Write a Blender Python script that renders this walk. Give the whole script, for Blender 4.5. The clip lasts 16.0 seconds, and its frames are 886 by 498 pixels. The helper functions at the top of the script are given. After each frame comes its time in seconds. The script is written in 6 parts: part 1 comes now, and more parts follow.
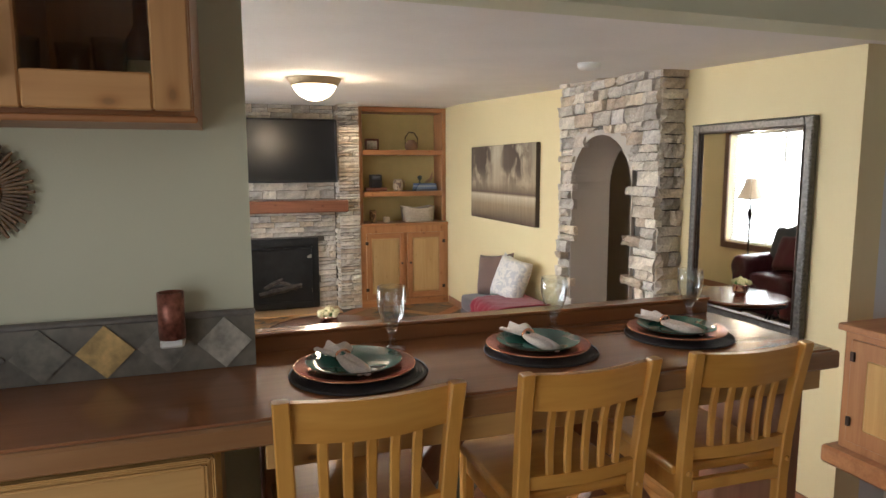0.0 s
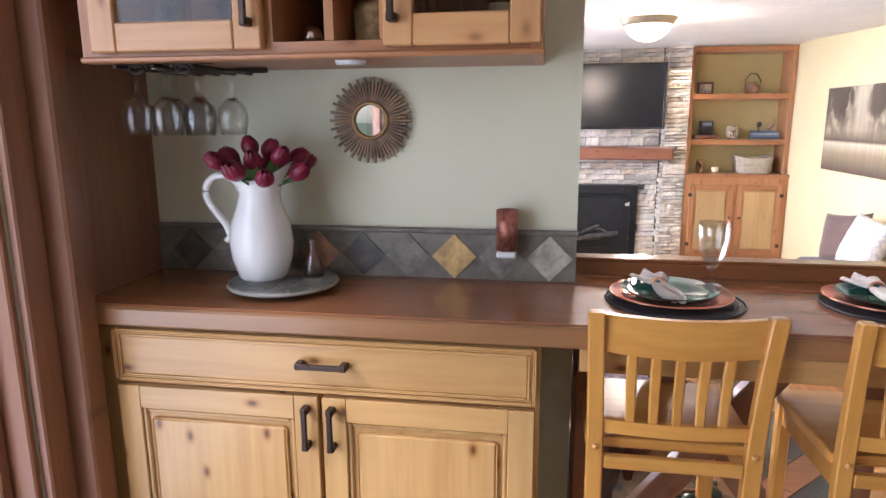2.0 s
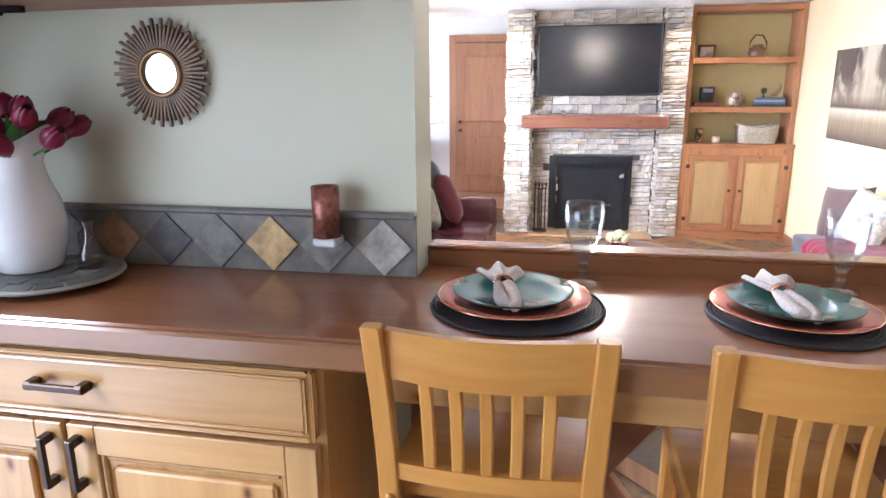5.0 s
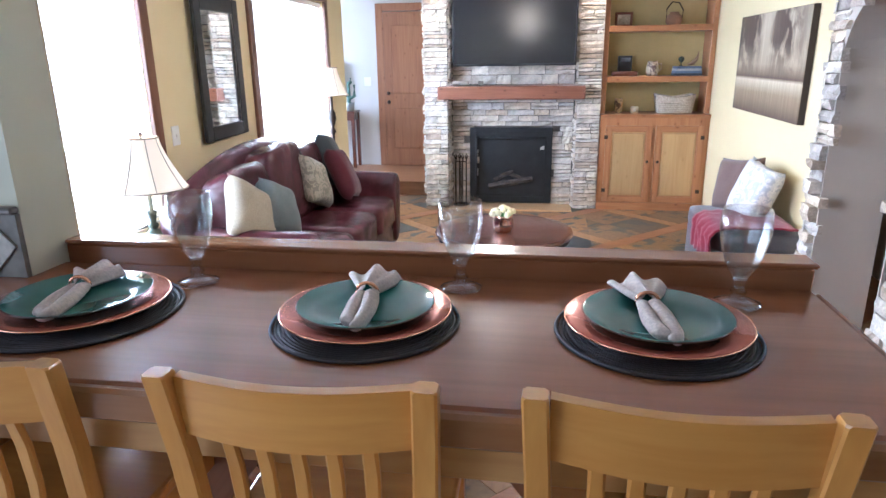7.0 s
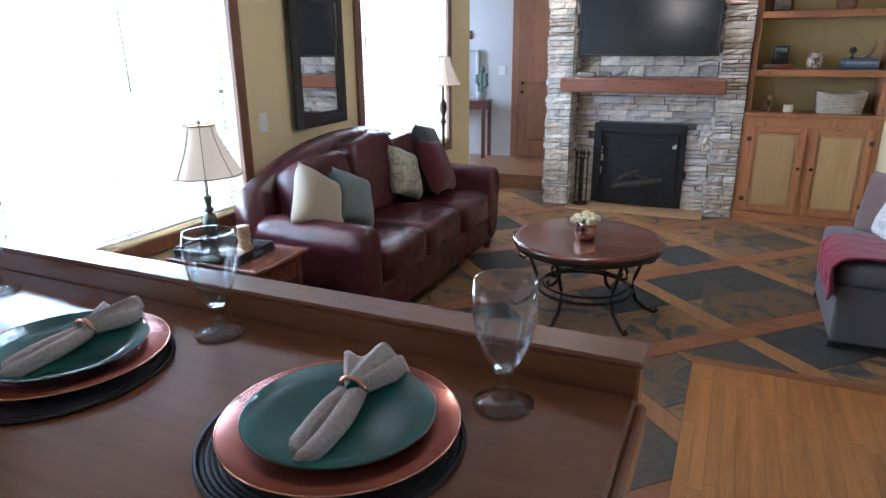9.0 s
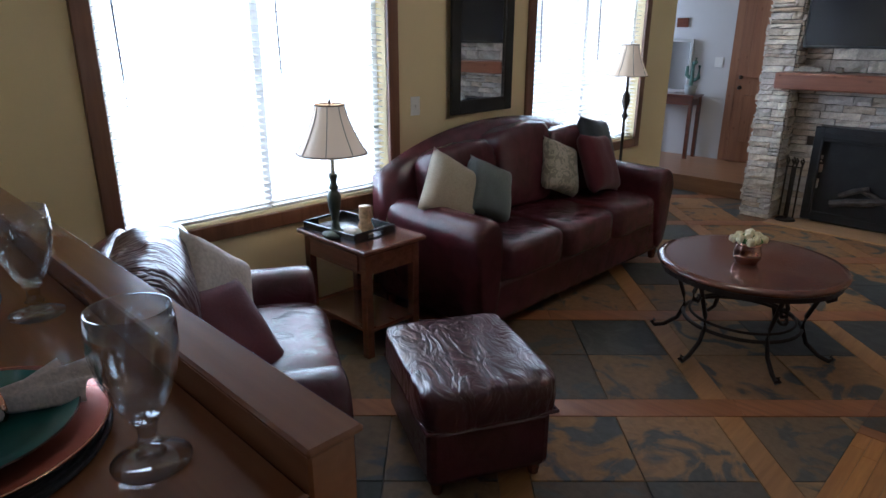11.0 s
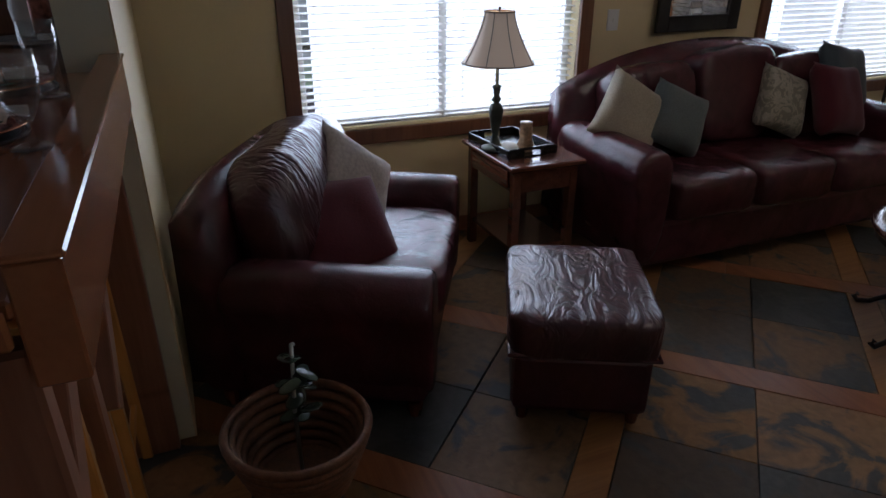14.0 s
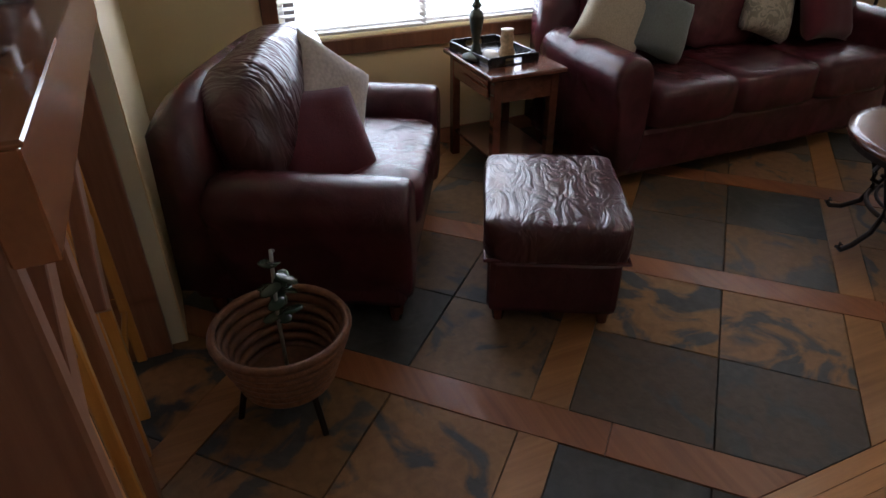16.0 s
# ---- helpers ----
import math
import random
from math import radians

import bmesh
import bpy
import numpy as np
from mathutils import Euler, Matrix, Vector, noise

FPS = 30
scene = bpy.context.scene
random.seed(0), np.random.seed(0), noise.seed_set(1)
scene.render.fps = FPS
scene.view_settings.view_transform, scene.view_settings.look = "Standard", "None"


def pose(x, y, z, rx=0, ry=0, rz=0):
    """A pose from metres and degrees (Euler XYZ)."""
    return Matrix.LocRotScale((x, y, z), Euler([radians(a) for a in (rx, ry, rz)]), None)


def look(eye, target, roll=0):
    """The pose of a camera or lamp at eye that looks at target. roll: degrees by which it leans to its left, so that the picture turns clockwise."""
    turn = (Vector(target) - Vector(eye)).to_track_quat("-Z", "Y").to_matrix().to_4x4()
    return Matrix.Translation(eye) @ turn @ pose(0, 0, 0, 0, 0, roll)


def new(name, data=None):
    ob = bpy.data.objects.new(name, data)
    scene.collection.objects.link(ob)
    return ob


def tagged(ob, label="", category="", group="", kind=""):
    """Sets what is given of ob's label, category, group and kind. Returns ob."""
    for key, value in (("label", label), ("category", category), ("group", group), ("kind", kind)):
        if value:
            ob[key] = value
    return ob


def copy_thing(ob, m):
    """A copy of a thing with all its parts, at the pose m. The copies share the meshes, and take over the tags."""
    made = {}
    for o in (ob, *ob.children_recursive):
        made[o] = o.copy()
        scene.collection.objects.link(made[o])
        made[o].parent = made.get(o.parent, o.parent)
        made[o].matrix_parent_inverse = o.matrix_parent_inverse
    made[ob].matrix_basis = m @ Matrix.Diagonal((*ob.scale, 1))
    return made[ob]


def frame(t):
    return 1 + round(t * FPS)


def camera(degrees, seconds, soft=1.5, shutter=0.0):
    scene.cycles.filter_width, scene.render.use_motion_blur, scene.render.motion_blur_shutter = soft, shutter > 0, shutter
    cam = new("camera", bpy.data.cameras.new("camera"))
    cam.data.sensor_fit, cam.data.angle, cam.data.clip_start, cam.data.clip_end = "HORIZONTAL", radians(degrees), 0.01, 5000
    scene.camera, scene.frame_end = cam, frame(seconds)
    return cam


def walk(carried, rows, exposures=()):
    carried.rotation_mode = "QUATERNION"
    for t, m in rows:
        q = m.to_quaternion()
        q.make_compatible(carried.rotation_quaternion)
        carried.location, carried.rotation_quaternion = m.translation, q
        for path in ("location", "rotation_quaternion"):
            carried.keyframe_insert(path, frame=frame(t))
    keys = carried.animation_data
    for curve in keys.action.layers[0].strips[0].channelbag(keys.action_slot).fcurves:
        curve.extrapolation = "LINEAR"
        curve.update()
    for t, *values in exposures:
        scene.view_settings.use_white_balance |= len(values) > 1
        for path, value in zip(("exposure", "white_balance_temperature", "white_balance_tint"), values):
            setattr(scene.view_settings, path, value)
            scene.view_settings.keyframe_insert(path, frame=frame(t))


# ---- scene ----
cam = camera(69.5, 16.0)
PATH = [
    (0, (-0.048, -1.496, 1.716), (0.587, 0.383, 1.465), -0.2),
    (0.5, (-0.054, -1.56, 1.701), (0.359, 0.377, 1.427), -0.1),
    (1, (-0.047, -1.586, 1.688), (0.032, 0.389, 1.378), 0.1),
    (1.5, (-0.047, -1.594, 1.673), (-0.218, 0.366, 1.315), 0.1),
    (2, (-0.074, -1.597, 1.674), (-0.393, 0.337, 1.276), -0.3),
    (2.5, (-0.083, -1.585, 1.681), (-0.495, 0.328, 1.266), -0.2),
    (3, (-0.079, -1.569, 1.68), (-0.521, 0.335, 1.259), -0.2),
    (5.5, (0.449, -1.135, 1.628), (0.116, 0.774, 1.132), -0.7),
    (6, (0.612, -1.103, 1.623), (0.323, 0.811, 1.121), -0.9),
    (6.5, (0.772, -1.075, 1.628), (0.49, 0.832, 1.095), -0.8),
    (7, (0.921, -0.975, 1.643), (0.613, 0.916, 1.07), -0.8),
    (7.5, (1.078, -0.859, 1.664), (0.716, 1.017, 1.072), -0.8),
    (8, (1.223, -0.783, 1.668), (0.797, 1.079, 1.073), -0.6),
    (8.5, (1.342, -0.702, 1.673), (0.711, 1.098, 1.072), -0.5),
    (9, (1.427, -0.600, 1.661), (0.637, 1.135, 1.056), -0.5),
    (11.5, (1.824, -0.021, 1.636), (0.396, 1.215, 0.979), 0.4),
    (12, (1.887, 0.119, 1.629), (0.369, 1.229, 0.948), 0.3),
    (12.5, (1.936, 0.218, 1.625), (0.3, 1.135, 0.929), 0.2),
    (13, (1.94, 0.222, 1.627), (0.258, 1.02, 0.897), 0.2),
    (13.5, (1.956, 0.243, 1.602), (0.256, 0.97, 0.838), 0.1),
    (14, (1.983, 0.263, 1.56), (0.306, 0.955, 0.72), 0.1),
    (14.5, (1.986, 0.276, 1.528), (0.299, 0.975, 0.712), 0.3),
    (15, (1.984, 0.274, 1.505), (0.25, 1.005, 0.829), 0.7),
    (15.5, (2.045, 0.286, 1.512), (0.363, 0.993, 0.692), 0.1),
    (16, (2.068, 0.296, 1.556), (0.51, 0.956, 0.49), -0.4),
]
EXPOSURE = [(0, -0.13, 6400, 13), (1, 0.42, 6050, 18), (2, 1.05, 5600, 21), (3, 1.33, 5300, 18), (5.5, 1.25, 5200, 19), (6.5, 1.05, 5000, 17), (7.5, 0.53, 4880, 14), (9, -0.10, 4850, 13), (11.5, -1.45, 5150, 15), (12.5, -1.97, 5200, 18), (14, -1.93, 5300, 20), (14.5, -1.43, 5300, 20), (15, -0.98, 5250, 18), (15.5, -1.28, 5400, 19), (16, -1.15, 5650, 20)]
walk(cam, [(t, look(eye, target, roll)) for t, eye, target, roll in PATH], EXPOSURE)

# ---- light ----
world = bpy.data.worlds.new("world")
scene.world = world
world.use_nodes = True
wn = world.node_tree.nodes
sky = wn.new("ShaderNodeTexSky")
sky.sky_type = 'NISHITA'
sky.sun_disc = False
sky.sun_elevation, sky.sun_rotation = radians(38), radians(-60)
world.node_tree.links.new(sky.outputs[0], wn["Background"].inputs[0])
wn["Background"].inputs[1].default_value = 0.12


def lamp(name, kind, m, energy, colour=(1, 1, 1), **settings):
    data = bpy.data.lights.new(name, kind)
    data.energy, data.color = energy, colour
    if kind == 'AREA':
        data.shape, data.size, data.size_y = 'RECTANGLE', settings["size"][0], settings["size"][1]
    elif kind == 'SUN':
        data.angle = radians(settings["angle"])
    else:
        data.shadow_soft_size = settings["radius"]
    ob = new(name, data)
    ob.matrix_world = m
    return ob


lamp("sun", 'SUN', look((-6, -3, 6), (0, 0, 0)), 1.2, (1, 0.95, 0.88), angle=10)
lamp("daylight_window_big", 'AREA', look((-1.85, 1.65, 1.45), (0.5, 1.65, 1.3)), 290, (0.90, 0.96, 1), size=(2.6, 2.4))
lamp("daylight_window_far", 'AREA', look((-1.85, 4.8, 1.45), (0.5, 4.8, 1.3)), 290, (0.90, 0.96, 1), size=(2.6, 2.4))
lamp("daylight_glass_door", 'AREA', look((-1.42, -1.75, 1.2), (0.5, -1.66, 1.1)), 22, (0.95, 0.98, 1), size=(1.8, 2.0))
lamp("daylight_entry_window", 'AREA', look((-3.4, 7.3, 1.6), (-1, 7.3, 1.2)), 60, (0.93, 0.97, 1), size=(1.0, 1.4))
for lx in (-0.30, 1.36):
    data = bpy.data.lights.new("recessed_light_beam", 'SPOT')
    data.energy, data.color, data.spot_size, data.spot_blend, data.shadow_soft_size = 22, (1, 0.82, 0.58), radians(80), 0.6, 0.04
    new("recessed_light_beam", data).matrix_world = look((lx, 5.90, 2.44), (lx, 6.16, 1.2))


# ---- materials ----
def ramp(nt, fac, stops):
    node = nt.nodes.new("ShaderNodeValToRGB")
    cr = node.color_ramp
    while len(cr.elements) < len(stops):
        cr.elements.new(0.5)
    for e, (p, c) in zip(cr.elements, stops):
        e.position, e.color = p, (*c, 1)
    nt.links.new(fac, node.inputs[0])
    return node.outputs[0]


def noise_node(nt, scale, detail=4, stretch=(1, 1, 1), distortion=0.0, vec=None):
    n = nt.nodes
    mp = n.new("ShaderNodeMapping")
    mp.inputs["Scale"].default_value = stretch
    if vec is None:
        vec = n.new("ShaderNodeTexCoord").outputs["Object"]
    nt.links.new(vec, mp.inputs[0])
    tx = n.new("ShaderNodeTexNoise")
    tx.inputs["Scale"].default_value, tx.inputs["Detail"].default_value = scale, detail
    tx.inputs["Distortion"].default_value = distortion
    nt.links.new(mp.outputs[0], tx.inputs["Vector"])
    return tx.outputs["Fac"]


def mix(nt, fac, a, b, kind='MIX'):
    node = nt.nodes.new("ShaderNodeMix")
    node.data_type, node.blend_type = 'RGBA', kind
    for sock, v in ((node.inputs[0], fac), (node.inputs[6], a), (node.inputs[7], b)):
        if isinstance(v, (int, float)):
            sock.default_value = v
        elif isinstance(v, tuple):
            sock.default_value = (*v, 1)
        else:
            nt.links.new(v, sock)
    return node.outputs[2]


def base(name, rough=0.5, metal=0.0):
    m = bpy.data.materials.new(name)
    m.use_nodes = True
    b = m.node_tree.nodes["Principled BSDF"]
    b.inputs["Roughness"].default_value, b.inputs["Metallic"].default_value = rough, metal
    return m, m.node_tree, b


def bump(nt, b, fac, strength, distance=0.01):
    bp = nt.nodes.new("ShaderNodeBump")
    bp.inputs["Strength"].default_value, bp.inputs["Distance"].default_value = strength, distance
    nt.links.new(fac, bp.inputs["Height"])
    nt.links.new(bp.outputs[0], b.inputs["Normal"])


def plain(name, colour, rough=0.5, metal=0.0, vary=0.12, scale=8, grain=60, relief=0.1, per_object=0.0):
    """A surface of one colour with blotches, fine grain and relief."""
    m, nt, b = base(name, rough, metal)
    lo = tuple(c * (1 - vary) for c in colour)
    hi = tuple(min(1, c * (1 + vary)) for c in colour)
    c = ramp(nt, noise_node(nt, scale), [(0.3, lo), (0.7, hi)])
    fine = noise_node(nt, grain, 6)
    c = mix(nt, 0.25, c, ramp(nt, fine, [(0.3, lo), (0.7, hi)]))
    if per_object:
        info = nt.nodes.new("ShaderNodeObjectInfo")
        k = ramp(nt, info.outputs["Random"], [(0, (1 - per_object,) * 3), (1, (1, 1, 1))])
        c = mix(nt, 1.0, c, k, 'MULTIPLY')
    nt.links.new(c, b.inputs["Base Color"])
    if relief:
        bump(nt, b, fine, relief, 0.003)
    return m


def wood(name, light, dark, axis=2, rough=0.4, knots=0.0, per_object=0.15, gloss=0.0, scale=1.0):
    """Grained wood; axis is the way the grain runs."""
    m, nt, b = base(name, rough)
    st = [14 * scale, 14 * scale, 14 * scale]
    st[axis] = 0.9 * scale
    info = nt.nodes.new("ShaderNodeObjectInfo")
    co = nt.nodes.new("ShaderNodeTexCoord").outputs["Object"]
    off = nt.nodes.new("ShaderNodeVectorMath")
    off.operation = 'ADD'
    nt.links.new(co, off.inputs[0])
    sc = nt.nodes.new("ShaderNodeMath")
    sc.operation = 'MULTIPLY'
    sc.inputs[1].default_value = 37.0
    nt.links.new(info.outputs["Random"], sc.inputs[0])
    nt.links.new(sc.outputs[0], off.inputs[1])
    v = off.outputs[0]
    g1 = noise_node(nt, 1.0, 3, tuple(st), 1.2, v)
    g2 = noise_node(nt, 6.0, 6, tuple(st), 0.3, v)
    mid = tuple((p + q) / 2 for p, q in zip(light, dark))
    c = ramp(nt, g1, [(0.28, dark), (0.45, mid), (0.68, light)])
    c = mix(nt, 0.35, c, ramp(nt, g2, [(0.3, dark), (0.7, light)]))
    if knots:
        vo = nt.nodes.new("ShaderNodeTexVoronoi")
        mp = nt.nodes.new("ShaderNodeMapping")
        s2 = [6.2, 0.15, 6.2]
        s2[axis] = 3.6 if axis != 1 else 0.15
        mp.inputs["Scale"].default_value = s2
        nt.links.new(v, mp.inputs[0])
        flat = [nt.nodes.new("ShaderNodeSeparateXYZ"), nt.nodes.new("ShaderNodeCombineXYZ")]
        nt.links.new(mp.outputs[0], flat[0].inputs[0])
        nt.links.new(flat[0].outputs["X"], flat[1].inputs[0])
        nt.links.new(flat[0].outputs["Z"], flat[1].inputs[1])
        nt.links.new(flat[1].outputs[0], vo.inputs["Vector"])
        vo.voronoi_dimensions = '2D'
        vo.inputs["Scale"].default_value = 1.0
        k = ramp(nt, vo.outputs["Distance"], [(0.022, (0.13, 0.05, 0.02)), (0.038, (0.55, 0.36, 0.22)), (0.075, (0.92, 0.86, 0.8)), (0.11, (1, 1, 1))])
        c = mix(nt, knots, c, k, 'MULTIPLY')
    if per_object:
        k = ramp(nt, info.outputs["Random"], [(0, (1 - per_object,) * 3), (1, (1, 1, 1))])
        c = mix(nt, 1.0, c, k, 'MULTIPLY')
    nt.links.new(c, b.inputs["Base Color"])
    b.inputs["Coat Weight"].default_value = gloss
    b.inputs["Coat Roughness"].default_value = 0.12
    bump(nt, b, g2, 0.12, 0.002)
    return m


def stone(name, tones, rough=0.85):
    m, nt, b = base(name, rough)
    info = nt.nodes.new("ShaderNodeObjectInfo")
    isl = nt.nodes.new("ShaderNodeNewGeometry").outputs["Random Per Island"]
    ad = nt.nodes.new("ShaderNodeMath")
    ad.operation = 'ADD'
    nt.links.new(info.outputs["Random"], ad.inputs[0])
    nt.links.new(isl, ad.inputs[1])
    fr = nt.nodes.new("ShaderNodeMath")
    fr.operation = 'FRACT'
    nt.links.new(ad.outputs[0], fr.inputs[0])
    n = len(tones)
    c = ramp(nt, fr.outputs[0], [(i / (n - 1), t) for i, t in enumerate(tones)])
    blot = noise_node(nt, 9, 5)
    fine = noise_node(nt, 70, 8)
    c = mix(nt, 1.0, c, ramp(nt, blot, [(0.3, (0.62, 0.6, 0.58)), (0.7, (1.1, 1.08, 1.05))]), 'MULTIPLY')
    c = mix(nt, 0.5, c, ramp(nt, fine, [(0.3, (0.5, 0.5, 0.5)), (0.7, (1, 1, 1))]), 'MULTIPLY')
    nt.links.new(c, b.inputs["Base Color"])
    bump(nt, b, fine, 0.6, 0.01)
    return m


def glass(name, colour=(1, 1, 1), rough=0.0, ior=1.45):
    m, nt, b = base(name, rough)
    b.inputs["Base Color"].default_value = (*colour, 1)
    b.inputs["Transmission Weight"].default_value, b.inputs["IOR"].default_value = 1.0, ior
    return m


def thin_glass(name, tint=(1, 1, 1), ior=1.5):
    """Thin clear glass: what lies behind shows through, with reflections that grow towards the edge."""
    m = bpy.data.materials.new(name)
    m.use_nodes = True
    nt = m.node_tree
    nt.nodes.remove(nt.nodes["Principled BSDF"])
    tr, gl, mx, fr = (nt.nodes.new(k) for k in ("ShaderNodeBsdfTransparent", "ShaderNodeBsdfGlossy", "ShaderNodeMixShader", "ShaderNodeLayerWeight"))
    tr.inputs[0].default_value = (*tint, 1)
    gl.inputs["Roughness"].default_value = 0.02
    k = ior - 1
    nt.links.new(ramp(nt, fr.outputs["Facing"], [(0.0, (0.12 * k,) * 3), (0.5, (0.26 * k,) * 3), (0.8, (0.8 * k,) * 3), (1.0, (1.7 * k,) * 3)]), mx.inputs[0])
    nt.links.new(tr.outputs[0], mx.inputs[1])
    nt.links.new(gl.outputs[0], mx.inputs[2])
    nt.links.new(mx.outputs[0], nt.nodes["Material Output"].inputs[0])
    return m


def glow(name, colour, strength):
    m, nt, b = base(name)
    b.inputs["Base Color"].default_value = (*colour, 1)
    b.inputs["Emission Color"].default_value = (*colour, 1)
    b.inputs["Emission Strength"].default_value = strength
    return m


def slate(name, tones, rough=0.5):
    """Cleft slate with cloudy mineral stains, each tile in its own tone."""
    m, nt, b = base(name, rough)
    info = nt.nodes.new("ShaderNodeObjectInfo")
    n = len(tones)
    tone = ramp(nt, info.outputs["Random"], [((i + 0.5) / n, t) for i, t in enumerate(tones)])
    sc = nt.nodes.new("ShaderNodeMath")
    sc.operation = 'MULTIPLY'
    sc.inputs[1].default_value = 91.0
    nt.links.new(info.outputs["Random"], sc.inputs[0])
    off = nt.nodes.new("ShaderNodeVectorMath")
    nt.links.new(nt.nodes.new("ShaderNodeTexCoord").outputs["Object"], off.inputs[0])
    nt.links.new(sc.outputs[0], off.inputs[1])
    cloud = noise_node(nt, 3.5, 6, (1, 1, 1), 1.5, off.outputs[0])
    fine = noise_node(nt, 28, 8, (1, 1, 1), 0.5, off.outputs[0])
    c = mix(nt, ramp(nt, cloud, [(0.52, (0, 0, 0)), (0.60, (1, 1, 1))]), tone, (0.075, 0.08, 0.075))
    c = mix(nt, 0.45, c, ramp(nt, fine, [(0.3, (0.45, 0.42, 0.4)), (0.7, (1.1, 1.05, 1))]), 'MULTIPLY')
    nt.links.new(c, b.inputs["Base Color"])
    b.inputs["Specular IOR Level"].default_value = 0.3
    bump(nt, b, fine, 0.3, 0.006)
    return m


M_YELLOW = plain("yellow wall paint", (0.70, 0.58, 0.33), 0.6, vary=0.03, scale=2, grain=180, relief=0.12)
M_SAGE = plain("sage wall paint", (0.660, 0.653, 0.486), 0.6, vary=0.03, scale=2, grain=180, relief=0.12)
M_GREY = plain("grey wall paint", (0.62, 0.62, 0.62), 0.6, vary=0.03, scale=2, grain=180, relief=0.12)
M_GREIGE = plain("greige wall paint", (0.44, 0.39, 0.33), 0.6, vary=0.03, scale=2, grain=180, relief=0.12)
M_CEIL = plain("textured ceiling paint", (0.78, 0.74, 0.70), 0.8, vary=0.04, scale=3, grain=45, relief=0.5)
M_OAK = wood("oak floor", (0.54, 0.245, 0.062), (0.31, 0.12, 0.028), 1, 0.36, per_object=0.25, gloss=0.15)
M_STRIP_RED = wood("cherry floor strip", (0.36, 0.14, 0.05), (0.20, 0.07, 0.024), 0, 0.42, per_object=0.2, gloss=0.08)
M_STRIP_OAK = wood("oak floor strip", (0.42, 0.21, 0.07), (0.23, 0.10, 0.03), 1, 0.42, per_object=0.2, gloss=0.08)
M_SLATE = slate("slate floor", [(0.06, 0.065, 0.062), (0.34, 0.185, 0.075), (0.26, 0.145, 0.055), (0.13, 0.095, 0.062), (0.29, 0.18, 0.09), (0.17, 0.105, 0.055), (0.055, 0.06, 0.056)], 0.55)
M_GROUT = plain("grout", (0.16, 0.13, 0.11), 0.9)
M_STONE = stone("ledge stone", [(0.74, 0.66, 0.54), (0.46, 0.42, 0.38), (0.85, 0.79, 0.68), (0.58, 0.50, 0.40), (0.66, 0.63, 0.59), (0.76, 0.65, 0.50), (0.50, 0.40, 0.31)])
M_ALDER = wood("reddish alder", (0.50, 0.24, 0.10), (0.34, 0.13, 0.05), 2, 0.35, 0.5)
M_ALDER_X = wood("reddish alder beam", (0.48, 0.22, 0.09), (0.30, 0.11, 0.04), 0, 0.35, 0.6)
M_PINE = wood("knotty pine", (0.68, 0.415, 0.155), (0.51, 0.275, 0.09), 2, 0.35, 0.85, gloss=0.2)
M_PINE_X = wood("knotty pine rail", (0.68, 0.415, 0.155), (0.51, 0.275, 0.09), 0, 0.35, 0.85, gloss=0.2)
M_CHAIR = wood("honey maple", (0.75, 0.385, 0.088), (0.58, 0.255, 0.045), 2, 0.28, 0.0, gloss=0.4)
M_CHAIR_X = wood("honey maple rail", (0.75, 0.385, 0.088), (0.58, 0.255, 0.045), 0, 0.28, 0.0, gloss=0.4)
M_COUNTER = wood("brown counter", (0.32, 0.130, 0.053), (0.245, 0.094, 0.037), 0, 0.17, 0.0, per_object=0, gloss=0.2)
M_TRIMWOOD = wood("dark window trim", (0.22, 0.10, 0.05), (0.12, 0.05, 0.025), 2, 0.4)
M_JAMB = wood("brown door jamb", (0.33, 0.155, 0.085), (0.20, 0.085, 0.042), 2, 0.4, 0.3)
M_DARKWOOD = wood("dark cherry", (0.16, 0.055, 0.03), (0.08, 0.025, 0.015), 0, 0.25, gloss=0.4)
M_DOOR = wood("red-brown entry door", (0.38, 0.19, 0.10), (0.26, 0.11, 0.06), 2, 0.4, 0.4)
M_BLACK = plain("black metal", (0.02, 0.02, 0.02), 0.45, 0.3, vary=0.3)
M_IRON = plain("wrought iron", (0.035, 0.025, 0.02), 0.5, 0.7, vary=0.3)
M_BRONZE = plain("dark bronze", (0.07, 0.05, 0.04), 0.4, 0.8, vary=0.2)
M_TV = plain("tv glass", (0.012, 0.012, 0.014), 0.22, vary=0.05, relief=0)
M_WHITE = plain("white ceramic", (0.82, 0.80, 0.77), 0.12, vary=0.02, relief=0)
M_BLIND = plain("white blind slat", (0.80, 0.78, 0.74), 0.5, vary=0.04)
M_VINYL = plain("white window vinyl", (0.78, 0.78, 0.76), 0.4, vary=0.03)
M_MIRROR, _nt, _b = base("mirror", 0.02, 1.0)
_b.inputs["Base Color"].default_value = (0.85, 0.87, 0.87, 1)
M_GLASS = thin_glass("clear glass", (0.975, 0.985, 0.985), 1.5)
M_CRYSTAL = thin_glass("pressed crystal", (0.955, 0.97, 0.97), 1.60)
M_STEMWARE = thin_glass("thin stemware glass", (0.975, 0.985, 0.985), 1.32)
M_DOOR_PANE = thin_glass("cabinet glass", (0.97, 0.98, 0.97), 1.12)
M_PANE = thin_glass("window glass", (0.98, 0.99, 0.98), 1.25)

# ---- mesh helpers ----


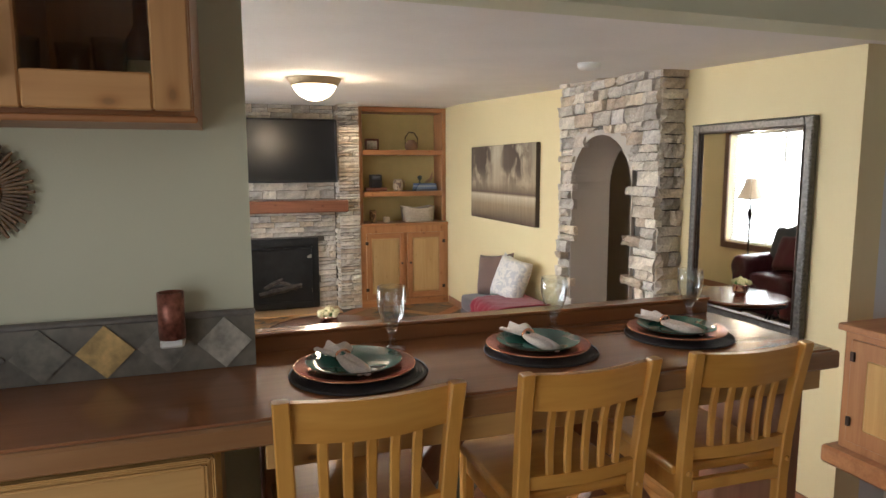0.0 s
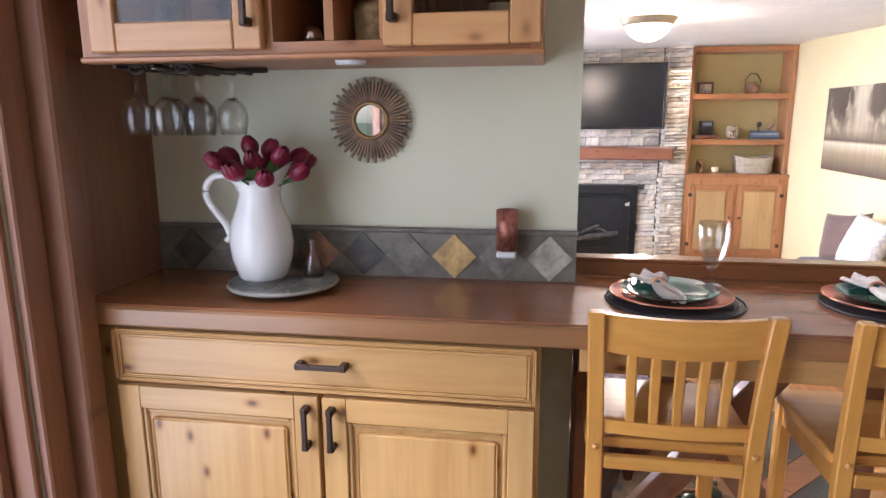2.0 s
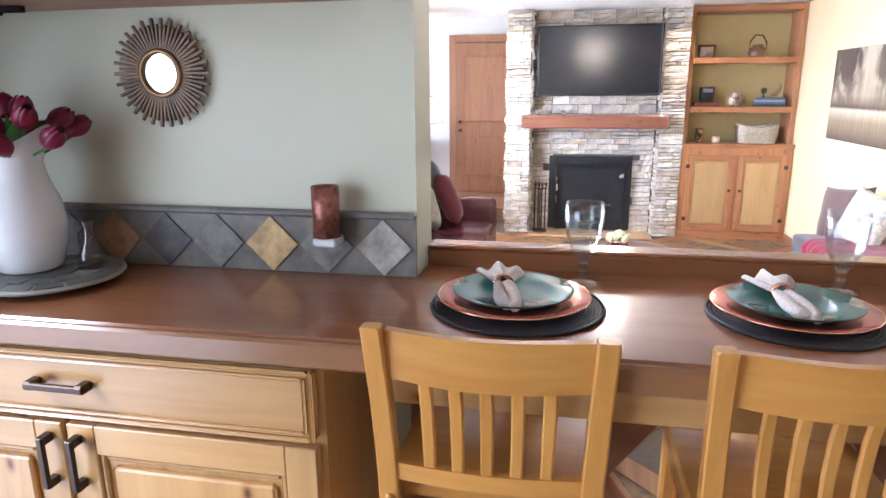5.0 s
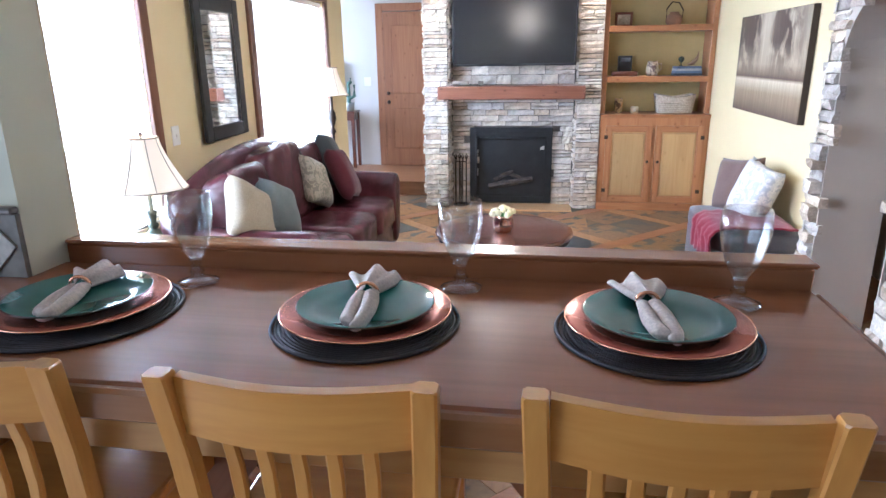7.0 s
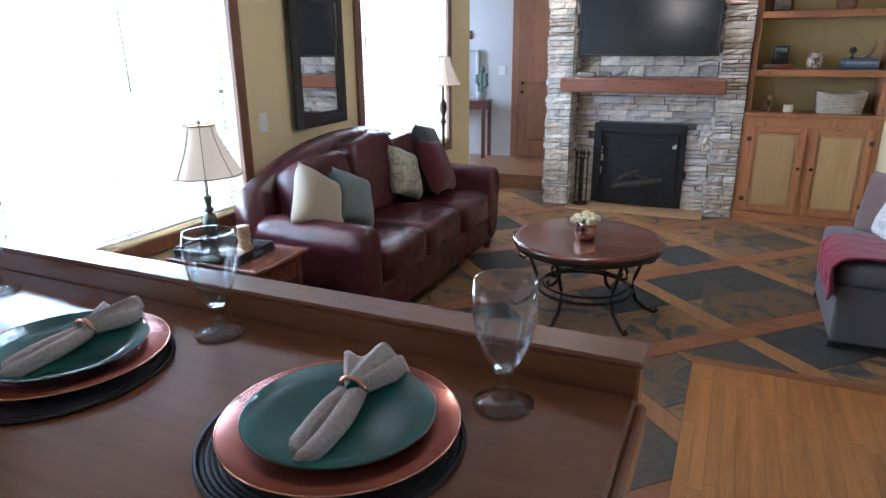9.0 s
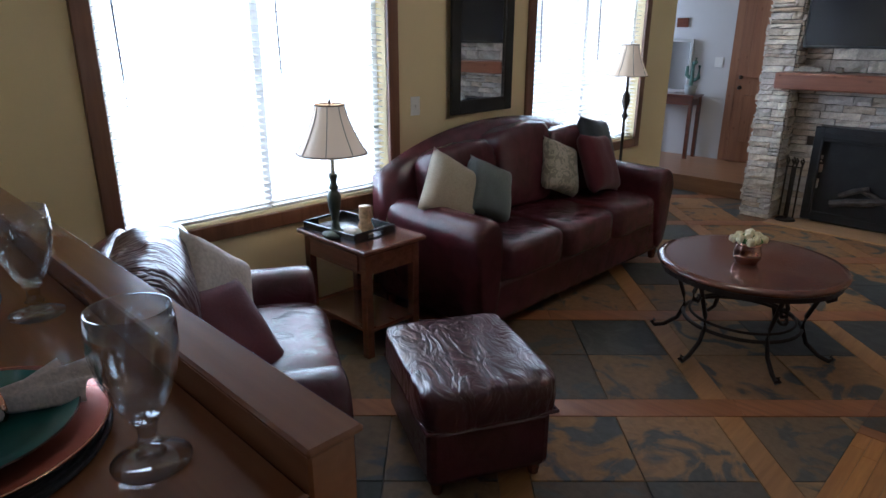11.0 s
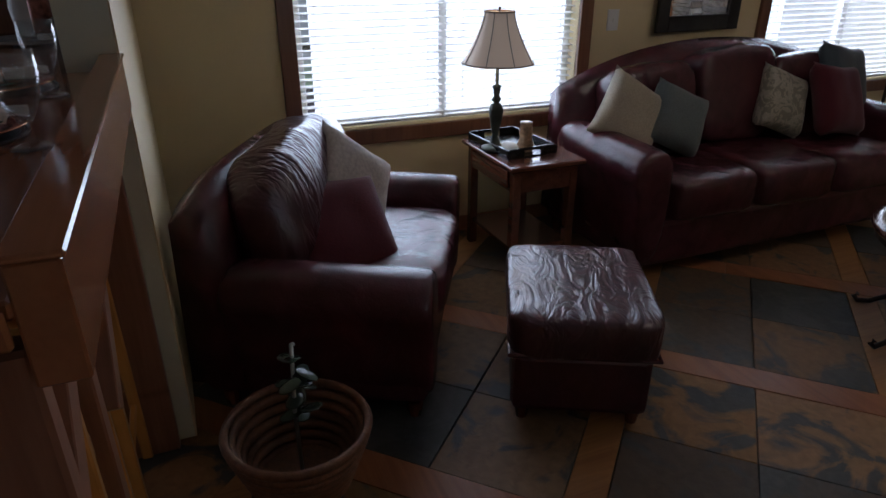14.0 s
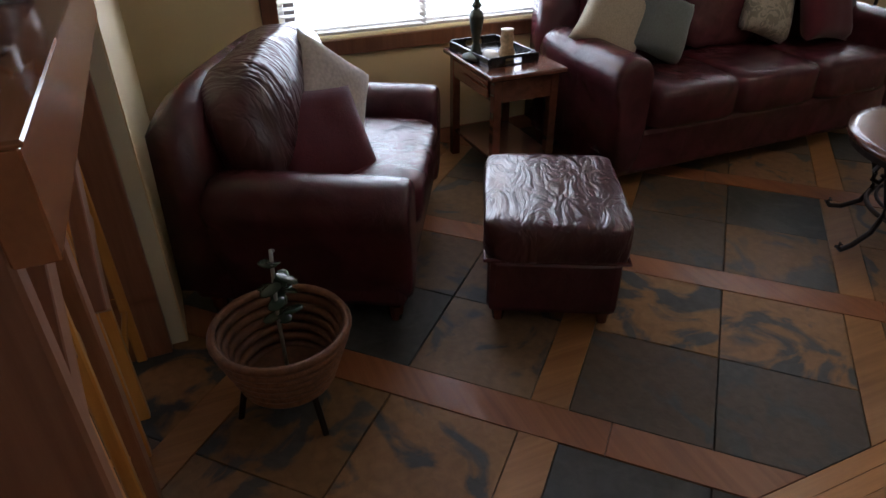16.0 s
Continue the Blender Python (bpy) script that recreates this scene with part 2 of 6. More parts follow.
def part(name, bm, material, parent=None, label="", smooth=False):
    me = bpy.data.meshes.new(name)
    if smooth:
        for f in bm.faces:
            f.smooth = True
    bm.to_mesh(me)
    bm.free()
    if material:
        me.materials.append(material)
    ob = new(name, me)
    if parent:
        ob.parent = parent
    if label:
        ob["label"] = label
    return ob


def thing(name, label, category, m=None, group=""):
    ob = new(name)
    ob.empty_display_size = 0.1
    if m is not None:
        ob.matrix_world = m
    return tagged(ob, label, category, group)


def box(x0, x1, y0, y1, z0, z1, bevel=0.0, bm=None, segs=1):
    own = bm is None
    t = bmesh.new()
    bmesh.ops.create_cube(t, size=1)
    bmesh.ops.scale(t, vec=(x1 - x0, y1 - y0, z1 - z0), verts=t.verts)
    bmesh.ops.translate(t, vec=((x0 + x1) / 2, (y0 + y1) / 2, (z0 + z1) / 2), verts=t.verts)
    if bevel:
        bmesh.ops.bevel(t, geom=t.edges[:], offset=bevel, segments=segs, affect='EDGES', profile=0.5)
    if own:
        return t
    join(bm, t)
    return bm


def join(bm, t):
    me = bpy.data.meshes.new("tmp")
    t.to_mesh(me)
    t.free()
    bm.from_mesh(me)
    bpy.data.meshes.remove(me)
    return bm


def lathe(profile, segs=24, at=(0, 0, 0)):
    """A turned shape from (radius, height) pairs."""
    bm = bmesh.new()
    rings = []
    for r, z in profile:
        rings.append([bm.verts.new((at[0] + max(r, 1e-4) * math.cos(2 * math.pi * i / segs), at[1] + max(r, 1e-4) * math.sin(2 * math.pi * i / segs), at[2] + z)) for i in range(segs)])
    for a, b in zip(rings, rings[1:]):
        for i in range(segs):
            bm.faces.new((a[i], a[(i + 1) % segs], b[(i + 1) % segs], b[i]))
    for ring in (rings[0], rings[-1]):
        if len(ring) > 2:
            bm.faces.new(ring)
    bmesh.ops.recalc_face_normals(bm, faces=bm.faces[:])
    return bm


def tube(points, radius, segs=8, closed=False):
    """A round bar along points; radius may be one number or one for each point."""
    pts = [Vector(p) for p in points]
    n = len(pts)
    rad = radius if isinstance(radius, (list, tuple)) else [radius] * n
    bm = bmesh.new()
    rings = []
    up = Vector((0, 0, 1))
    for i, p in enumerate(pts):
        a = pts[(i - 1) % n] if closed or i else p
        b = pts[(i + 1) % n] if closed or i < n - 1 else p
        d = (b - a).normalized()
        u = d.cross(up)
        if u.length < 0.05:
            u = d.cross(Vector((1, 0, 0)))
        u.normalize()
        w = u.cross(d)
        rings.append([bm.verts.new(p + rad[i] * (math.cos(2 * math.pi * k / segs) * u + math.sin(2 * math.pi * k / segs) * w)) for k in range(segs)])
    pairs = list(zip(rings, rings[1:])) + ([(rings[-1], rings[0])] if closed else [])
    for a, b in pairs:
        for k in range(segs):
            bm.faces.new((a[k], a[(k + 1) % segs], b[(k + 1) % segs], b[k]))
    if not closed:
        bm.faces.new(rings[0][::-1])
        bm.faces.new(rings[-1])
    bmesh.ops.recalc_face_normals(bm, faces=bm.faces[:])
    return bm


def puff(size, power=0.5, at=(0, 0, 0), rough=0.0, freq=6.0, segs=28, rings=16, m=None, seed=0.0):
    """A stuffed, rounded block (superellipsoid), wrinkled by noise."""
    bm = bmesh.new()

    def sp(c, e):
        return math.copysign(abs(c) ** e, c)
    rows = []
    for j in range(rings + 1):
        v = -math.pi / 2 + math.pi * j / rings
        row = []
        for i in range(segs):
            u = 2 * math.pi * i / segs
            p = Vector((size[0] / 2 * sp(math.cos(v), power) * sp(math.cos(u), power), size[1] / 2 * sp(math.cos(v), power) * sp(math.sin(u), power), size[2] / 2 * sp(math.sin(v), power)))
            if rough:
                d = noise.noise((p + Vector((seed, seed, 0))) * freq) + 0.5 * noise.noise((p + Vector((0, seed, 7))) * freq * 2.3)
                p += p.normalized() * rough * d
            if m is not None:
                p = m @ p
            row.append(bm.verts.new(p + Vector(at)))
        rows.append(row)
    for a, b in zip(rows, rows[1:]):
        for i in range(segs):
            bm.faces.new((a[i], a[(i + 1) % segs], b[(i + 1) % segs], b[i]))
    bmesh.ops.remove_doubles(bm, verts=bm.verts[:], dist=0.0005)
    bmesh.ops.recalc_face_normals(bm, faces=bm.faces[:])
    return bm


def setting(name, bm, material, label=""):
    return tagged(part(name, bm, material), label, "", "", "structure")


def wall_with_holes(name, axis, a0, a1, t0, t1, z0, z1, holes, material, label=""):
    """A wall along axis from a0 to a1, thick from t0 to t1, with rectangular openings (b0, b1, low, high)."""
    bm = bmesh.new()

    def put(p0, p1, q0, q1):
        if p1 - p0 > 1e-4 and q1 - q0 > 1e-4:
            if axis == 'x':
                box(p0, p1, t0, t1, q0, q1, bm=bm)
            else:
                box(t0, t1, p0, p1, q0, q1, bm=bm)
    at = a0
    for b0, b1, lo, hi in sorted(holes):
        put(at, b0, z0, z1)
        put(b0, b1, z0, lo)
        put(b0, b1, hi, z1)
        at = b1
    put(at, a1, z0, z1)
    return setting(name, bm, material, label)


# ---- the place ----
CT = 1.270      # counter top
CEIL = 2.47
XL = -1.37      # window wall
XR = 2.62       # wall with the arch
YF = 6.37       # stone behind the mantel
YW = 6.62       # end wall
WOOD_X, WOOD_Y = 1.36, 2.91

# floor: one slab, with tiles, strips and planks on it
setting("floor", box(-6.5, 5.2, -4.4, 9.2, -0.2, -0.012), M_GROUT, "dark grout bed under slate and oak floor")
setting("ground", box(-400, 400, -400, 400, -0.6, -0.45), plain("lawn", (0.10, 0.16, 0.05), 0.9, vary=0.4, scale=1.5, grain=30), "green lawn outside the windows")

# the bright outdoors: a deck, and glowing panels of washed-out lawn and pale distance
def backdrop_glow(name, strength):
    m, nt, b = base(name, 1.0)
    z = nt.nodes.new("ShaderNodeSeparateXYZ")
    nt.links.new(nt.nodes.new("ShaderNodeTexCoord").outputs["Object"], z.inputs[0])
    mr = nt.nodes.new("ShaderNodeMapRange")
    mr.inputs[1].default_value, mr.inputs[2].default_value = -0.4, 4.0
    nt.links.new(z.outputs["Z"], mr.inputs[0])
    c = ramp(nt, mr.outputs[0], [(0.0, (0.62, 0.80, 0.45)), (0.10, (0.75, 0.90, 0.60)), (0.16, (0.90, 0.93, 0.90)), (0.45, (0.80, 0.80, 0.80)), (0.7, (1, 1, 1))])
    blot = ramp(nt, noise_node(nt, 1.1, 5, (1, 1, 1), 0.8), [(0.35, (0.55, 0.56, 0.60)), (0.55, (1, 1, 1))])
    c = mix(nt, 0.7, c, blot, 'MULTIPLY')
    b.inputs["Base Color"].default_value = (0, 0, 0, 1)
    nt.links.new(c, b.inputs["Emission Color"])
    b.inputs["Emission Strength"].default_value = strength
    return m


# outdoor daylight is put into these panels as emission, much weaker behind the deck
setting("backdrop", box(-3.2, -3.1, 1.28, 6.1, -0.45, 4.2), backdrop_glow("glowing garden", 8.5), "glowing pale garden panel beyond the windows")
setting("backdrop_deck", box(-7.1, -7.0, -12, 8.0, -0.45, 4.2), backdrop_glow("dim glowing garden", 0.9), "dimly glowing pale garden panel beyond the glass door")
deck = tagged(new("deck"), "grey wooden deck with a dark railing", "deck", "", "structure")
for i in range(11):
    part("board", box(-1.42 - 0.145 * i - 0.14, -1.42 - 0.145 * i, -4.5, 1.24, -0.12, -0.05, 0.004), plain("deck board %d" % i, (0.34, 0.30, 0.27), 0.7, vary=0.2), deck)
part("rail", box(-3.03, -2.98, -4.5, 1.24, 0.90, 0.96), M_BLACK, deck)
for i in range(38):
    part("baluster", box(-3.015, -2.995, -4.45 + 0.15 * i, -4.43 + 0.15 * i, -0.05, 0.90), M_BLACK, deck)

# walls
wall_with_holes("wall_west", 'y', 0.0, 6.30, XL - 0.16, XL, 0, CEIL, [(0.85, 2.50, 0.69, 2.2), (3.98, 5.66, 0.69, 2.2)], M_YELLOW, "pale yellow painted wall with two windows")
wall_with_holes("wall_east", 'y', 0.62, YW, XR, XR + 0.16, 0, CEIL, [(2.06, 2.83, 0, 1.98)], M_YELLOW, "pale yellow painted wall with an arch")
wall_with_holes("arch_core", 'y', 1.80, 2.98, 2.48, XR, 0, CEIL, [(2.06, 2.83, 0, 1.98)], plain("arch mortar", (0.12, 0.105, 0.09), 0.9), "mortar core of the stone arch")
wall_with_holes("wall_north", 'x', -0.42, XR, YW, YW + 0.14, 0, CEIL, [], M_YELLOW, "yellow wall behind the chimney")
setting("wall_nook", box(XL - 0.16, 0, 0, 0.13, 0, CEIL), M_SAGE, "sage painted wall behind the counter")
setting("header_beam", box(0, XR, 0, 0.13, 2.135, CEIL), M_SAGE, "painted header over the pass-through")
wall_with_holes("wall_kitchen_west", 'y', -4.2, 0.0, -1.245, -1.135, 0, CEIL, [(-2.7, -0.50, 0, 2.15)], M_SAGE, "sage kitchen wall with glass door")
setting("wall_kitchen_east", box(2.95, 3.10, -4.2, 0.62, 0, CEIL), M_GREY, "pale grey kitchen wall")
setting("wall_kitchen_return", box(XR + 0.16, 3.10, 0.62, 0.76, 0, CEIL), M_GREY, "short grey return wall")
setting("wall_kitchen_south", box(-1.58, 3.10, -4.34, -4.2, 0, CEIL), M_SAGE, "sage wall behind the kitchen")
setting("ceiling_kitchen", box(-1.6, 3.12, -4.36, 0.06, CEIL, CEIL + 0.15), M_CEIL, "off-white textured kitchen ceiling")


def ceiling_z(y):
    """The living room's ceiling rises gently towards the fireplace."""
    return min(CEIL, 2.22 + 0.0431 * y)


bm = bmesh.new()
rows = [[bm.verts.new((x, y, z)) for x, z in ((-1.6, ceiling_z(y)), (3.12, ceiling_z(y)), (3.12, CEIL + 0.15), (-1.6, CEIL + 0.15))] for y in (0.062, 5.80, 6.80)]
for p, q in zip(rows, rows[1:]):
    for k in range(4):
        bm.faces.new((p[k], p[(k + 1) % 4], q[(k + 1) % 4], q[k]))
bm.faces.new(rows[0])
bm.faces.new(rows[-1])
bmesh.ops.recalc_face_normals(bm, faces=bm.faces[:])
setting("ceiling", bm, M_CEIL, "off-white textured ceiling rising towards the fireplace")
# entry, one step up
setting("entry_floor", box(-3.2, 0.2, 6.75, 8.3, 0.0, 0.17), wood("entry oak", (0.34, 0.18, 0.09), (0.2, 0.1, 0.05), 0, 0.3), "raised brown wood entry floor with a step")
setting("wall_entry_end", box(-3.2, 0.2, 8.02, 8.16, 0.17, 3.0), M_GREY, "grey entry wall behind the door")
setting("wall_entry_side", box(-0.42, -0.28, 6.76, 8.02, 0.17, 3.0), M_YELLOW, "yellow entry side wall")
wall_with_holes("wall_entry_west", 'y', 6.3, 8.02, -3.2, -3.06, 0.0, 3.0, [(6.85, 7.75, 0.9, 2.3)], M_GREY, "grey entry wall with a window")
setting("wall_entry_front", box(-3.2, XL - 0.16, 6.16, 6.30, 0, 3.0), M_GREY, "grey entry front wall")
setting("entry_header", box(-3.2, -0.28, 6.62, 6.76, CEIL + 0.0, 3.0), M_YELLOW, "yellow wall over the entry opening")
setting("entry_ceiling", box(-3.2, 0.2, 6.62, 8.16, 3.0, 3.1), M_CEIL, "white entry ceiling")
# hall behind the arch
setting("wall_hall", box(3.42, 3.56, 0.9, 4.4, 0, CEIL), M_GREIGE, "greige hall wall behind the arch")
setting("wall_hall_side", box(XR + 0.16, 3.9, 4.26, 4.4, 0, CEIL), M_GREIGE, "greige hall side wall")
setting("wall_hall_near", box(XR + 0.16, 3.9, 0.9, 1.04, 0, CEIL), M_GREIGE, "greige hall near wall")
# added fill: a lamp and dome out of view that brighten the hall
lamp("hall_light_glow", 'POINT', pose(3.05, 1.6, 2.25), 9, (1, 0.88, 0.72), radius=0.08)
hl = thing("hall_ceiling_light", "small glowing dome added out of view to light the hall", "ceiling light", pose(3.05, 1.6, CEIL))
part("dome", lathe([(0, -0.09), (0.06, -0.08), (0.1, -0.03), (0.1, 0), (0, 0)], 20), glow("glowing fill dome", (1, 0.9, 0.75), 3), hl, smooth=True)
setting("hall_ceiling", box(XR + 0.16, 4.04, 0.9, 4.4, CEIL, CEIL + 0.1), M_CEIL, "white hall ceiling")


def frame_ring(x0, x1, y0, y1, z0, z1, w, bm=None, axis='x'):
    """Four boards round an opening; axis is the thin way."""
    bm = bm or bmesh.new()
    if axis == 'x':
        box(x0, x1, y0, y0 + w, z0, z1, 0.004, bm)
        box(x0, x1, y1 - w, y1, z0, z1, 0.004, bm)
        box(x0, x1, y0 + w, y1 - w, z0, z0 + w, 0.004, bm)
        box(x0, x1, y0 + w, y1 - w, z1 - w, z1, 0.004, bm)
    else:
        box(x0, x0 + w, y0, y1, z0, z1, 0.004, bm)
        box(x1 - w, x1, y0, y1, z0, z1, 0.004, bm)
        box(x0 + w, x1 - w, y0, y1, z0, z0 + w, 0.004, bm)
        box(x0 + w, x1 - w, y0, y1, z1 - w, z1, 0.004, bm)
    return bm


def window(name, y0, y1, z0, z1):
    w = tagged(new(name), "wide window with dark wood trim and white frame", "window", "", "structure")
    part("trim", frame_ring(XL, XL + 0.028, y0 - 0.085, y1 + 0.085, z0 - 0.085, z1 + 0.085, 0.083), M_TRIMWOOD, w, "dark stained wood trim")
    part("window_frame", frame_ring(XL - 0.13, XL - 0.08, y0, y1, z0, z1, 0.045), M_VINYL, w)
    part("mullion", box(XL - 0.128, XL - 0.082, (y0 + y1) / 2 - 0.025, (y0 + y1) / 2 + 0.025, z0 + 0.045, z1 - 0.045), M_VINYL, w)
    for a, b in ((y0 + 0.045, (y0 + y1) / 2 - 0.025), ((y0 + y1) / 2 + 0.025, y1 - 0.045)):
        p = part("pane", box(XL - 0.108, XL - 0.102, a, b, z0 + 0.045, z1 - 0.045), M_PANE, w)
        p.visible_shadow = False
    return w


window("window_1", 0.85, 2.50, 0.69, 2.2)
window("window_2", 3.98, 5.66, 0.69, 2.2)


def blind(y0, y1, z0, z1):
    b = thing("window_blind", "white horizontal slat blind hanging open in the window", "blind", group="window blinds")
    part("headrail", box(XL - 0.065, XL - 0.015, y0, y1, z1 - 0.045, z1, 0.004), M_BLIND, b)
    part("bottom_rail", box(XL - 0.06, XL - 0.02, y0, y1, z0 + 0.004, z0 + 0.02, 0.004), M_BLIND, b)
    first = None
    n = int((z1 - z0 - 0.08) / 0.036)
    for i in range(n):
        z = z0 + 0.045 + i * 0.036
        if first is None:
            bm = box(-0.021, 0.021, y0, y1, -0.0011, 0.0011)
            bmesh.ops.rotate(bm, verts=bm.verts, cent=(0, 0, 0), matrix=Matrix.Rotation(radians(9), 3, 'Y'))
            first = part("slat", bm, M_BLIND, b)
            o = first
        else:
            o = new("slat", first.data)
            o.parent = b
        o.location = (XL - 0.04, 0, z)
    for k in (0.12, 0.5, 0.88):
        y = y0 + (y1 - y0) * k
        part("ladder_cord", tube([(XL - 0.0185, y, z0 + 0.01), (XL - 0.0185, y, z1 - 0.04)], 0.0018, 5), M_BLIND, b)
    part("tilt_wand", tube([(XL - 0.008, y0 + 0.08, z1 - 0.05), (XL + 0.0, y0 + 0.09, z1 - 0.75)], 0.004, 6), M_BLACK, b)


for y0, y1 in ((0.86, 1.655), (1.675, 2.49), (3.99, 4.80), (4.82, 5.65)):
    blind(y0, y1, 0.70, 2.19)

# glass door of the kitchen
gd = tagged(new("door_1"), "sliding glass door with wide brown wood jambs", "door", "", "structure")
part("door_jamb", frame_ring(-1.25, -1.136, -2.70, -0.501, 0.002, 2.149, 0.018), M_JAMB, gd)
part("casing", frame_ring(-1.134, -1.112, -2.78, -0.43, 0.002, 2.23, 0.07), M_JAMB, gd)
part("corner_board", box(-1.134, -1.062, -0.428, -0.364, 0, 2.44, 0.006), M_JAMB, gd)
part("stile", frame_ring(-1.225, -1.19, -2.682, -0.52, 0.021, 2.13, 0.03), M_JAMB, gd)
p = part("pane", box(-1.21, -1.206, -2.651, -0.551, 0.052, 2.099), M_PANE, gd)
p.visible_shadow = False

# bar: counter, ledge, supports
bar = thing("bar_counter", "long brown wood bar counter with a raised ledge", "counter")
part("countertop", box(-1.13, WOOD_X, -0.35, 0.09, CT - 0.022, CT, 0.004), M_COUNTER, bar)
part("front_edge", box(-1.13, WOOD_X + 0.01, -0.362, -0.34, CT - 0.048, CT - 0.004, 0.005), wood("counter edge", (0.34, 0.17, 0.07), (0.24, 0.11, 0.04), 0, 0.3, gloss=0.3), bar)
part("end_edge", box(WOOD_X, WOOD_X + 0.012, -0.338, 0.085, CT - 0.048, CT - 0.003, 0.004), M_COUNTER, bar)
part("ledge_riser", box(0.002, WOOD_X, 0.09, 0.140, CT - 0.10, CT + 0.036, 0.003), M_COUNTER, bar)
part("ledge_cap", box(0.002, WOOD_X + 0.005, 0.086, 0.146, CT + 0.0365, CT + 0.045, 0.003), M_COUNTER, bar)
part("apron", box(0.0, WOOD_X - 0.02, -0.335, -0.315, CT - 0.105, CT - 0.050, 0.002), M_PINE_X, bar)

# base cabinet
cab = thing("base_cabinet", "knotty pine base cabinet with one drawer and two doors", "cabinet")
part("body", box(-1.12, -0.078, -0.325, -0.012, 0.0, CT - 0.050), M_PINE, cab)


def panel_door(x0, x1, y, z0, z1, mat, matx, parent, name="door", inner=None):
    """A framed door with a raised panel, front at y - 0.02."""
    d = part(name, box(x0, x1, y - 0.012, y, z0, z1), inner or mat, parent)
    w = min(0.055, (x1 - x0) * 0.2)
    for a, b in ((x0, x0 + w), (x1 - w, x1)):
        part("stile", box(a, b, y - 0.024, y - 0.0125, z0, z1, 0.002), mat, d)
    for a, b in ((z0, z0 + w), (z1 - w, z1)):
        part("rail", box(x0 + w, x1 - w, y - 0.024, y - 0.0125, a, b, 0.002), matx, d)
    part("panel_moulding", frame_ring(x0 + w, x1 - w, y - 0.019, y - 0.0125, z0 + w, z1 - w, 0.012, axis='y'), mat, d)
    part("raised_panel", box(x0 + w + 0.022, x1 - w - 0.022, y - 0.021, y - 0.0125, z0 + w + 0.022, z1 - w - 0.022, 0.007), inner or mat, d)
    return d


panel_door(-1.047, -0.562, -0.326, 0.12, CT - 0.194, M_PINE, M_PINE_X, cab)
panel_door(-0.552, -0.088, -0.326, 0.12, CT - 0.194, M_PINE, M_PINE_X, cab)
dr = part("drawer", box(-1.047, -0.088, -0.346, -0.326, CT - 0.182, CT - 0.058, 0.006), M_PINE_X, cab)

# upper cabinet
upper = thing("wall_cabinet", "alder wall cabinet with glass doors and open cubbies", "cabinet")
UZ0, UZ1, UY = 1.799, 2.42, -0.40
part("side_panel", box(-1.00, -0.98, UY, -0.002, UZ0, UZ1), M_ALDER, upper)
part("side_panel", box(-0.11, -0.09, UY, -0.002, UZ0, UZ1), M_ALDER, upper)
part("bottom_panel", box(-0.98, -0.11, UY, -0.002, UZ0, UZ0 + 0.02), M_ALDER_X, upper)
part("top_panel", box(-1.00, -0.09, UY, -0.002, UZ1, UZ1 + 0.02), M_ALDER_X, upper)
part("back_panel", box(-0.98, -0.11, -0.012, -0.002, UZ0 + 0.02, UZ1), M_ALDER, upper)
part("side_wood_wall", box(-1.134, -1.13, -0.362, -0.002, 0, 2.40), M_JAMB, upper)

# chimney breast
setting("chimney_back", box(-0.42, 1.49, YF + 0.03, YW, 0, CEIL), plain("mortar", (0.12, 0.105, 0.09), 0.9), "grey mortar behind the ledge stone")
setting("pillar_core_1", box(-0.42, -0.17, 6.20, YF + 0.03, 0, CEIL), plain("mortar dark", (0.12, 0.105, 0.09), 0.9), "mortar core of the stone pillar")
setting("pillar_core_2", box(1.24, 1.46, 6.20, YF + 0.03, 0, CEIL), plain("mortar dark b", (0.12, 0.105, 0.09), 0.9), "mortar core of the stone pillar")
setting("hearth", box(-0.15, 1.22, 6.0, YF, -0.01, 0.012, 0.004), wood("hearth board", (0.55, 0.34, 0.16), (0.4, 0.22, 0.1), 0, 0.35), "flush wooden hearth strip")
M_MANTEL = wood("dark red mantel wood", (0.27, 0.105, 0.055), (0.15, 0.05, 0.026), 0, 0.35, 0.6)
mantel = tagged(part("mantel", box(-0.25, 1.31, 5.98, YF + 0.01, 1.21, 1.35, 0.012), M_MANTEL), "thick reddish wooden mantel beam on the stone", "mantel")
fire = thing("fireplace_insert", "black gas fireplace insert with artificial logs", "fireplace")
part("surround", frame_ring(0.06, 0.99, YF - 0.04, YF + 0.0, 0.03, 0.88, 0.075, axis='y'), M_BLACK, fire)
part("firebox", box(0.135, 0.915, YF + 0.002, YF + 0.028, 0.105, 0.805), M_BLACK, fire)

tv = thing("television", "large black flat television over the mantel", "television")
part("screen", box(-0.08, 1.19, 6.075, 6.085, 1.575, 2.27), M_TV, tv)
part("bezel", frame_ring(-0.095, 1.205, 6.07, 6.12, 1.555, 2.285, 0.02, axis='y'), M_BLACK, tv)
part("housing", box(-0.05, 1.16, 6.086, 6.15, 1.60, 2.24, 0.01), M_BLACK, tv)
part("wall_bracket", box(0.3, 0.8, 6.15, YF + 0.03, 1.75, 2.1), M_BLACK, tv)

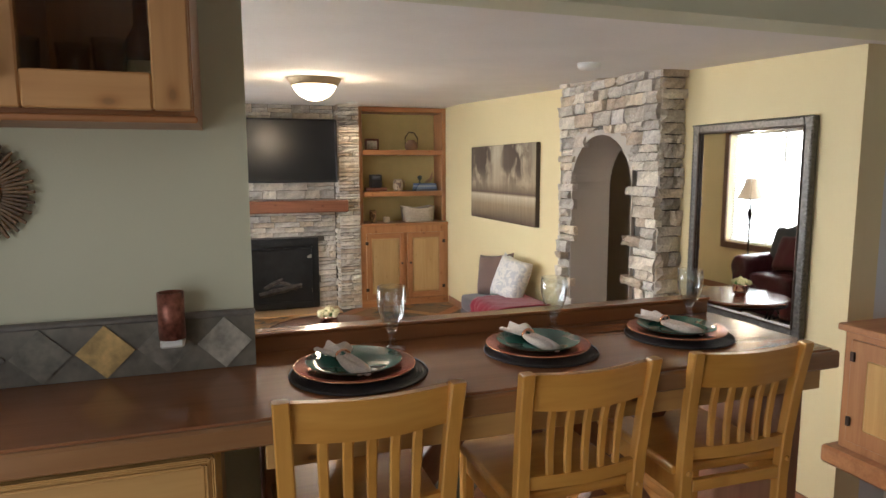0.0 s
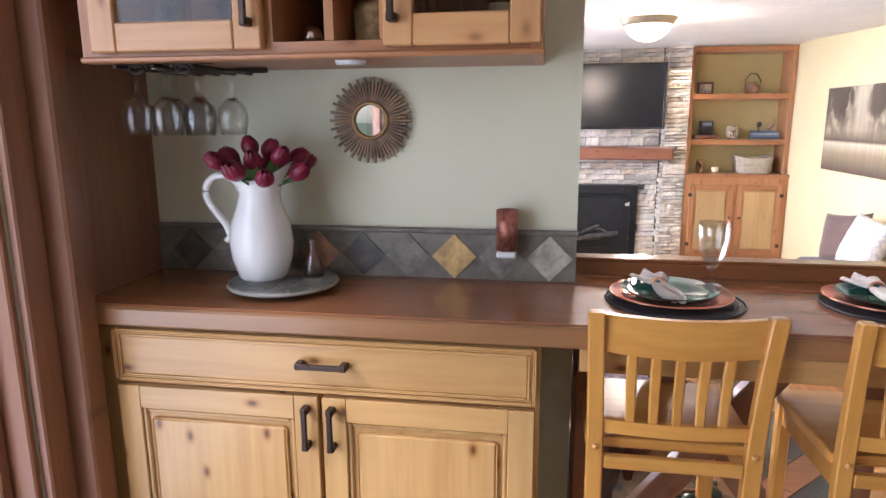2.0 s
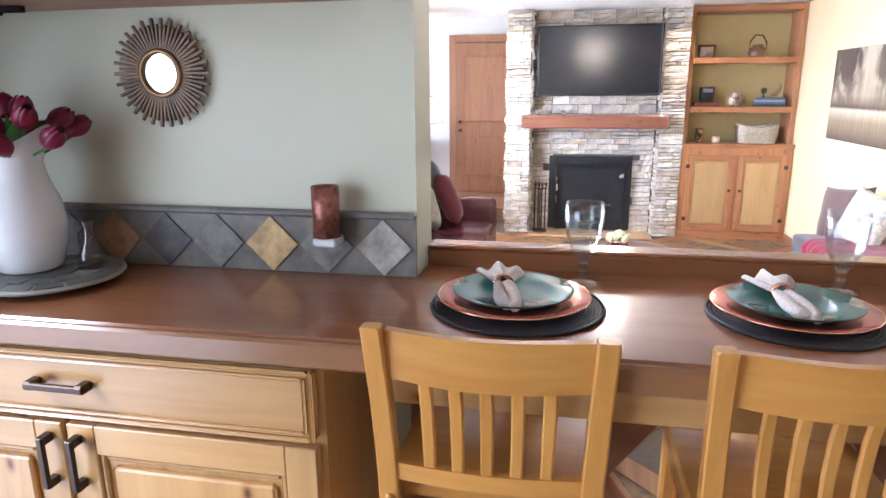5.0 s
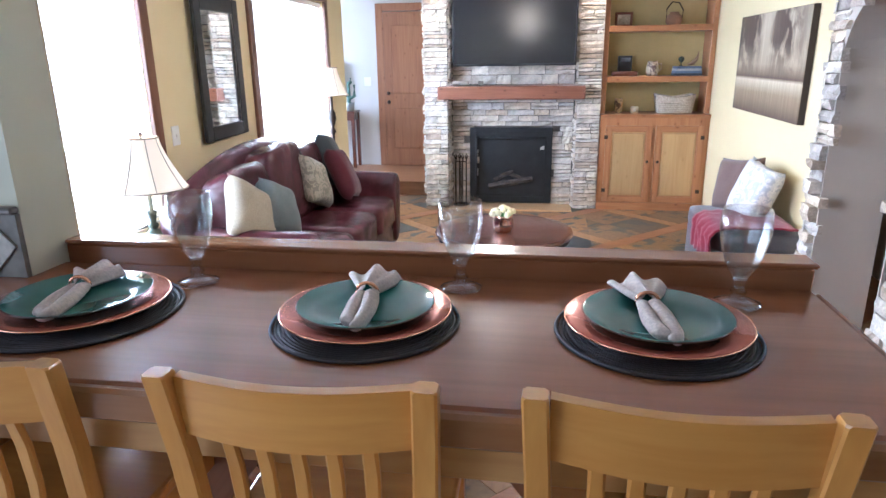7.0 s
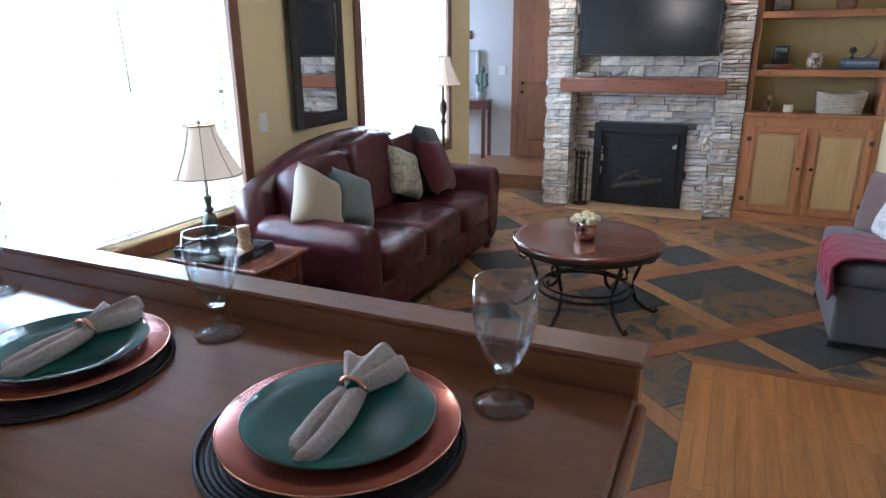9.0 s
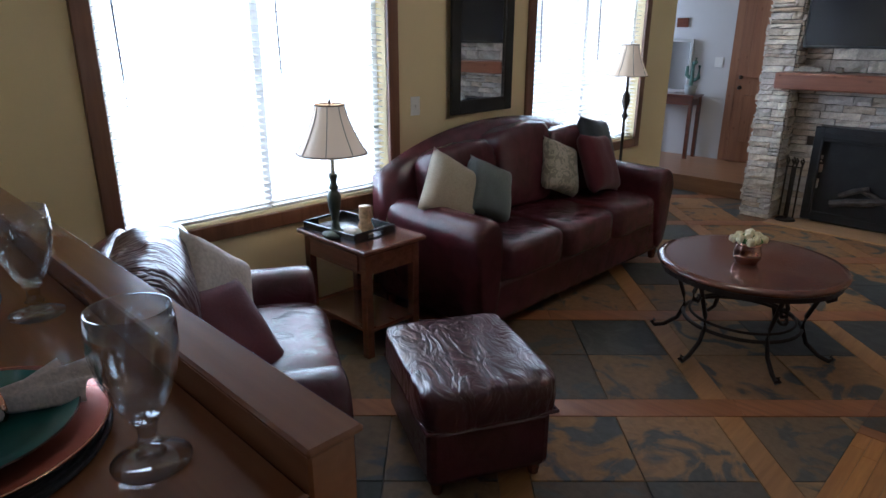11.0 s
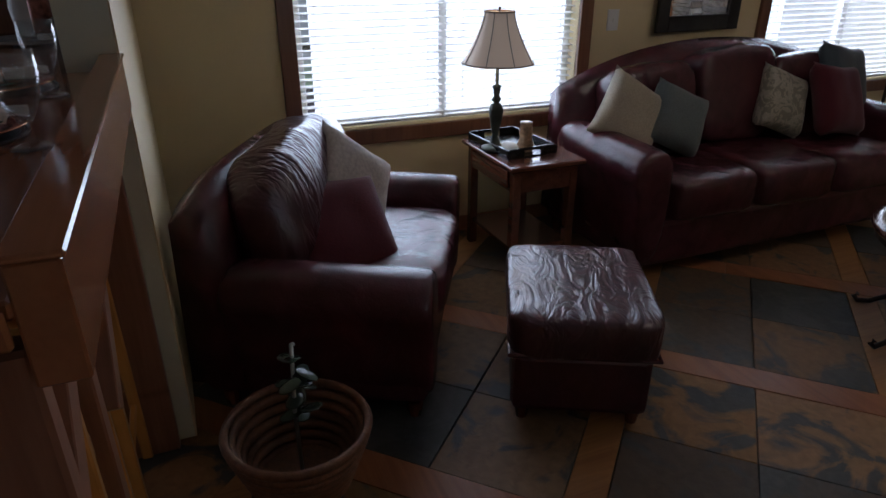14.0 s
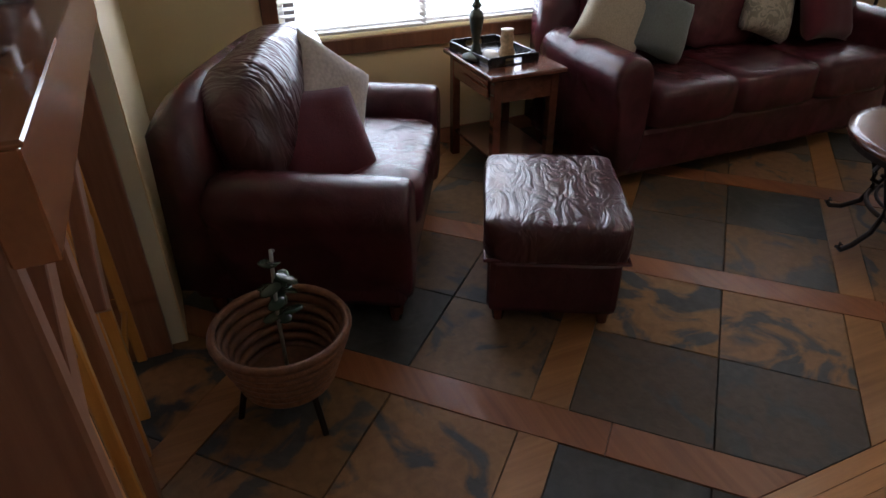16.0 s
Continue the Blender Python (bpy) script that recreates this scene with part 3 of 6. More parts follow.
# hutch
hutch = thing("built_in_hutch", "built-in alder hutch with open shelves over doors", "cabinet")
HX0, HX1, HY = 1.49, XR - 0.005, 6.16
M_HBACK = plain("olive yellow back panel", (0.50, 0.40, 0.17), 0.6, vary=0.05)
part("back_panel", box(HX0, HX1, YW - 0.012, YW - 0.002, 1.04, 2.46), M_HBACK, hutch)
part("lower_body", box(HX0, HX1, HY + 0.03, YW - 0.002, 0.0, 1.005), M_ALDER, hutch)
part("worktop", box(HX0 - 0.0, HX1, HY - 0.0, YW - 0.014, 1.006, 1.04, 0.004), M_ALDER_X, hutch)
for x in (HX0, HX1 - 0.05):
    part("upright", box(x, x + 0.05, HY + 0.10, YW - 0.014, 1.041, 2.46, 0.003), M_ALDER, hutch)
for z in (1.40, 1.91):
    part("shelf", box(HX0 + 0.051, HX1 - 0.051, HY + 0.08, YW - 0.014, z - 0.03, z + 0.03, 0.004), M_ALDER_X, hutch)
part("top_board", box(HX0 + 0.051, HX1 - 0.051, HY + 0.10, YW - 0.014, 2.40, 2.46), M_ALDER_X, hutch)

for lx in (-0.30, 1.36):
    rl = thing("recessed_light", "round recessed ceiling light over the stone pillar", "ceiling light", pose(lx, 5.90, CEIL), "recessed lights")
    part("trim", lathe([(0.045, -0.001), (0.045, -0.006), (0.065, -0.006), (0.07, 0.0), (0.045, -0.001)], 24), M_VINYL, rl)
# ceiling light
cl = thing("ceiling_light", "lit frosted dome ceiling light with bronze rim", "ceiling light", pose(0.581, 3.221, ceiling_z(3.221) + 0.004))
part("rim", lathe([(0.158, -0.062), (0.166, -0.060), (0.176, -0.040), (0.192, -0.020), (0.194, -0.014), (0.06, 0), (0.0, 0)], 32), plain("satin brass rim", (0.42, 0.34, 0.22), 0.35, 0.7), cl, smooth=True)
part("dome", lathe([(0.0, -0.165), (0.05, -0.158), (0.10, -0.135), (0.137, -0.10), (0.157, -0.061)], 32), glow("lit frosted glass", (1, 0.85, 0.6), 5), cl, smooth=True)
lamp("ceiling_light_glow", 'POINT', pose(0.581, 3.221, ceiling_z(3.221) - 0.22), 26, (1, 0.8, 0.55), radius=0.1)

# ---- soft goods and other materials ----
def leather(name, colour, rough=0.34):
    m, nt, b = base(name, rough)
    fine = noise_node(nt, 160, 4)
    wrk = noise_node(nt, 9, 5, (1, 1, 1), 0.8)
    lo = tuple(c * 0.7 for c in colour)
    hi = tuple(c * 1.35 for c in colour)
    c = ramp(nt, wrk, [(0.3, lo), (0.7, hi)])
    nt.links.new(c, b.inputs["Base Color"])
    ad = nt.nodes.new("ShaderNodeMath")
    ad.operation = 'MULTIPLY_ADD'
    ad.inputs[1].default_value = 0.12
    nt.links.new(fine, ad.inputs[0])
    nt.links.new(wrk, ad.inputs[2])
    b.inputs["Coat Weight"].default_value, b.inputs["Coat Roughness"].default_value = 0.18, 0.28
    bump(nt, b, ad.outputs[0], 0.35, 0.02)
    return m


def fabric(name, colour, weave=220, spots=None, rough=0.9):
    m, nt, b = base(name, rough)
    c = mix(nt, 0.5, colour, ramp(nt, noise_node(nt, weave, 3), [(0.35, tuple(k * 0.7 for k in colour)), (0.65, tuple(min(1, k * 1.2) for k in colour))]))
    if spots:
        c = mix(nt, ramp(nt, noise_node(nt, 14, 3, (1, 1, 1), 2.5), [(0.5, (0, 0, 0)), (0.54, (1, 1, 1))]), c, spots)
    nt.links.new(c, b.inputs["Base Color"])
    bump(nt, b, noise_node(nt, weave, 3), 0.3, 0.004)
    b.inputs["Sheen Weight"].default_value = 0.2
    return m


M_LEATHER = leather("burgundy leather", (0.060, 0.013, 0.018), 0.27)


def wrinkled(name, colour, freq=5.5, stretch=(1, 1.9, 1), warp=0.9, depth=0.055):
    """Soft leather gathered into sharp creases."""
    m, nt, b = base(name, 0.29)
    n1 = noise_node(nt, freq, 3, stretch, warp)
    ab = nt.nodes.new("ShaderNodeMath")
    ab.operation = 'SUBTRACT'
    ab.inputs[1].default_value = 0.5
    nt.links.new(n1, ab.inputs[0])
    a2 = nt.nodes.new("ShaderNodeMath")
    a2.operation = 'ABSOLUTE'
    nt.links.new(ab.outputs[0], a2.inputs[0])
    nt.links.new(ramp(nt, n1, [(0.3, tuple(c * 0.85 for c in colour)), (0.7, tuple(c * 1.15 for c in colour))]), b.inputs["Base Color"])
    b.inputs["Coat Weight"].default_value, b.inputs["Coat Roughness"].default_value = 0.6, 0.25
    bump(nt, b, a2.outputs[0], 0.75, depth)
    return m


M_WRINKLE = wrinkled("wrinkled burgundy leather", (0.055, 0.013, 0.018))
M_PLEAT = wrinkled("pleated burgundy leather", (0.055, 0.013, 0.018), 4.0, (5.0, 1.2, 1.0), 0.35, 0.07)
M_COPPER = plain("satin copper charger", (0.46, 0.125, 0.075), 0.26, 0.6, vary=0.08, relief=0.05)
M_COPPER_RIM = plain("bright copper rim", (0.85, 0.45, 0.28), 0.15, 1.0, vary=0.05, relief=0)
M_TEAL = plain("teal glazed stoneware", (0.045, 0.17, 0.14), 0.05, vary=0.15, scale=6, relief=0.03)
M_TEAL_RIM = plain("dark glaze rim", (0.05, 0.035, 0.025), 0.2)
M_LINEN = fabric("pale linen", (0.63, 0.54, 0.46))
M_MAT = plain("black woven straw", (0.035, 0.032, 0.032), 0.5, vary=0.4, grain=250, relief=0.5)
M_SHADE = glow("lit cream lampshade", (1.0, 0.80, 0.56), 0.42)
M_SHADE.node_tree.nodes["Principled BSDF"].inputs["Base Color"].default_value = (0.55, 0.44, 0.32, 1)
M_LAMPBASE = plain("weathered teal bronze", (0.06, 0.075, 0.06), 0.45, 0.4, vary=0.4, scale=20)
M_TRAY = plain("black tray lacquer", (0.015, 0.015, 0.015), 0.25, vary=0.2)
M_GREYFAB = fabric("grey upholstery", (0.10, 0.09, 0.095))
M_THROW = fabric("red knitted throw", (0.20, 0.006, 0.024), 90)
M_GREEN = plain("leaf green", (0.06, 0.16, 0.03), 0.5, vary=0.3)


def on(parent, name, bm, mat, label="", smooth=False, m=None):
    o = part(name, bm, mat, parent, label, smooth)
    if m is not None:
        o.matrix_local = m
    return o


# ---- bar ends and braces ----
part("end_panel", box(WOOD_X - 0.075, WOOD_X - 0.03, -0.30, 0.085, 0.0, CT - 0.072, 0.006), M_JAMB, bar)
for xa, xb in ((0.11, 0.57), (0.72, 1.18)):
    length = math.hypot(xb - xa, 0.62)
    for p, q, y in ((xa, xb, -0.042), (xb, xa, 0.004)):
        o = part("diagonal_brace", box(-0.036, 0.036, -0.020, 0.020, 0, length, 0.003), M_JAMB, bar)
        o.location = (p, y, CT - 0.69)
        o.rotation_euler = (0, math.atan2(q - p, 0.62), 0)
part("foot_post", box(0.66, 0.72, -0.05, 0.01, 0, CT - 0.071, 0.005), M_JAMB, bar)
part("wall_post", box(0.005, 0.05, -0.10, 0.08, 0, CT - 0.072, 0.004), M_JAMB, bar)
setting("nook_wall_living_face", box(XL, 0.0, 0.131, 0.136, 0, CEIL), M_YELLOW, "yellow back of the nook wall")

# slate backsplash: a band with set-in diamonds
splash = tagged(new("backsplash"), "slate tile backsplash band with set diamonds", "backsplash", "", "structure")
part("slate_band", box(-1.128, 0.0, -0.012, -0.001, CT + 0.001, CT + 0.118), plain("dark slate", (0.18, 0.162, 0.130), 0.5, vary=0.45, scale=14), splash)
part("slate_cap", box(-1.128, 0.003, -0.022, -0.001, CT + 0.119, CT + 0.132, 0.004), plain("slate cap", (0.19, 0.17, 0.15), 0.5, vary=0.3, scale=20), splash)
DIA = [(0.56, 0.38, 0.15), (0.19, 0.175, 0.14), (0.46, 0.43, 0.36), (0.10, 0.096, 0.086), (0.36, 0.20, 0.11), (0.22, 0.20, 0.165)]
for i in range(9):
    xc = -0.065 - 0.1205 * i
    tone = {0: 2, 2: 0, 4: 3, 5: 4}.get(i, (1, 5, 3)[i % 3])
    r = 0.0575
    bm = bmesh.new()
    vs = [bm.verts.new((xc + a, -0.0165, CT + 0.06 + b)) for a, b in ((-r, 0), (0, -r), (r, 0), (0, r))]
    f = bm.faces.new(vs)
    ex = bmesh.ops.extrude_face_region(bm, geom=[f])
    bmesh.ops.translate(bm, vec=(0, 0.006, 0), verts=[v for v in ex["geom"] if isinstance(v, bmesh.types.BMVert)])
    bmesh.ops.recalc_face_normals(bm, faces=bm.faces[:])
    part("diamond_tile", bm, plain("slate diamond %d" % i, DIA[tone], 0.45, vary=0.45, scale=35), splash)

# ---- handles ----
def bar_pull(parent, x, y, z, upright, length=0.10):
    bm = bmesh.new()
    h = length / 2
    if upright:
        box(x - 0.006, x + 0.006, y - 0.028, y - 0.018, z - h, z + h, 0.002, bm)
        for s in (-1, 1):
            box(x - 0.008, x + 0.008, y - 0.026, y, z + s * (h - 0.008) - 0.008, z + s * (h - 0.008) + 0.008, 0.002, bm)
    else:
        box(x - h, x + h, y - 0.028, y - 0.018, z - 0.006, z + 0.006, 0.002, bm)
        for s in (-1, 1):
            box(x + s * (h - 0.008) - 0.008, x + s * (h - 0.008) + 0.008, y - 0.026, y, z - 0.008, z + 0.008, 0.002, bm)
    return part("handle", bm, M_BRONZE, parent, "dark bronze bar handle")


bar_pull(dr, -0.545, -0.346, CT - 0.116, False, 0.115)
doors = [c for c in cab.children if c.name.startswith("door")]
bar_pull(doors[0], -0.586, -0.350, CT - 0.261, True)
bar_pull(doors[1], -0.528, -0.350, CT - 0.261, True)
part("drawer_moulding", frame_ring(-1.047, -0.088, -0.350, -0.3465, CT - 0.182, CT - 0.058, 0.008, axis='y'), M_PINE_X, dr)
part("inner_moulding", frame_ring(-1.034, -0.101, -0.3485, -0.3465, CT - 0.170, CT - 0.070, 0.006, axis='y'), M_PINE_X, dr)

# ---- upper cabinet front ----
part("divider", box(-0.616, -0.596, UY, -0.013, UZ0 + 0.021, UZ1), M_ALDER, upper)
part("divider", box(-0.388, -0.368, UY, -0.013, UZ0 + 0.021, UZ1), M_ALDER, upper)
part("cubby_divider", box(-0.494, -0.476, UY, -0.013, UZ0 + 0.021, UZ1), M_ALDER, upper)
part("cubby_shelf", box(-0.595, -0.389, UY + 0.005, -0.013, UZ0 + 0.135, UZ0 + 0.139), M_ALDER_X, upper)
part("cubby_shelf", box(-0.595, -0.389, UY + 0.005, -0.013, UZ0 + 0.255, UZ0 + 0.259), M_ALDER_X, upper)
part("light_rail", box(-1.00, -0.085, UY - 0.012, UY + 0.03, UZ0 - 0.012, UZ0 - 0.001, 0.003), M_ALDER_X, upper)
M_FRAME = wood("alder door frame", (0.62, 0.34, 0.14), (0.46, 0.22, 0.08), 2, 0.35, 0.5)
M_FRAME_X = wood("alder door rail", (0.62, 0.34, 0.14), (0.46, 0.22, 0.08), 0, 0.35, 0.5)
for x0, x1, hx in ((-0.965, -0.610, -0.632), (-0.376, -0.092, -0.356)):
    d = part("glass_door", box(x0 + 0.050, x1 - 0.050, UY - 0.014, UY - 0.010, UZ0 + 0.056, UZ1 - 0.050), M_DOOR_PANE, upper, "clear glass door pane in an alder frame")
    d.visible_shadow = False
    for a, b in ((x0, x0 + 0.055), (x1 - 0.055, x1)):
        part("stile", box(a, b, UY - 0.024, UY - 0.001, UZ0 + 0.006, UZ1, 0.003), M_FRAME, d)
    for a, b in ((UZ0 + 0.006, UZ0 + 0.061), (UZ1 - 0.055, UZ1)):
        part("rail", box(x0 + 0.0555, x1 - 0.0555, UY - 0.024, UY - 0.001, a, b, 0.003), M_FRAME_X, d)
    bar_pull(d, hx, UY - 0.024, UZ0 + 0.09, True, 0.09)


def tumbler(x, y, z, h, r):
    t = thing("drinking_glass", "clear glass tumbler standing in the wall cabinet", "glass", pose(x, y, z), "glasses in the cabinet")
    part("bowl", lathe([(0.0, 0.001), (r * 0.8, 0.001), (r, h), (r - 0.002, h), (r * 0.8 - 0.003, 0.008), (0.0, 0.008)], 14), M_GLASS, t, smooth=True)
    return t


first = tumbler(-0.37, -0.2, UZ0 + 0.021, 0.12, 0.03)
for x, y in ((-0.30, -0.15), (-0.23, -0.22), (-0.94, -0.2), (-0.88, -0.26), (-0.80, -0.16), (-0.72, -0.24), (-0.66, -0.12)):
    copy_thing(first, pose(x, y, UZ0 + 0.021))
mug = thing("ceramic_jar", "small cream patterned jar in the cubby", "jar", pose(-0.432, -0.28, UZ0 + 0.021))
part("body", lathe([(0, 0), (0.036, 0), (0.038, 0.07), (0.03, 0.085), (0, 0.085)], 18), plain("cream jar glaze", (0.5, 0.38, 0.2), 0.4, vary=0.4, scale=60), mug, smooth=True)
ball = thing("metal_ornament", "small dark ornament with a bright knob in the cubby", "ornament", pose(-0.555, -0.3, UZ0 + 0.021))
part("knob", lathe([(0, 0), (0.02, 0.004), (0.024, 0.02), (0.016, 0.038), (0, 0.042)], 14), plain("silver", (0.6, 0.55, 0.5), 0.2, 1), ball, smooth=True)
bottle = thing("bottle", "amber bottle with a pale label in the cabinet", "bottle", pose(-0.185, -0.16, UZ0 + 0.021))
part("body", lathe([(0, 0), (0.033, 0), (0.033, 0.12), (0.012, 0.16), (0.012, 0.22), (0, 0.22)], 18), thin_glass("amber glass", (0.6, 0.42, 0.18)), bottle, smooth=True)
part("label", lathe([(0.0335, 0.03), (0.034, 0.032), (0.034, 0.09), (0.0335, 0.092)], 18), plain("paper label", (0.6, 0.5, 0.3), 0.7), bottle)
puck = thing("puck_light", "small white puck light under the wall cabinet", "light", pose(-0.475, -0.30, UZ0 - 0.001))
part("body", lathe([(0, -0.014), (0.03, -0.014), (0.034, 0), (0, 0)], 20), M_VINYL, puck, smooth=True)

# stemware rack with hanging glasses
def curve_points(at, r):
    """A spiral of one and a half turns in an upright plane."""
    return [(at[0] + r * (1 - 0.035 * k) * math.cos(k * 0.5), at[1], at[2] + r * 0.6 * (1 - 0.035 * k) * math.sin(k * 0.5)) for k in range(20)]


rack = thing("stemware_rack", "dark iron stemware rack fixed under the cabinet", "rack")
for x in (-0.955, -0.913, -0.871, -0.829, -0.787):
    part("rail", tube([(x, -0.37, UZ0 - 0.016), (x, -0.10, UZ0 - 0.016)], 0.004, 6), M_IRON, rack)
part("scroll", tube(curve_points((-0.80, -0.375, UZ0 - 0.022), 0.022), 0.0035, 6), M_IRON, rack)
part("scroll", tube(curve_points((-0.90, -0.375, UZ0 - 0.022), 0.022), 0.0035, 6), M_IRON, rack)
for y in (-0.34, -0.08):
    part("crossbar", box(-0.965, -0.755, y - 0.006, y + 0.006, UZ0 - 0.012, UZ0 - 0.0, 0.002), M_IRON, rack)


def stem_profile(h, r):
    return [(0.0, 0.0), (r * 0.95, 0.002), (r * 0.9, 0.006), (0.006, 0.012), (0.0045, h * 0.36), (0.01, h * 0.41), (r * 0.88, h * 0.58), (r, h * 0.76), (r * 0.82, h), (r * 0.82 - 0.0018, h), (r - 0.002, h * 0.76), (r * 0.86, h * 0.585), (0.008, h * 0.425), (0.0, h * 0.51)]


wg = thing("wine_glass", "clear wine glass hanging upside down from the rack", "wine glass", pose(-0.930, -0.34, UZ0 - 0.018, 180), "hanging wine glasses")
part("bowl", lathe(stem_profile(0.138, 0.034), 20), M_STEMWARE, wg, smooth=True)
for x, y in ((-0.862, -0.345), (-0.795, -0.335), (-0.905, -0.24), (-0.838, -0.25), (-0.772, -0.235)):
    copy_thing(wg, pose(x, y, UZ0 - 0.018, 180))

# ---- on the counter ----
susan = thing("slate_turntable", "round slate turntable tray on the counter", "tray", pose(-0.705, -0.165, CT))
part("foot", lathe([(0, 0), (0.07, 0), (0.07, 0.012), (0, 0.012)], 24), M_BLACK, susan)
part("top", lathe([(0, 0.0125), (0.130, 0.0125), (0.134, 0.017), (0.132, 0.0215), (0, 0.0215)], 40), plain("pale tray grout", (0.36, 0.34, 0.29), 0.7), susan)
M_CHIP = plain("broken slate chip", (0.19, 0.195, 0.165), 0.4, vary=0.4, scale=28, per_object=0.5)
for n, r0, r1 in ((4, 0.004, 0.050), (8, 0.054, 0.092), (11, 0.096, 0.130)):
    for i in range(n):
        a0, a1 = [2 * math.pi * (i + e + 0.22 * math.sin(5.1 * (i + e) + n)) / n for e in (0.03, 0.97)]
        bm = bmesh.new()
        ring = [(r0, a0), (r1 * (1 - 0.02 * (i % 3)), a0), (r1, (a0 + a1) / 2), (r1 * (1 - 0.025 * (i % 2)), a1), (r0, a1)]
        lo = [bm.verts.new((r * math.cos(a), r * math.sin(a), 0.0216)) for r, a in ring]
        hi = [bm.verts.new((r * math.cos(a), r * math.sin(a), 0.0245)) for r, a in ring]
        bm.faces.new(hi)
        for k in range(5):
            bm.faces.new((lo[k], lo[(k + 1) % 5], hi[(k + 1) % 5], hi[k]))
        part("slate_chip", bm, M_CHIP, susan)
jug = thing("pitcher", "glossy white ceramic pitcher filled with red tulips", "pitcher", pose(-0.760, -0.155, CT + 0.0245) @ Matrix.Diagonal((1.16, 1.16, 1.01, 1)))
PR = [(0, 0.0), (0.045, 0.0), (0.05, 0.006), (0.062, 0.05), (0.0655, 0.09), (0.06, 0.135), (0.047, 0.175), (0.040, 0.205), (0.043, 0.225), (0.05, 0.24), (0.047, 0.24), (0.036, 0.205), (0.055, 0.10), (0.0, 0.02)]
bm = lathe(PR, 36)
for v in bm.verts:
    if v.co.z > 0.19:
        k = (v.co.z - 0.19) / 0.05
        if v.co.x > 0:
            v.co.x += 0.026 * k * (v.co.x / 0.05) ** 3
            v.co.z += 0.026 * k * (v.co.x / 0.06) ** 2
part("body", bm, M_WHITE, jug, smooth=True)
def curve_through(pts, n=5):
    """Points on a smooth curve through the given ones."""
    v = [Vector(p) for p in pts]
    v = [2 * v[0] - v[1]] + v + [2 * v[-1] - v[-2]]
    out = []
    for a, b, c, d in zip(v, v[1:], v[2:], v[3:]):
        for i in range(n):
            t = i / n
            out.append(0.5 * (2 * b + (c - a) * t + (2 * a - 5 * b + 4 * c - d) * t * t + (3 * b - a - 3 * c + d) * t ** 3))
    return out + [v[-2]]


part("handle", tube(curve_through([(-0.040, 0, 0.212), (-0.048, 0, 0.232), (-0.070, 0, 0.246), (-0.098, 0, 0.243), (-0.118, 0, 0.218), (-0.115, 0, 0.185), (-0.094, 0, 0.152), (-0.077, 0, 0.125), (-0.070, 0, 0.100), (-0.079, 0, 0.088)]), 0.0082, 10), M_WHITE, jug, smooth=True)
tul = thing("tulip_bunch", "bunch of deep red tulips with green leaves", "flowers", pose(-0.752, -0.155, CT + 0.014) @ Matrix.Diagonal((1.12, 1.12, 1.02, 1)))


def tulip_head(k):
    """Six cupped petals, three inside three, with pointed tips."""
    bm = bmesh.new()
    for i in range(6):
        a0 = i * math.pi / 3 + k
        inner = 0.86 if i % 2 else 1.0
        rows = []
        for j in range(7):
            u = j / 6
            r = inner * (0.004 + 0.0185 * math.sin(math.pi * min(1, 0.12 + 0.66 * u)) - 0.006 * u * u)
            half = 0.80 * math.sin(math.pi * (0.20 + 0.76 * u)) ** 0.6 + 0.04
            rows.append([bm.verts.new(((r - 0.0022 * abs(v)) * math.cos(a0 + v * half), (r - 0.0022 * abs(v)) * math.sin(a0 + v * half), -0.012 + 0.048 * u)) for v in (-1, -0.5, 0, 0.5, 1)])
        for p, q in zip(rows, rows[1:]):
            for n in range(4):
                bm.faces.new((p[n], p[n + 1], q[n + 1], q[n]))
    return bm


M_TULIP = plain("deep red petals", (0.20, 0.008, 0.035), 0.45, vary=0.4, scale=30)
for i in range(17):
    a, rr = i * 2.4, 0.018 + 0.062 * math.sqrt((i % 17) / 17)
    hx, hy, hz = rr * 1.22 * math.cos(a), rr * math.sin(a), 0.320 - rr * 0.8 + 0.02 * math.sin(i * 1.7)
    part("stem", tube([(hx * 0.15, hy * 0.15, 0.12), (hx * 0.4, hy * 0.4, 0.23), (hx, hy, hz - 0.01)], 0.003, 5), M_GREEN, tul)
    head = part("flower_head", tulip_head(i), M_TULIP, tul, smooth=True)
    head.matrix_local = Matrix.Translation((hx, hy, hz)) @ Vector((hx * 1.2, hy * 1.2, 0.08)).to_track_quat('Z', 'Y').to_matrix().to_4x4()
for i in range(14):
    a = i * 0.8
    bm = bmesh.new()
    row = []
    for j in range(5):
        w = 0.015 * math.sin(math.pi * (j + 0.6) / 5.2)
        r, z = 0.016 + 0.012 * j, 0.215 + 0.024 * j - 0.0012 * j * j
        c, s = math.cos(a), math.sin(a)
        row.append([bm.verts.new((r * c - k * w * s, r * s + k * w * c, z + (0.004 if k else 0))) for k in (-1, 0, 1)])
    for p, q in zip(row, row[1:]):
        for k in (0, 1):
            bm.faces.new((p[k], p[k + 1], q[k + 1], q[k]))
    part("leaf", bm, M_GREEN, tul, smooth=True)
cru = thing("glass_cruet", "small clear glass cruet with a handle on the tray", "cruet", pose(-0.640, -0.13, CT + 0.0245))
part("body", lathe([(0, 0.001), (0.024, 0.001), (0.027, 0.01), (0.02, 0.04), (0.009, 0.06), (0.009, 0.085), (0.013, 0.095), (0.011, 0.095), (0.007, 0.085), (0.016, 0.04), (0.02, 0.01), (0, 0.006)], 20), thin_glass("smoky glass", (0.84, 0.76, 0.70)), cru, smooth=True)
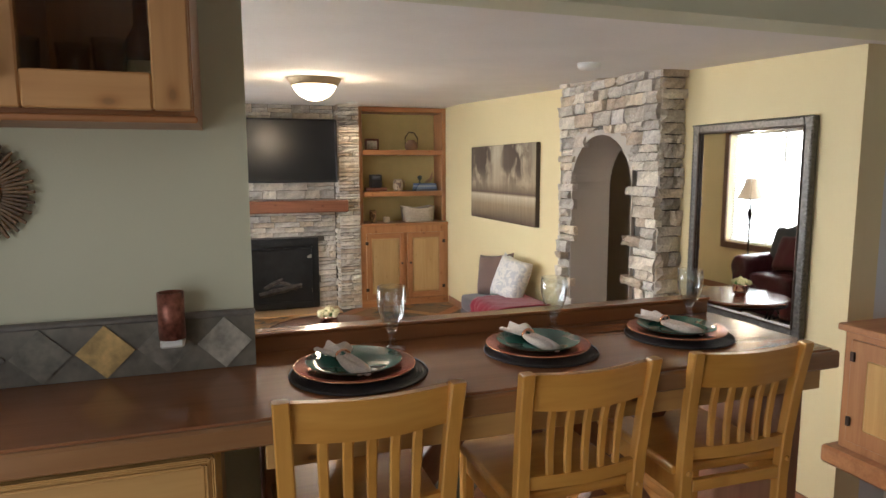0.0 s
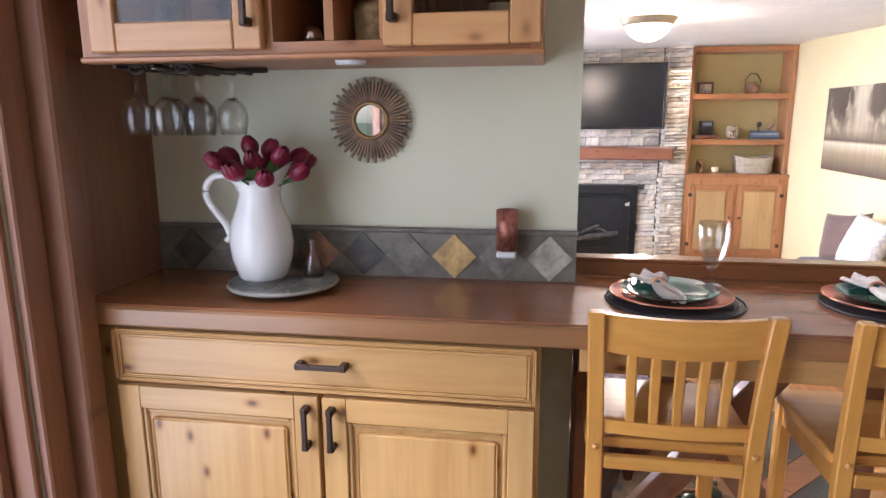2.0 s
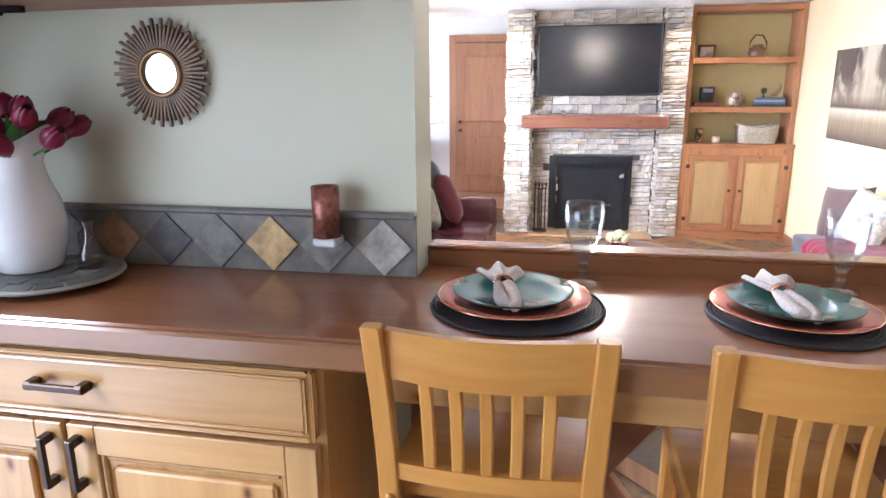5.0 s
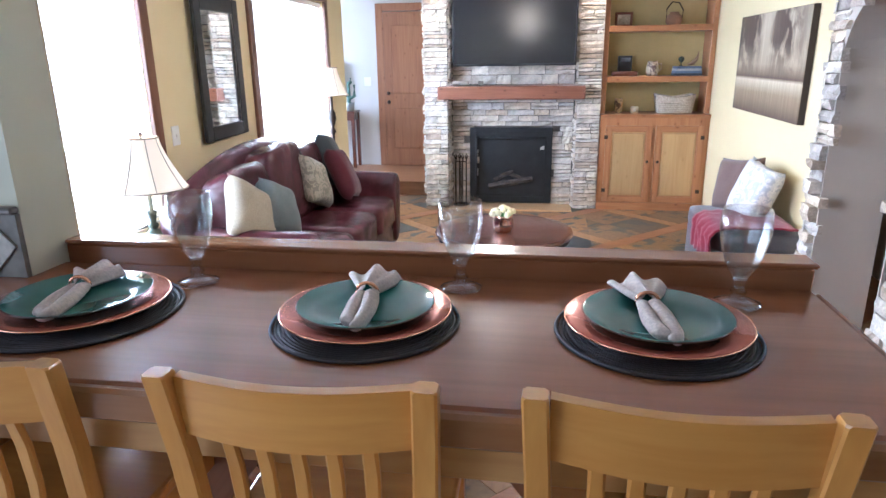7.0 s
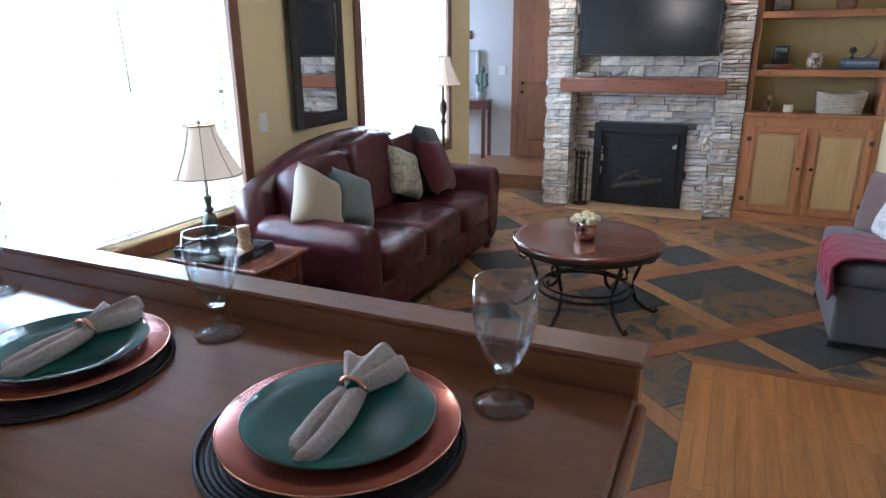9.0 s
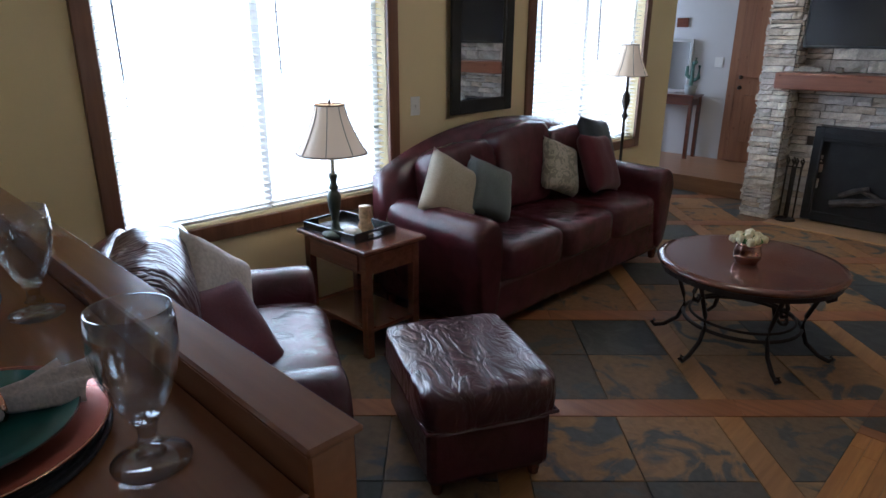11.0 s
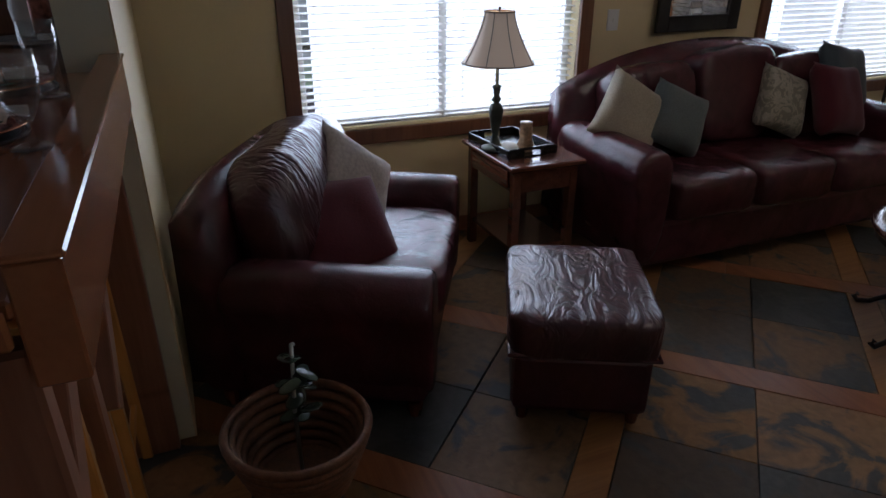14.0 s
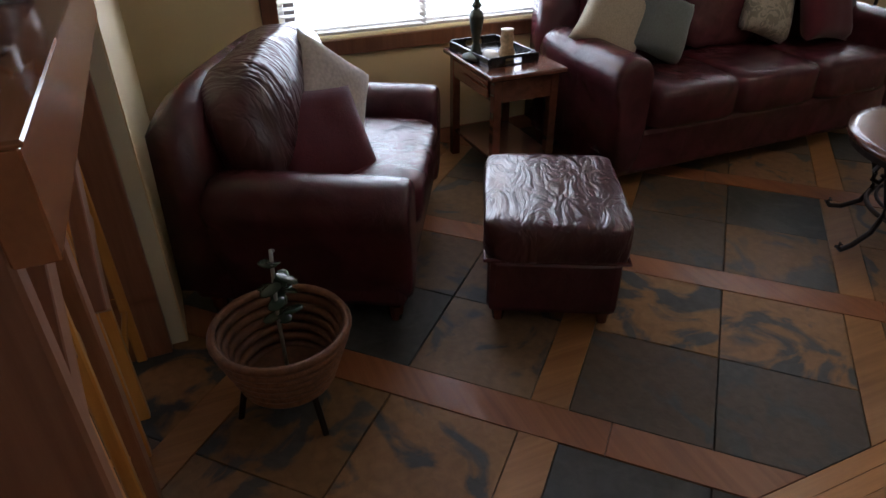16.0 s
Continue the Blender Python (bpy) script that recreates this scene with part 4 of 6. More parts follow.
part("handle", tube([(-0.009, 0, 0.08), (-0.022, 0, 0.072), (-0.026, 0, 0.05), (-0.018, 0, 0.04)], 0.0035, 8), thin_glass("smoky glass handle", (0.84, 0.76, 0.70)), cru, smooth=True)

# sunburst mirror
sunm = thing("sunburst_mirror", "round sunburst mirror with gilded wooden rays on the wall", "mirror", pose(-0.517, -0.002, 1.672, 90))
part("mirror_glass", lathe([(0, 0.016), (0.04, 0.016), (0.04, 0.012), (0, 0.012)], 32), M_MIRROR, sunm)
part("ring", lathe([(0.038, 0.010), (0.038, 0.022), (0.047, 0.022), (0.05, 0.010), (0.038, 0.010)], 36), plain("antique gold", (0.30, 0.18, 0.08), 0.35, 0.7, vary=0.3, scale=40), sunm, smooth=True)
part("backing", lathe([(0, 0.002), (0.06, 0.002), (0.06, 0.009), (0, 0.009)], 28), M_BRONZE, sunm)
M_RAY = wood("gilded ray", (0.36, 0.22, 0.10), (0.14, 0.07, 0.03), 0, 0.45, per_object=0.5)
rays = [part("ray", box(0.046, L, -0.0032, 0.0032, 0.010, 0.017, 0.0012), M_RAY, sunm) for L in (0.106, 0.094)]
for i in range(1, 60):
    o = rays[i % 2] if i < 2 else new("ray", rays[i % 2].data)
    o.parent = sunm
    o.matrix_local = Matrix.Rotation(2 * math.pi * i / 60, 4, 'Z')

warm = thing("plug_in_warmer", "copper plug-in wax warmer with white base on the slate", "warmer", pose(-0.170, -0.05, CT + 0.07))
part("shade", lathe([(0.024, 0.018), (0.027, 0.018), (0.027, 0.118), (0.024, 0.118), (0.024, 0.018)], 24), plain("pierced copper", (0.34, 0.13, 0.09), 0.4, 0.6, vary=0.6, scale=70), warm, smooth=True)
part("plug_base", box(-0.024, 0.024, -0.02, 0.0325, 0.0, 0.017, 0.004), M_VINYL, warm, "white plastic base")

# ---- place settings ----
bmm = bmesh.new()
for k in range(24):
    join(bmm, lathe([(0.0066 * k, 0.0012), (0.0066 * k + 0.0018, 0.003), (0.0066 * k + 0.0048, 0.003), (0.0066 * k + 0.0067, 0.0012)], 48))
M0 = thing("placemat", "round black woven placemat on the bar counter", "placemat", pose(0.212, -0.146, CT) @ Matrix.Diagonal((0.92, 0.92, 1, 1)), "placemats")
part("weave", bmm, M_MAT, M0, smooth=True)
part("braided_edge", tube([(0.162 * math.cos(a * math.pi / 32), 0.162 * math.sin(a * math.pi / 32), 0.0032) for a in range(64)], 0.003, 6, True), M_MAT, M0, smooth=True)
C0 = thing("charger_plate", "satin copper charger plate on a woven placemat", "plate", pose(0.206, -0.136, CT + 0.0045) @ Matrix.Diagonal((0.96, 0.96, 1, 1)), "charger plates")
part("dish", lathe([(0, 0.001), (0.085, 0.001), (0.1365, 0.012), (0.138, 0.014), (0.1365, 0.0155), (0.09, 0.005), (0, 0.005)], 48), M_COPPER, C0, smooth=True)
part("rim", tube([(0.1378 * math.cos(a * math.pi / 24), 0.1378 * math.sin(a * math.pi / 24), 0.014) for a in range(48)], 0.0014, 6, True), M_COPPER_RIM, C0, smooth=True)
P0 = thing("dinner_plate", "glossy teal stoneware dinner plate with a dark rim", "plate", pose(0.204, -0.133, CT + 0.0098) @ Matrix.Diagonal((0.96, 0.96, 1, 1)), "teal dinner plates")
part("dish", lathe([(0, 0.001), (0.07, 0.001), (0.108, 0.016), (0.111, 0.018), (0.1095, 0.0195), (0.075, 0.007), (0, 0.0055)], 48), M_TEAL, P0, smooth=True)
part("rim", tube([(0.1105 * math.cos(a * math.pi / 24), 0.1105 * math.sin(a * math.pi / 24), 0.0185) for a in range(48)], 0.0011, 6, True), M_TEAL_RIM, P0, smooth=True)


def napkin_fan():
    """The spread half of a gathered napkin: a pleated sheet that narrows to the ring."""
    bm = bmesh.new()
    sides = []
    for lift in (0.0, 0.0035):
        rows = []
        for j in range(11):
            u = j / 10
            w = 0.010 + 0.036 * u ** 0.9
            row = []
            for i in range(33):
                v = -1 + i / 16
                fold = 0.5 + 0.5 * math.cos(v * math.pi * 2.5 + 0.7)
                z = 0.006 + 0.017 * (1 - 0.55 * u) * (1 - v * v) + 0.012 * fold * (0.35 + 0.65 * u) + lift
                row.append(bm.verts.new((w * v, 0.004 + 0.084 * u * (1 - 0.22 * abs(v) ** 1.5) + 0.008 * u * math.sin(4.2 * v + 1), z)))
            rows.append(row)
        sides.append(rows)
    for rows in sides:
        for p, q in zip(rows, rows[1:]):
            for i in range(32):
                bm.faces.new((p[i], p[i + 1], q[i + 1], q[i]))
    lo, hi = sides
    edge = [(j, 0) for j in range(11)] + [(10, i) for i in range(1, 33)] + [(j, 32) for j in range(9, -1, -1)]
    for (j, i), (k, m) in zip(edge, edge[1:]):
        bm.faces.new((lo[j][i], lo[k][m], hi[k][m], hi[j][i]))
    bmesh.ops.recalc_face_normals(bm, faces=bm.faces[:])
    return bm


def napkin_tail():
    """The doubled half: two soft rolls side by side that meet in a folded point."""
    bm = bmesh.new()
    for s in (-1, 1):
        rows = []
        for j in range(13):
            u = j / 12
            y = -0.004 - (0.112 + 0.006 * s) * u
            off = s * (0.0075 + 0.004 * math.sin(math.pi * u)) + 0.004 * u
            r = (0.0088 + 0.0018 * math.sin(2.4 * u + 0.5 * s)) * (1 if u < 0.95 else 0.8)
            rows.append([bm.verts.new((off + r * 1.15 * math.cos(a) * (1 + 0.12 * math.sin(3 * a + 5 * u)), y + 0.004 * math.cos(a) * s, 0.0115 + r * 0.95 * math.sin(a) - 0.003 * u)) for a in [2 * math.pi * i / 18 for i in range(18)]])
        for p, q in zip(rows, rows[1:]):
            for i in range(18):
                bm.faces.new((p[i], p[(i + 1) % 18], q[(i + 1) % 18], q[i]))
        bm.faces.new(rows[0])
        bm.faces.new(rows[-1])
    bmesh.ops.recalc_face_normals(bm, faces=bm.faces[:])
    return bm


N0 = thing("napkin", "pale linen napkin gathered in a copper ring", "napkin", pose(0.184, -0.108, CT + 0.0155, 0, 0, 10), "napkins")
part("fan", napkin_fan(), M_LINEN, N0, smooth=True)
part("tail", napkin_tail(), M_LINEN, N0, smooth=True)
part("napkin_ring", tube([(0.0165 * math.cos(a * math.pi / 10), 0.001, 0.0140 + 0.0140 * math.sin(a * math.pi / 10)) for a in range(20)], 0.0028, 8, True), M_COPPER_RIM, N0, smooth=True)
G0 = thing("water_goblet", "clear stemmed water goblet on the bar counter", "goblet", pose(0.325, 0.004, CT + 0.0006) @ Matrix.Diagonal((1.0, 1.0, 0.95, 1)), "water goblets")
GP = [(0, 0.0), (0.034, 0.0), (0.035, 0.003), (0.014, 0.010), (0.009, 0.017), (0.0125, 0.023), (0.008, 0.030), (0.0085, 0.042), (0.012, 0.050), (0.022, 0.070), (0.031, 0.098), (0.0365, 0.128), (0.0365, 0.148), (0.0345, 0.168), (0.033, 0.168), (0.0348, 0.148), (0.0348, 0.128), (0.029, 0.098), (0.020, 0.072), (0.008, 0.056), (0, 0.053)]
part("foot", lathe(GP[:4], 32), M_CRYSTAL, G0, smooth=True)
part("stem", lathe(GP[3:9], 20), M_CRYSTAL, G0, smooth=True)
bm = lathe(GP[8:], 60)
for v in bm.verts:
    if 0.055 < v.co.z < 0.125:
        k = 1 + 0.045 * math.cos(10 * math.atan2(v.co.y, v.co.x)) * math.sin(math.pi * (v.co.z - 0.055) / 0.07)
        v.co.x, v.co.y = v.co.x * k, v.co.y * k
part("bowl", bm, M_CRYSTAL, G0, smooth=True)
for x, y, a, mx, my in ((0.664, -0.117, 3, 0.002, -0.012), (1.082, -0.108, 5, -0.002, -0.012)):
    copy_thing(M0, pose(x + mx, y + my, CT) @ Matrix.Diagonal((0.92, 0.92, 1, 1)))
    copy_thing(C0, pose(x, y, CT + 0.0045) @ Matrix.Diagonal((0.96, 0.96, 1, 1)))
    copy_thing(P0, pose(x, y, CT + 0.0098) @ Matrix.Diagonal((0.96, 0.96, 1, 1)))
    copy_thing(N0, pose(x - 0.008, y + 0.036, CT + 0.0155, 0, 0, a))
copy_thing(G0, pose(0.787, 0.030, CT + 0.0006) @ Matrix.Diagonal((1.0, 1.0, 0.95, 1)))
copy_thing(G0, pose(1.222, 0.012, CT + 0.0006) @ Matrix.Diagonal((1.0, 1.0, 0.95, 1)))

# ---- bar chairs ----
chair = thing("bar_chair", "honey maple slat-back bar chair tucked under the counter", "chair", pose(0.190, -0.380, 0), "bar chairs")
SZ = 1.022


def bent_bar(points, w, d, soft=0.004):
    """A bar of rounded rectangular section along points in an upright plane; w across in x, d in y."""
    bm = bmesh.new()
    n = len(w) if isinstance(w, (list, tuple)) else 0
    sec = ((1, -1, 0, 1), (1, -1, -1, 0), (-1, -1, 1, 0), (-1, -1, 0, 1), (-1, 1, 0, -1), (-1, 1, 1, 0), (1, 1, -1, 0), (1, 1, 0, -1))
    rows = []
    for i, (x, y, z) in enumerate(points):
        hw = (w[i] if n else w) / 2
        k = soft * (1.6 if i == len(points) - 1 else 1)
        rows.append([bm.verts.new((x + sx * hw + ax * k, y + sy * d / 2 + ay * k, z)) for sx, sy, ax, ay in sec])
    for p, q in zip(rows, rows[1:]):
        for k in range(8):
            bm.faces.new((p[k], p[(k + 1) % 8], q[(k + 1) % 8], q[k]))
    bm.faces.new(rows[0])
    bm.faces.new(rows[-1])
    bmesh.ops.recalc_face_normals(bm, faces=bm.faces[:])
    return bm


for sx in (-1, 1):
    part("back_post", bent_bar([(sx * 0.148, 0.05, 0), (sx * 0.152, 0.038, 0.5), (sx * 0.154, 0.034, SZ - 0.05), (sx * 0.156, 0.028, SZ + 0.05), (sx * 0.160, 0.014, SZ + 0.17), (sx * 0.165, -0.007, SZ + 0.287), (sx * 0.165, -0.008, SZ + 0.290)], [0.034, 0.034, 0.034, 0.033, 0.032, 0.031, 0.029], 0.026, 0.003), M_CHAIR, chair)
    part("front_leg", bent_bar([(sx * 0.150, 0.355, 0), (sx * 0.150, 0.345, SZ - 0.026)], 0.034, 0.034), M_CHAIR, chair)
    part("side_stretcher", tube([(sx * 0.150, 0.05, 0.28), (sx * 0.150, 0.34, 0.28)], 0.011, 6), M_CHAIR, chair)
    part("side_rail", box(sx * 0.150 - 0.010, sx * 0.150 + 0.010, 0.05, 0.335, SZ - 0.075, SZ - 0.026), M_CHAIR, chair)
for y, z in ((0.04, 0.40), (0.35, 0.22)):
    part("stretcher", tube([(-0.14, y, z), (0.14, y, z)], 0.011, 6), M_CHAIR_X, chair)


def bowed(x0, x1, z0, z1, y0, y1, bow, th, crown=0.0):
    """A back rail that bows away from the sitter."""
    bm = bmesh.new()
    rows = []
    for i in range(31):
        u = i / 30
        x = x0 + (x1 - x0) * u
        b = -bow * math.sin(math.pi * u)
        c = crown * math.sin(math.pi * u)
        rows.append([bm.verts.new(v) for v in ((x, y0 + b, z0 - c), (x, y0 + b + th, z0 - c), (x, y1 + b + th, z1 - c * 0.6), (x, y1 + b, z1 - c * 0.6))])
    for p, q in zip(rows, rows[1:]):
        for k in range(4):
            bm.faces.new((p[k], p[(k + 1) % 4], q[(k + 1) % 4], q[k]))
    bm.faces.new(rows[0])
    bm.faces.new(rows[-1])
    bmesh.ops.recalc_face_normals(bm, faces=bm.faces[:])
    return bm


part("top_rail", bowed(-0.148, 0.148, SZ + 0.205, SZ + 0.283, 0.004, -0.004, 0.016, 0.016, 0.006), M_CHAIR_X, chair, smooth=False)
part("lower_rail", bowed(-0.142, 0.142, SZ + 0.025, SZ + 0.055, 0.022, 0.02, 0.012, 0.016), M_CHAIR_X, chair)
part("under_rail", box(-0.135, 0.135, 0.02, 0.036, SZ - 0.055, SZ - 0.026, 0.002), M_CHAIR_X, chair)
for i in range(5):
    x = -0.088 + 0.044 * i
    b = -0.014 * math.sin(math.pi * (x + 0.148) / 0.296)
    part("slat", bent_bar([(x, 0.030 + b, SZ + 0.05), (x * 1.015, 0.030 + b, SZ + 0.10), (x * 1.03, 0.024 + b, SZ + 0.16), (x * 1.04, 0.012 + b, SZ + 0.215)], [0.019, 0.020, 0.021, 0.022], 0.011, 0.003), M_CHAIR, chair)
part("seat", box(-0.172, 0.172, 0.052, 0.375, SZ - 0.025, SZ, 0.007, segs=2), M_CHAIR_X, chair)
for sx in (-1, 1):
    part("peg", lathe([(0, -0.002), (0.006, -0.002), (0.007, 0.002), (0.003, 0.005), (0, 0.005)], 10, (0, 0, 0)), M_CHAIR, chair).matrix_local = Matrix.Translation((sx * 0.154, 0.016, SZ - 0.005)) @ Matrix.Rotation(radians(90), 4, 'X')
copy_thing(chair, pose(0.652, -0.380, 0, 0, 0, 1) @ Matrix.Diagonal((0.92, 1, 1, 1)))
copy_thing(chair, pose(1.069, -0.380, 0, 0, 0, -2) @ Matrix.Diagonal((0.91, 1, 1, 1)))

# ---- kitchen east side ----
side = thing("pine_sideboard", "reddish pine wall cabinet with a wooden top", "cabinet")
part("body", box(2.42, 2.945, -0.90, 0.46, 0.52, 1.03), M_ALDER, side)
part("top", box(2.39, 2.945, -0.92, 0.48, 1.031, 1.06, 0.004), M_ALDER_X, side)
part("base_moulding", box(2.36, 2.945, -0.93, 0.50, 0.44, 0.519, 0.012), M_ALDER_X, side)
for y0 in (0.42, -0.13):
    d = part("door", box(2.402, 2.419, y0 - 0.50, y0, 0.56, 1.0, 0.003), M_ALDER, side)
    part("panel", box(2.394, 2.4015, y0 - 0.42, y0 - 0.08, 0.63, 0.93, 0.006), M_PINE, d)
    for z in (0.65, 0.93):
        part("hinge", box(2.392, 2.4018, y0 - 0.022, y0 - 0.004, z - 0.02, z + 0.02, 0.001), M_BRONZE, d)
pic = thing("wall_picture", "dark framed picture on the grey wall", "picture")
part("frame", frame_ring(2.925, 2.948, -0.15, 0.36, 1.55, 2.0, 0.04), M_BLACK, pic)
part("print", box(2.935, 2.947, -0.109, 0.319, 1.591, 1.959), plain("dark print", (0.1, 0.11, 0.13), 0.5, vary=0.5), pic)

# ---- sofa ----
def place(o, m):
    o.matrix_local = m
    return o


def seat_set(name, label, category, width, seats, m, hump=0.0, back=0.44, arm=0.65, depth=0.95):
    """A leather seat with rolled arms; origin at the middle of its front, facing -y of its own."""
    t = thing(name, label, category, m)
    aw = 0.24
    iw = width - 2 * aw
    part("base", box(-width / 2 + 0.05, width / 2 - 0.05, 0.05, depth - 0.04, 0.07, 0.30, 0.03, segs=2), M_LEATHER, t)
    for sx in (-1, 1):
        prof = [(0.085, 0.07), (0.085, arm - 0.22), (0.12, arm - 0.17), (0.13, arm - 0.10), (0.10, arm - 0.03), (0.04, arm), (-0.05, arm - 0.005), (-0.10, arm - 0.05), (-0.105, arm - 0.14), (-0.10, 0.07)]
        bm = bmesh.new()
        rows = []
        for j, y in enumerate((0.02, 0.035, 0.2, 0.4, 0.6, depth - 0.12)):
            k = 0.9 if j == 0 else 1
            rise = 0.03 * max(0, (y - 0.3))
            rows.append([bm.verts.new((sx * (width / 2 - 0.115 + px * k), y, (pz - 0.35) * k + 0.35 + (rise if pz > 0.3 else 0))) for px, pz in prof])
        n = len(prof)
        for p, q in zip(rows, rows[1:]):
            for i in range(n):
                bm.faces.new((p[i], p[(i + 1) % n], q[(i + 1) % n], q[i]))
        bm.faces.new(rows[0])
        bm.faces.new(rows[-1])
        bmesh.ops.recalc_face_normals(bm, faces=bm.faces[:])
        o = part("arm", bm, M_LEATHER, t, smooth=True)
        sub = o.modifiers.new("round", 'SUBSURF')
        sub.levels = sub.render_levels = 2
        part("foot", lathe([(0.022, 0), (0.03, 0.03), (0.034, 0.07)], 10, (sx * (width / 2 - 0.09), 0.10, 0)), M_DARKWOOD, t)
        part("foot", lathe([(0.022, 0), (0.03, 0.03), (0.034, 0.07)], 10, (sx * (width / 2 - 0.09), depth - 0.12, 0)), M_DARKWOOD, t)
    w = iw / seats
    for i in range(seats):
        x = -iw / 2 + w * (i + 0.5)
        part("seat_cushion", puff((w + 0.015, 0.66, 0.22), 0.34, (x, 0.33, 0.385), 0.012, 7, 36, 18, seed=i * 3.1), M_LEATHER, t, smooth=True)
        part("back_cushion", puff((w + (0.02 if seats > 1 else 0.16), 0.26 if seats > 1 else 0.32, back + (0.06 if seats > 1 else 0.12)), 0.42 if seats > 1 else 0.6, (x, depth - 0.29, 0.66 + hump * (1 if i == seats // 2 and seats > 1 else 0)), 0.02, 6, 36, 20, Matrix.Rotation(radians(-12), 3, 'X'), i * 5.3), M_PLEAT if seats == 1 else M_LEATHER, t, smooth=True)
    bm = bmesh.new()
    rows = []
    for i in range(25):
        u = -1 + i / 12
        x = u * (width / 2 - 0.04)
        top = 0.80 + hump * 2.0 * math.cos(u * math.pi / 2) ** 1.2 + 0.09 * (1 - abs(u) ** 4)
        rows.append([bm.verts.new(v) for v in ((x, depth - 0.20, 0.12), (x, depth - 0.17, top - 0.05), (x, depth - 0.10, top), (x, depth - 0.02, top - 0.05), (x, depth, 0.12))])
    for p, q in zip(rows, rows[1:]):
        for i in range(4):
            bm.faces.new((p[i], p[i + 1], q[i + 1], q[i]))
        bm.faces.new((p[0], q[0], q[4], p[4]))
    bm.faces.new(rows[0])
    bm.faces.new(rows[-1])
    bmesh.ops.recalc_face_normals(bm, faces=bm.faces[:])
    part("back_frame", bm, M_LEATHER, t, smooth=True)
    return t


sofa = seat_set("sofa", "burgundy leather three-seat sofa with rolled arms under the window", "sofa", 2.22, 3, pose(-0.31, 3.335, 0, 0, 0, 90) @ Matrix.Diagonal((1, 1, 1.10, 1)), hump=0.055)


def pillow(label, size, m, mat, thick=0.16):
    t = thing("throw_pillow", label, "pillow", m, "")
    bm = bmesh.new()
    n = 14
    grid = {}
    for s in (1, -1):
        for i in range(n + 1):
            for j in range(n + 1):
                u, v = -1 + 2 * i / n, -1 + 2 * j / n
                edge = (1 - u ** 4) * (1 - v ** 4)
                pin = 1 - 0.10 * (1 - u * u) * abs(v) ** 3
                pin2 = 1 - 0.10 * (1 - v * v) * abs(u) ** 3
                x, z = u * size / 2 * pin2, v * size / 2 * pin
                y = s * (thick / 2 * max(0, edge) ** 0.45) + 0.008 * noise.noise(Vector((u * 2, v * 2, s + size * 9)))
                if abs(u) == 1 or abs(v) == 1:
                    y = 0
                    if s == -1:
                        grid[s, i, j] = grid[1, i, j]
                        continue
                grid[s, i, j] = bm.verts.new((x, y, z))
        for i in range(n):
            for j in range(n):
                bm.faces.new((grid[s, i, j], grid[s, i + 1, j], grid[s, i + 1, j + 1], grid[s, i, j + 1]))
    bmesh.ops.recalc_face_normals(bm, faces=bm.faces[:])
    part("cover", bm, mat, t, smooth=True)
    return t


F_BEIGE = fabric("beige pillow cloth", (0.36, 0.31, 0.225), 160)
F_TEAL = fabric("grey green pillow cloth", (0.11, 0.13, 0.125), 160)
F_PATT = fabric("patterned beige cloth", (0.35, 0.32, 0.25), 160, (0.20, 0.19, 0.145))
F_RED = fabric("crimson pillow cloth", (0.075, 0.004, 0.011), 160)
F_DARK = fabric("dark teal cloth", (0.05, 0.06, 0.065), 160)
F_WHITE = fabric("white patterned cloth", (0.66, 0.63, 0.58), 160, (0.46, 0.46, 0.47))
F_BROWN = fabric("brown pillow cloth", (0.14, 0.085, 0.07), 160)
pillow("beige square throw pillow on the leather sofa", 0.40, pose(-0.80, 2.50, 0.765, -24, 32, 74), F_BEIGE)
pillow("grey green throw pillow leaning on the sofa", 0.36, pose(-0.74, 2.77, 0.735, -22, 24, 82), F_TEAL)
pillow("beige flower patterned throw pillow on the sofa", 0.38, pose(-0.80, 3.60, 0.755, -20, 20, 88), F_PATT)
pillow("crimson throw pillow on the sofa end", 0.44, pose(-0.68, 3.92, 0.765, -24, 8, 98), F_RED)
pillow("dark teal throw pillow leaning at the sofa back", 0.46, pose(-0.84, 4.14, 0.835, -20, 10, 100), F_DARK)

# ---- armchair and ottoman ----
arm = seat_set("armchair", "burgundy leather armchair with wrinkled back beside the bar", "armchair", 1.25, 1, pose(-0.245, 1.235, 0, 0, 0, 180 - 28), hump=0.0, arm=0.59, depth=0.92)
pillow("crimson throw pillow on the armchair seat", 0.46, pose(-0.285, 0.765, 0.585, -44, 8, 106), F_RED, 0.16)
pillow("cream knitted throw pillow on the armchair", 0.42, pose(-0.505, 0.875, 0.675, -30, 38, 108), fabric("cream knit", (0.48, 0.43, 0.38), 60), 0.14)
ott = thing("ottoman", "burgundy leather ottoman with a wrinkled cushion top", "ottoman", pose(0.195, 1.555, 0, 0, 0, -27))
part("base", box(-0.305, 0.305, -0.245, 0.245, 0.05, 0.30, 0.03, segs=2), M_LEATHER, ott)
part("cushion", puff((0.655, 0.535, 0.17), 0.22, (0, 0, 0.365), 0.012, 11, 64, 24), M_WRINKLE, ott, smooth=True)
part("welt", tube([(sx * 0.318 * (1 if k else 1), sy * 0.258, 0.30) for k, (sx, sy) in enumerate(((-1, -1), (1, -1), (1, 1), (-1, 1)))], 0.008, 6, True), M_LEATHER, ott)
for sx in (-1, 1):
    for sy in (-1, 1):
        part("foot", lathe([(0.02, 0), (0.028, 0.05)], 10, (sx * 0.26, sy * 0.20, 0)), M_DARKWOOD, ott)

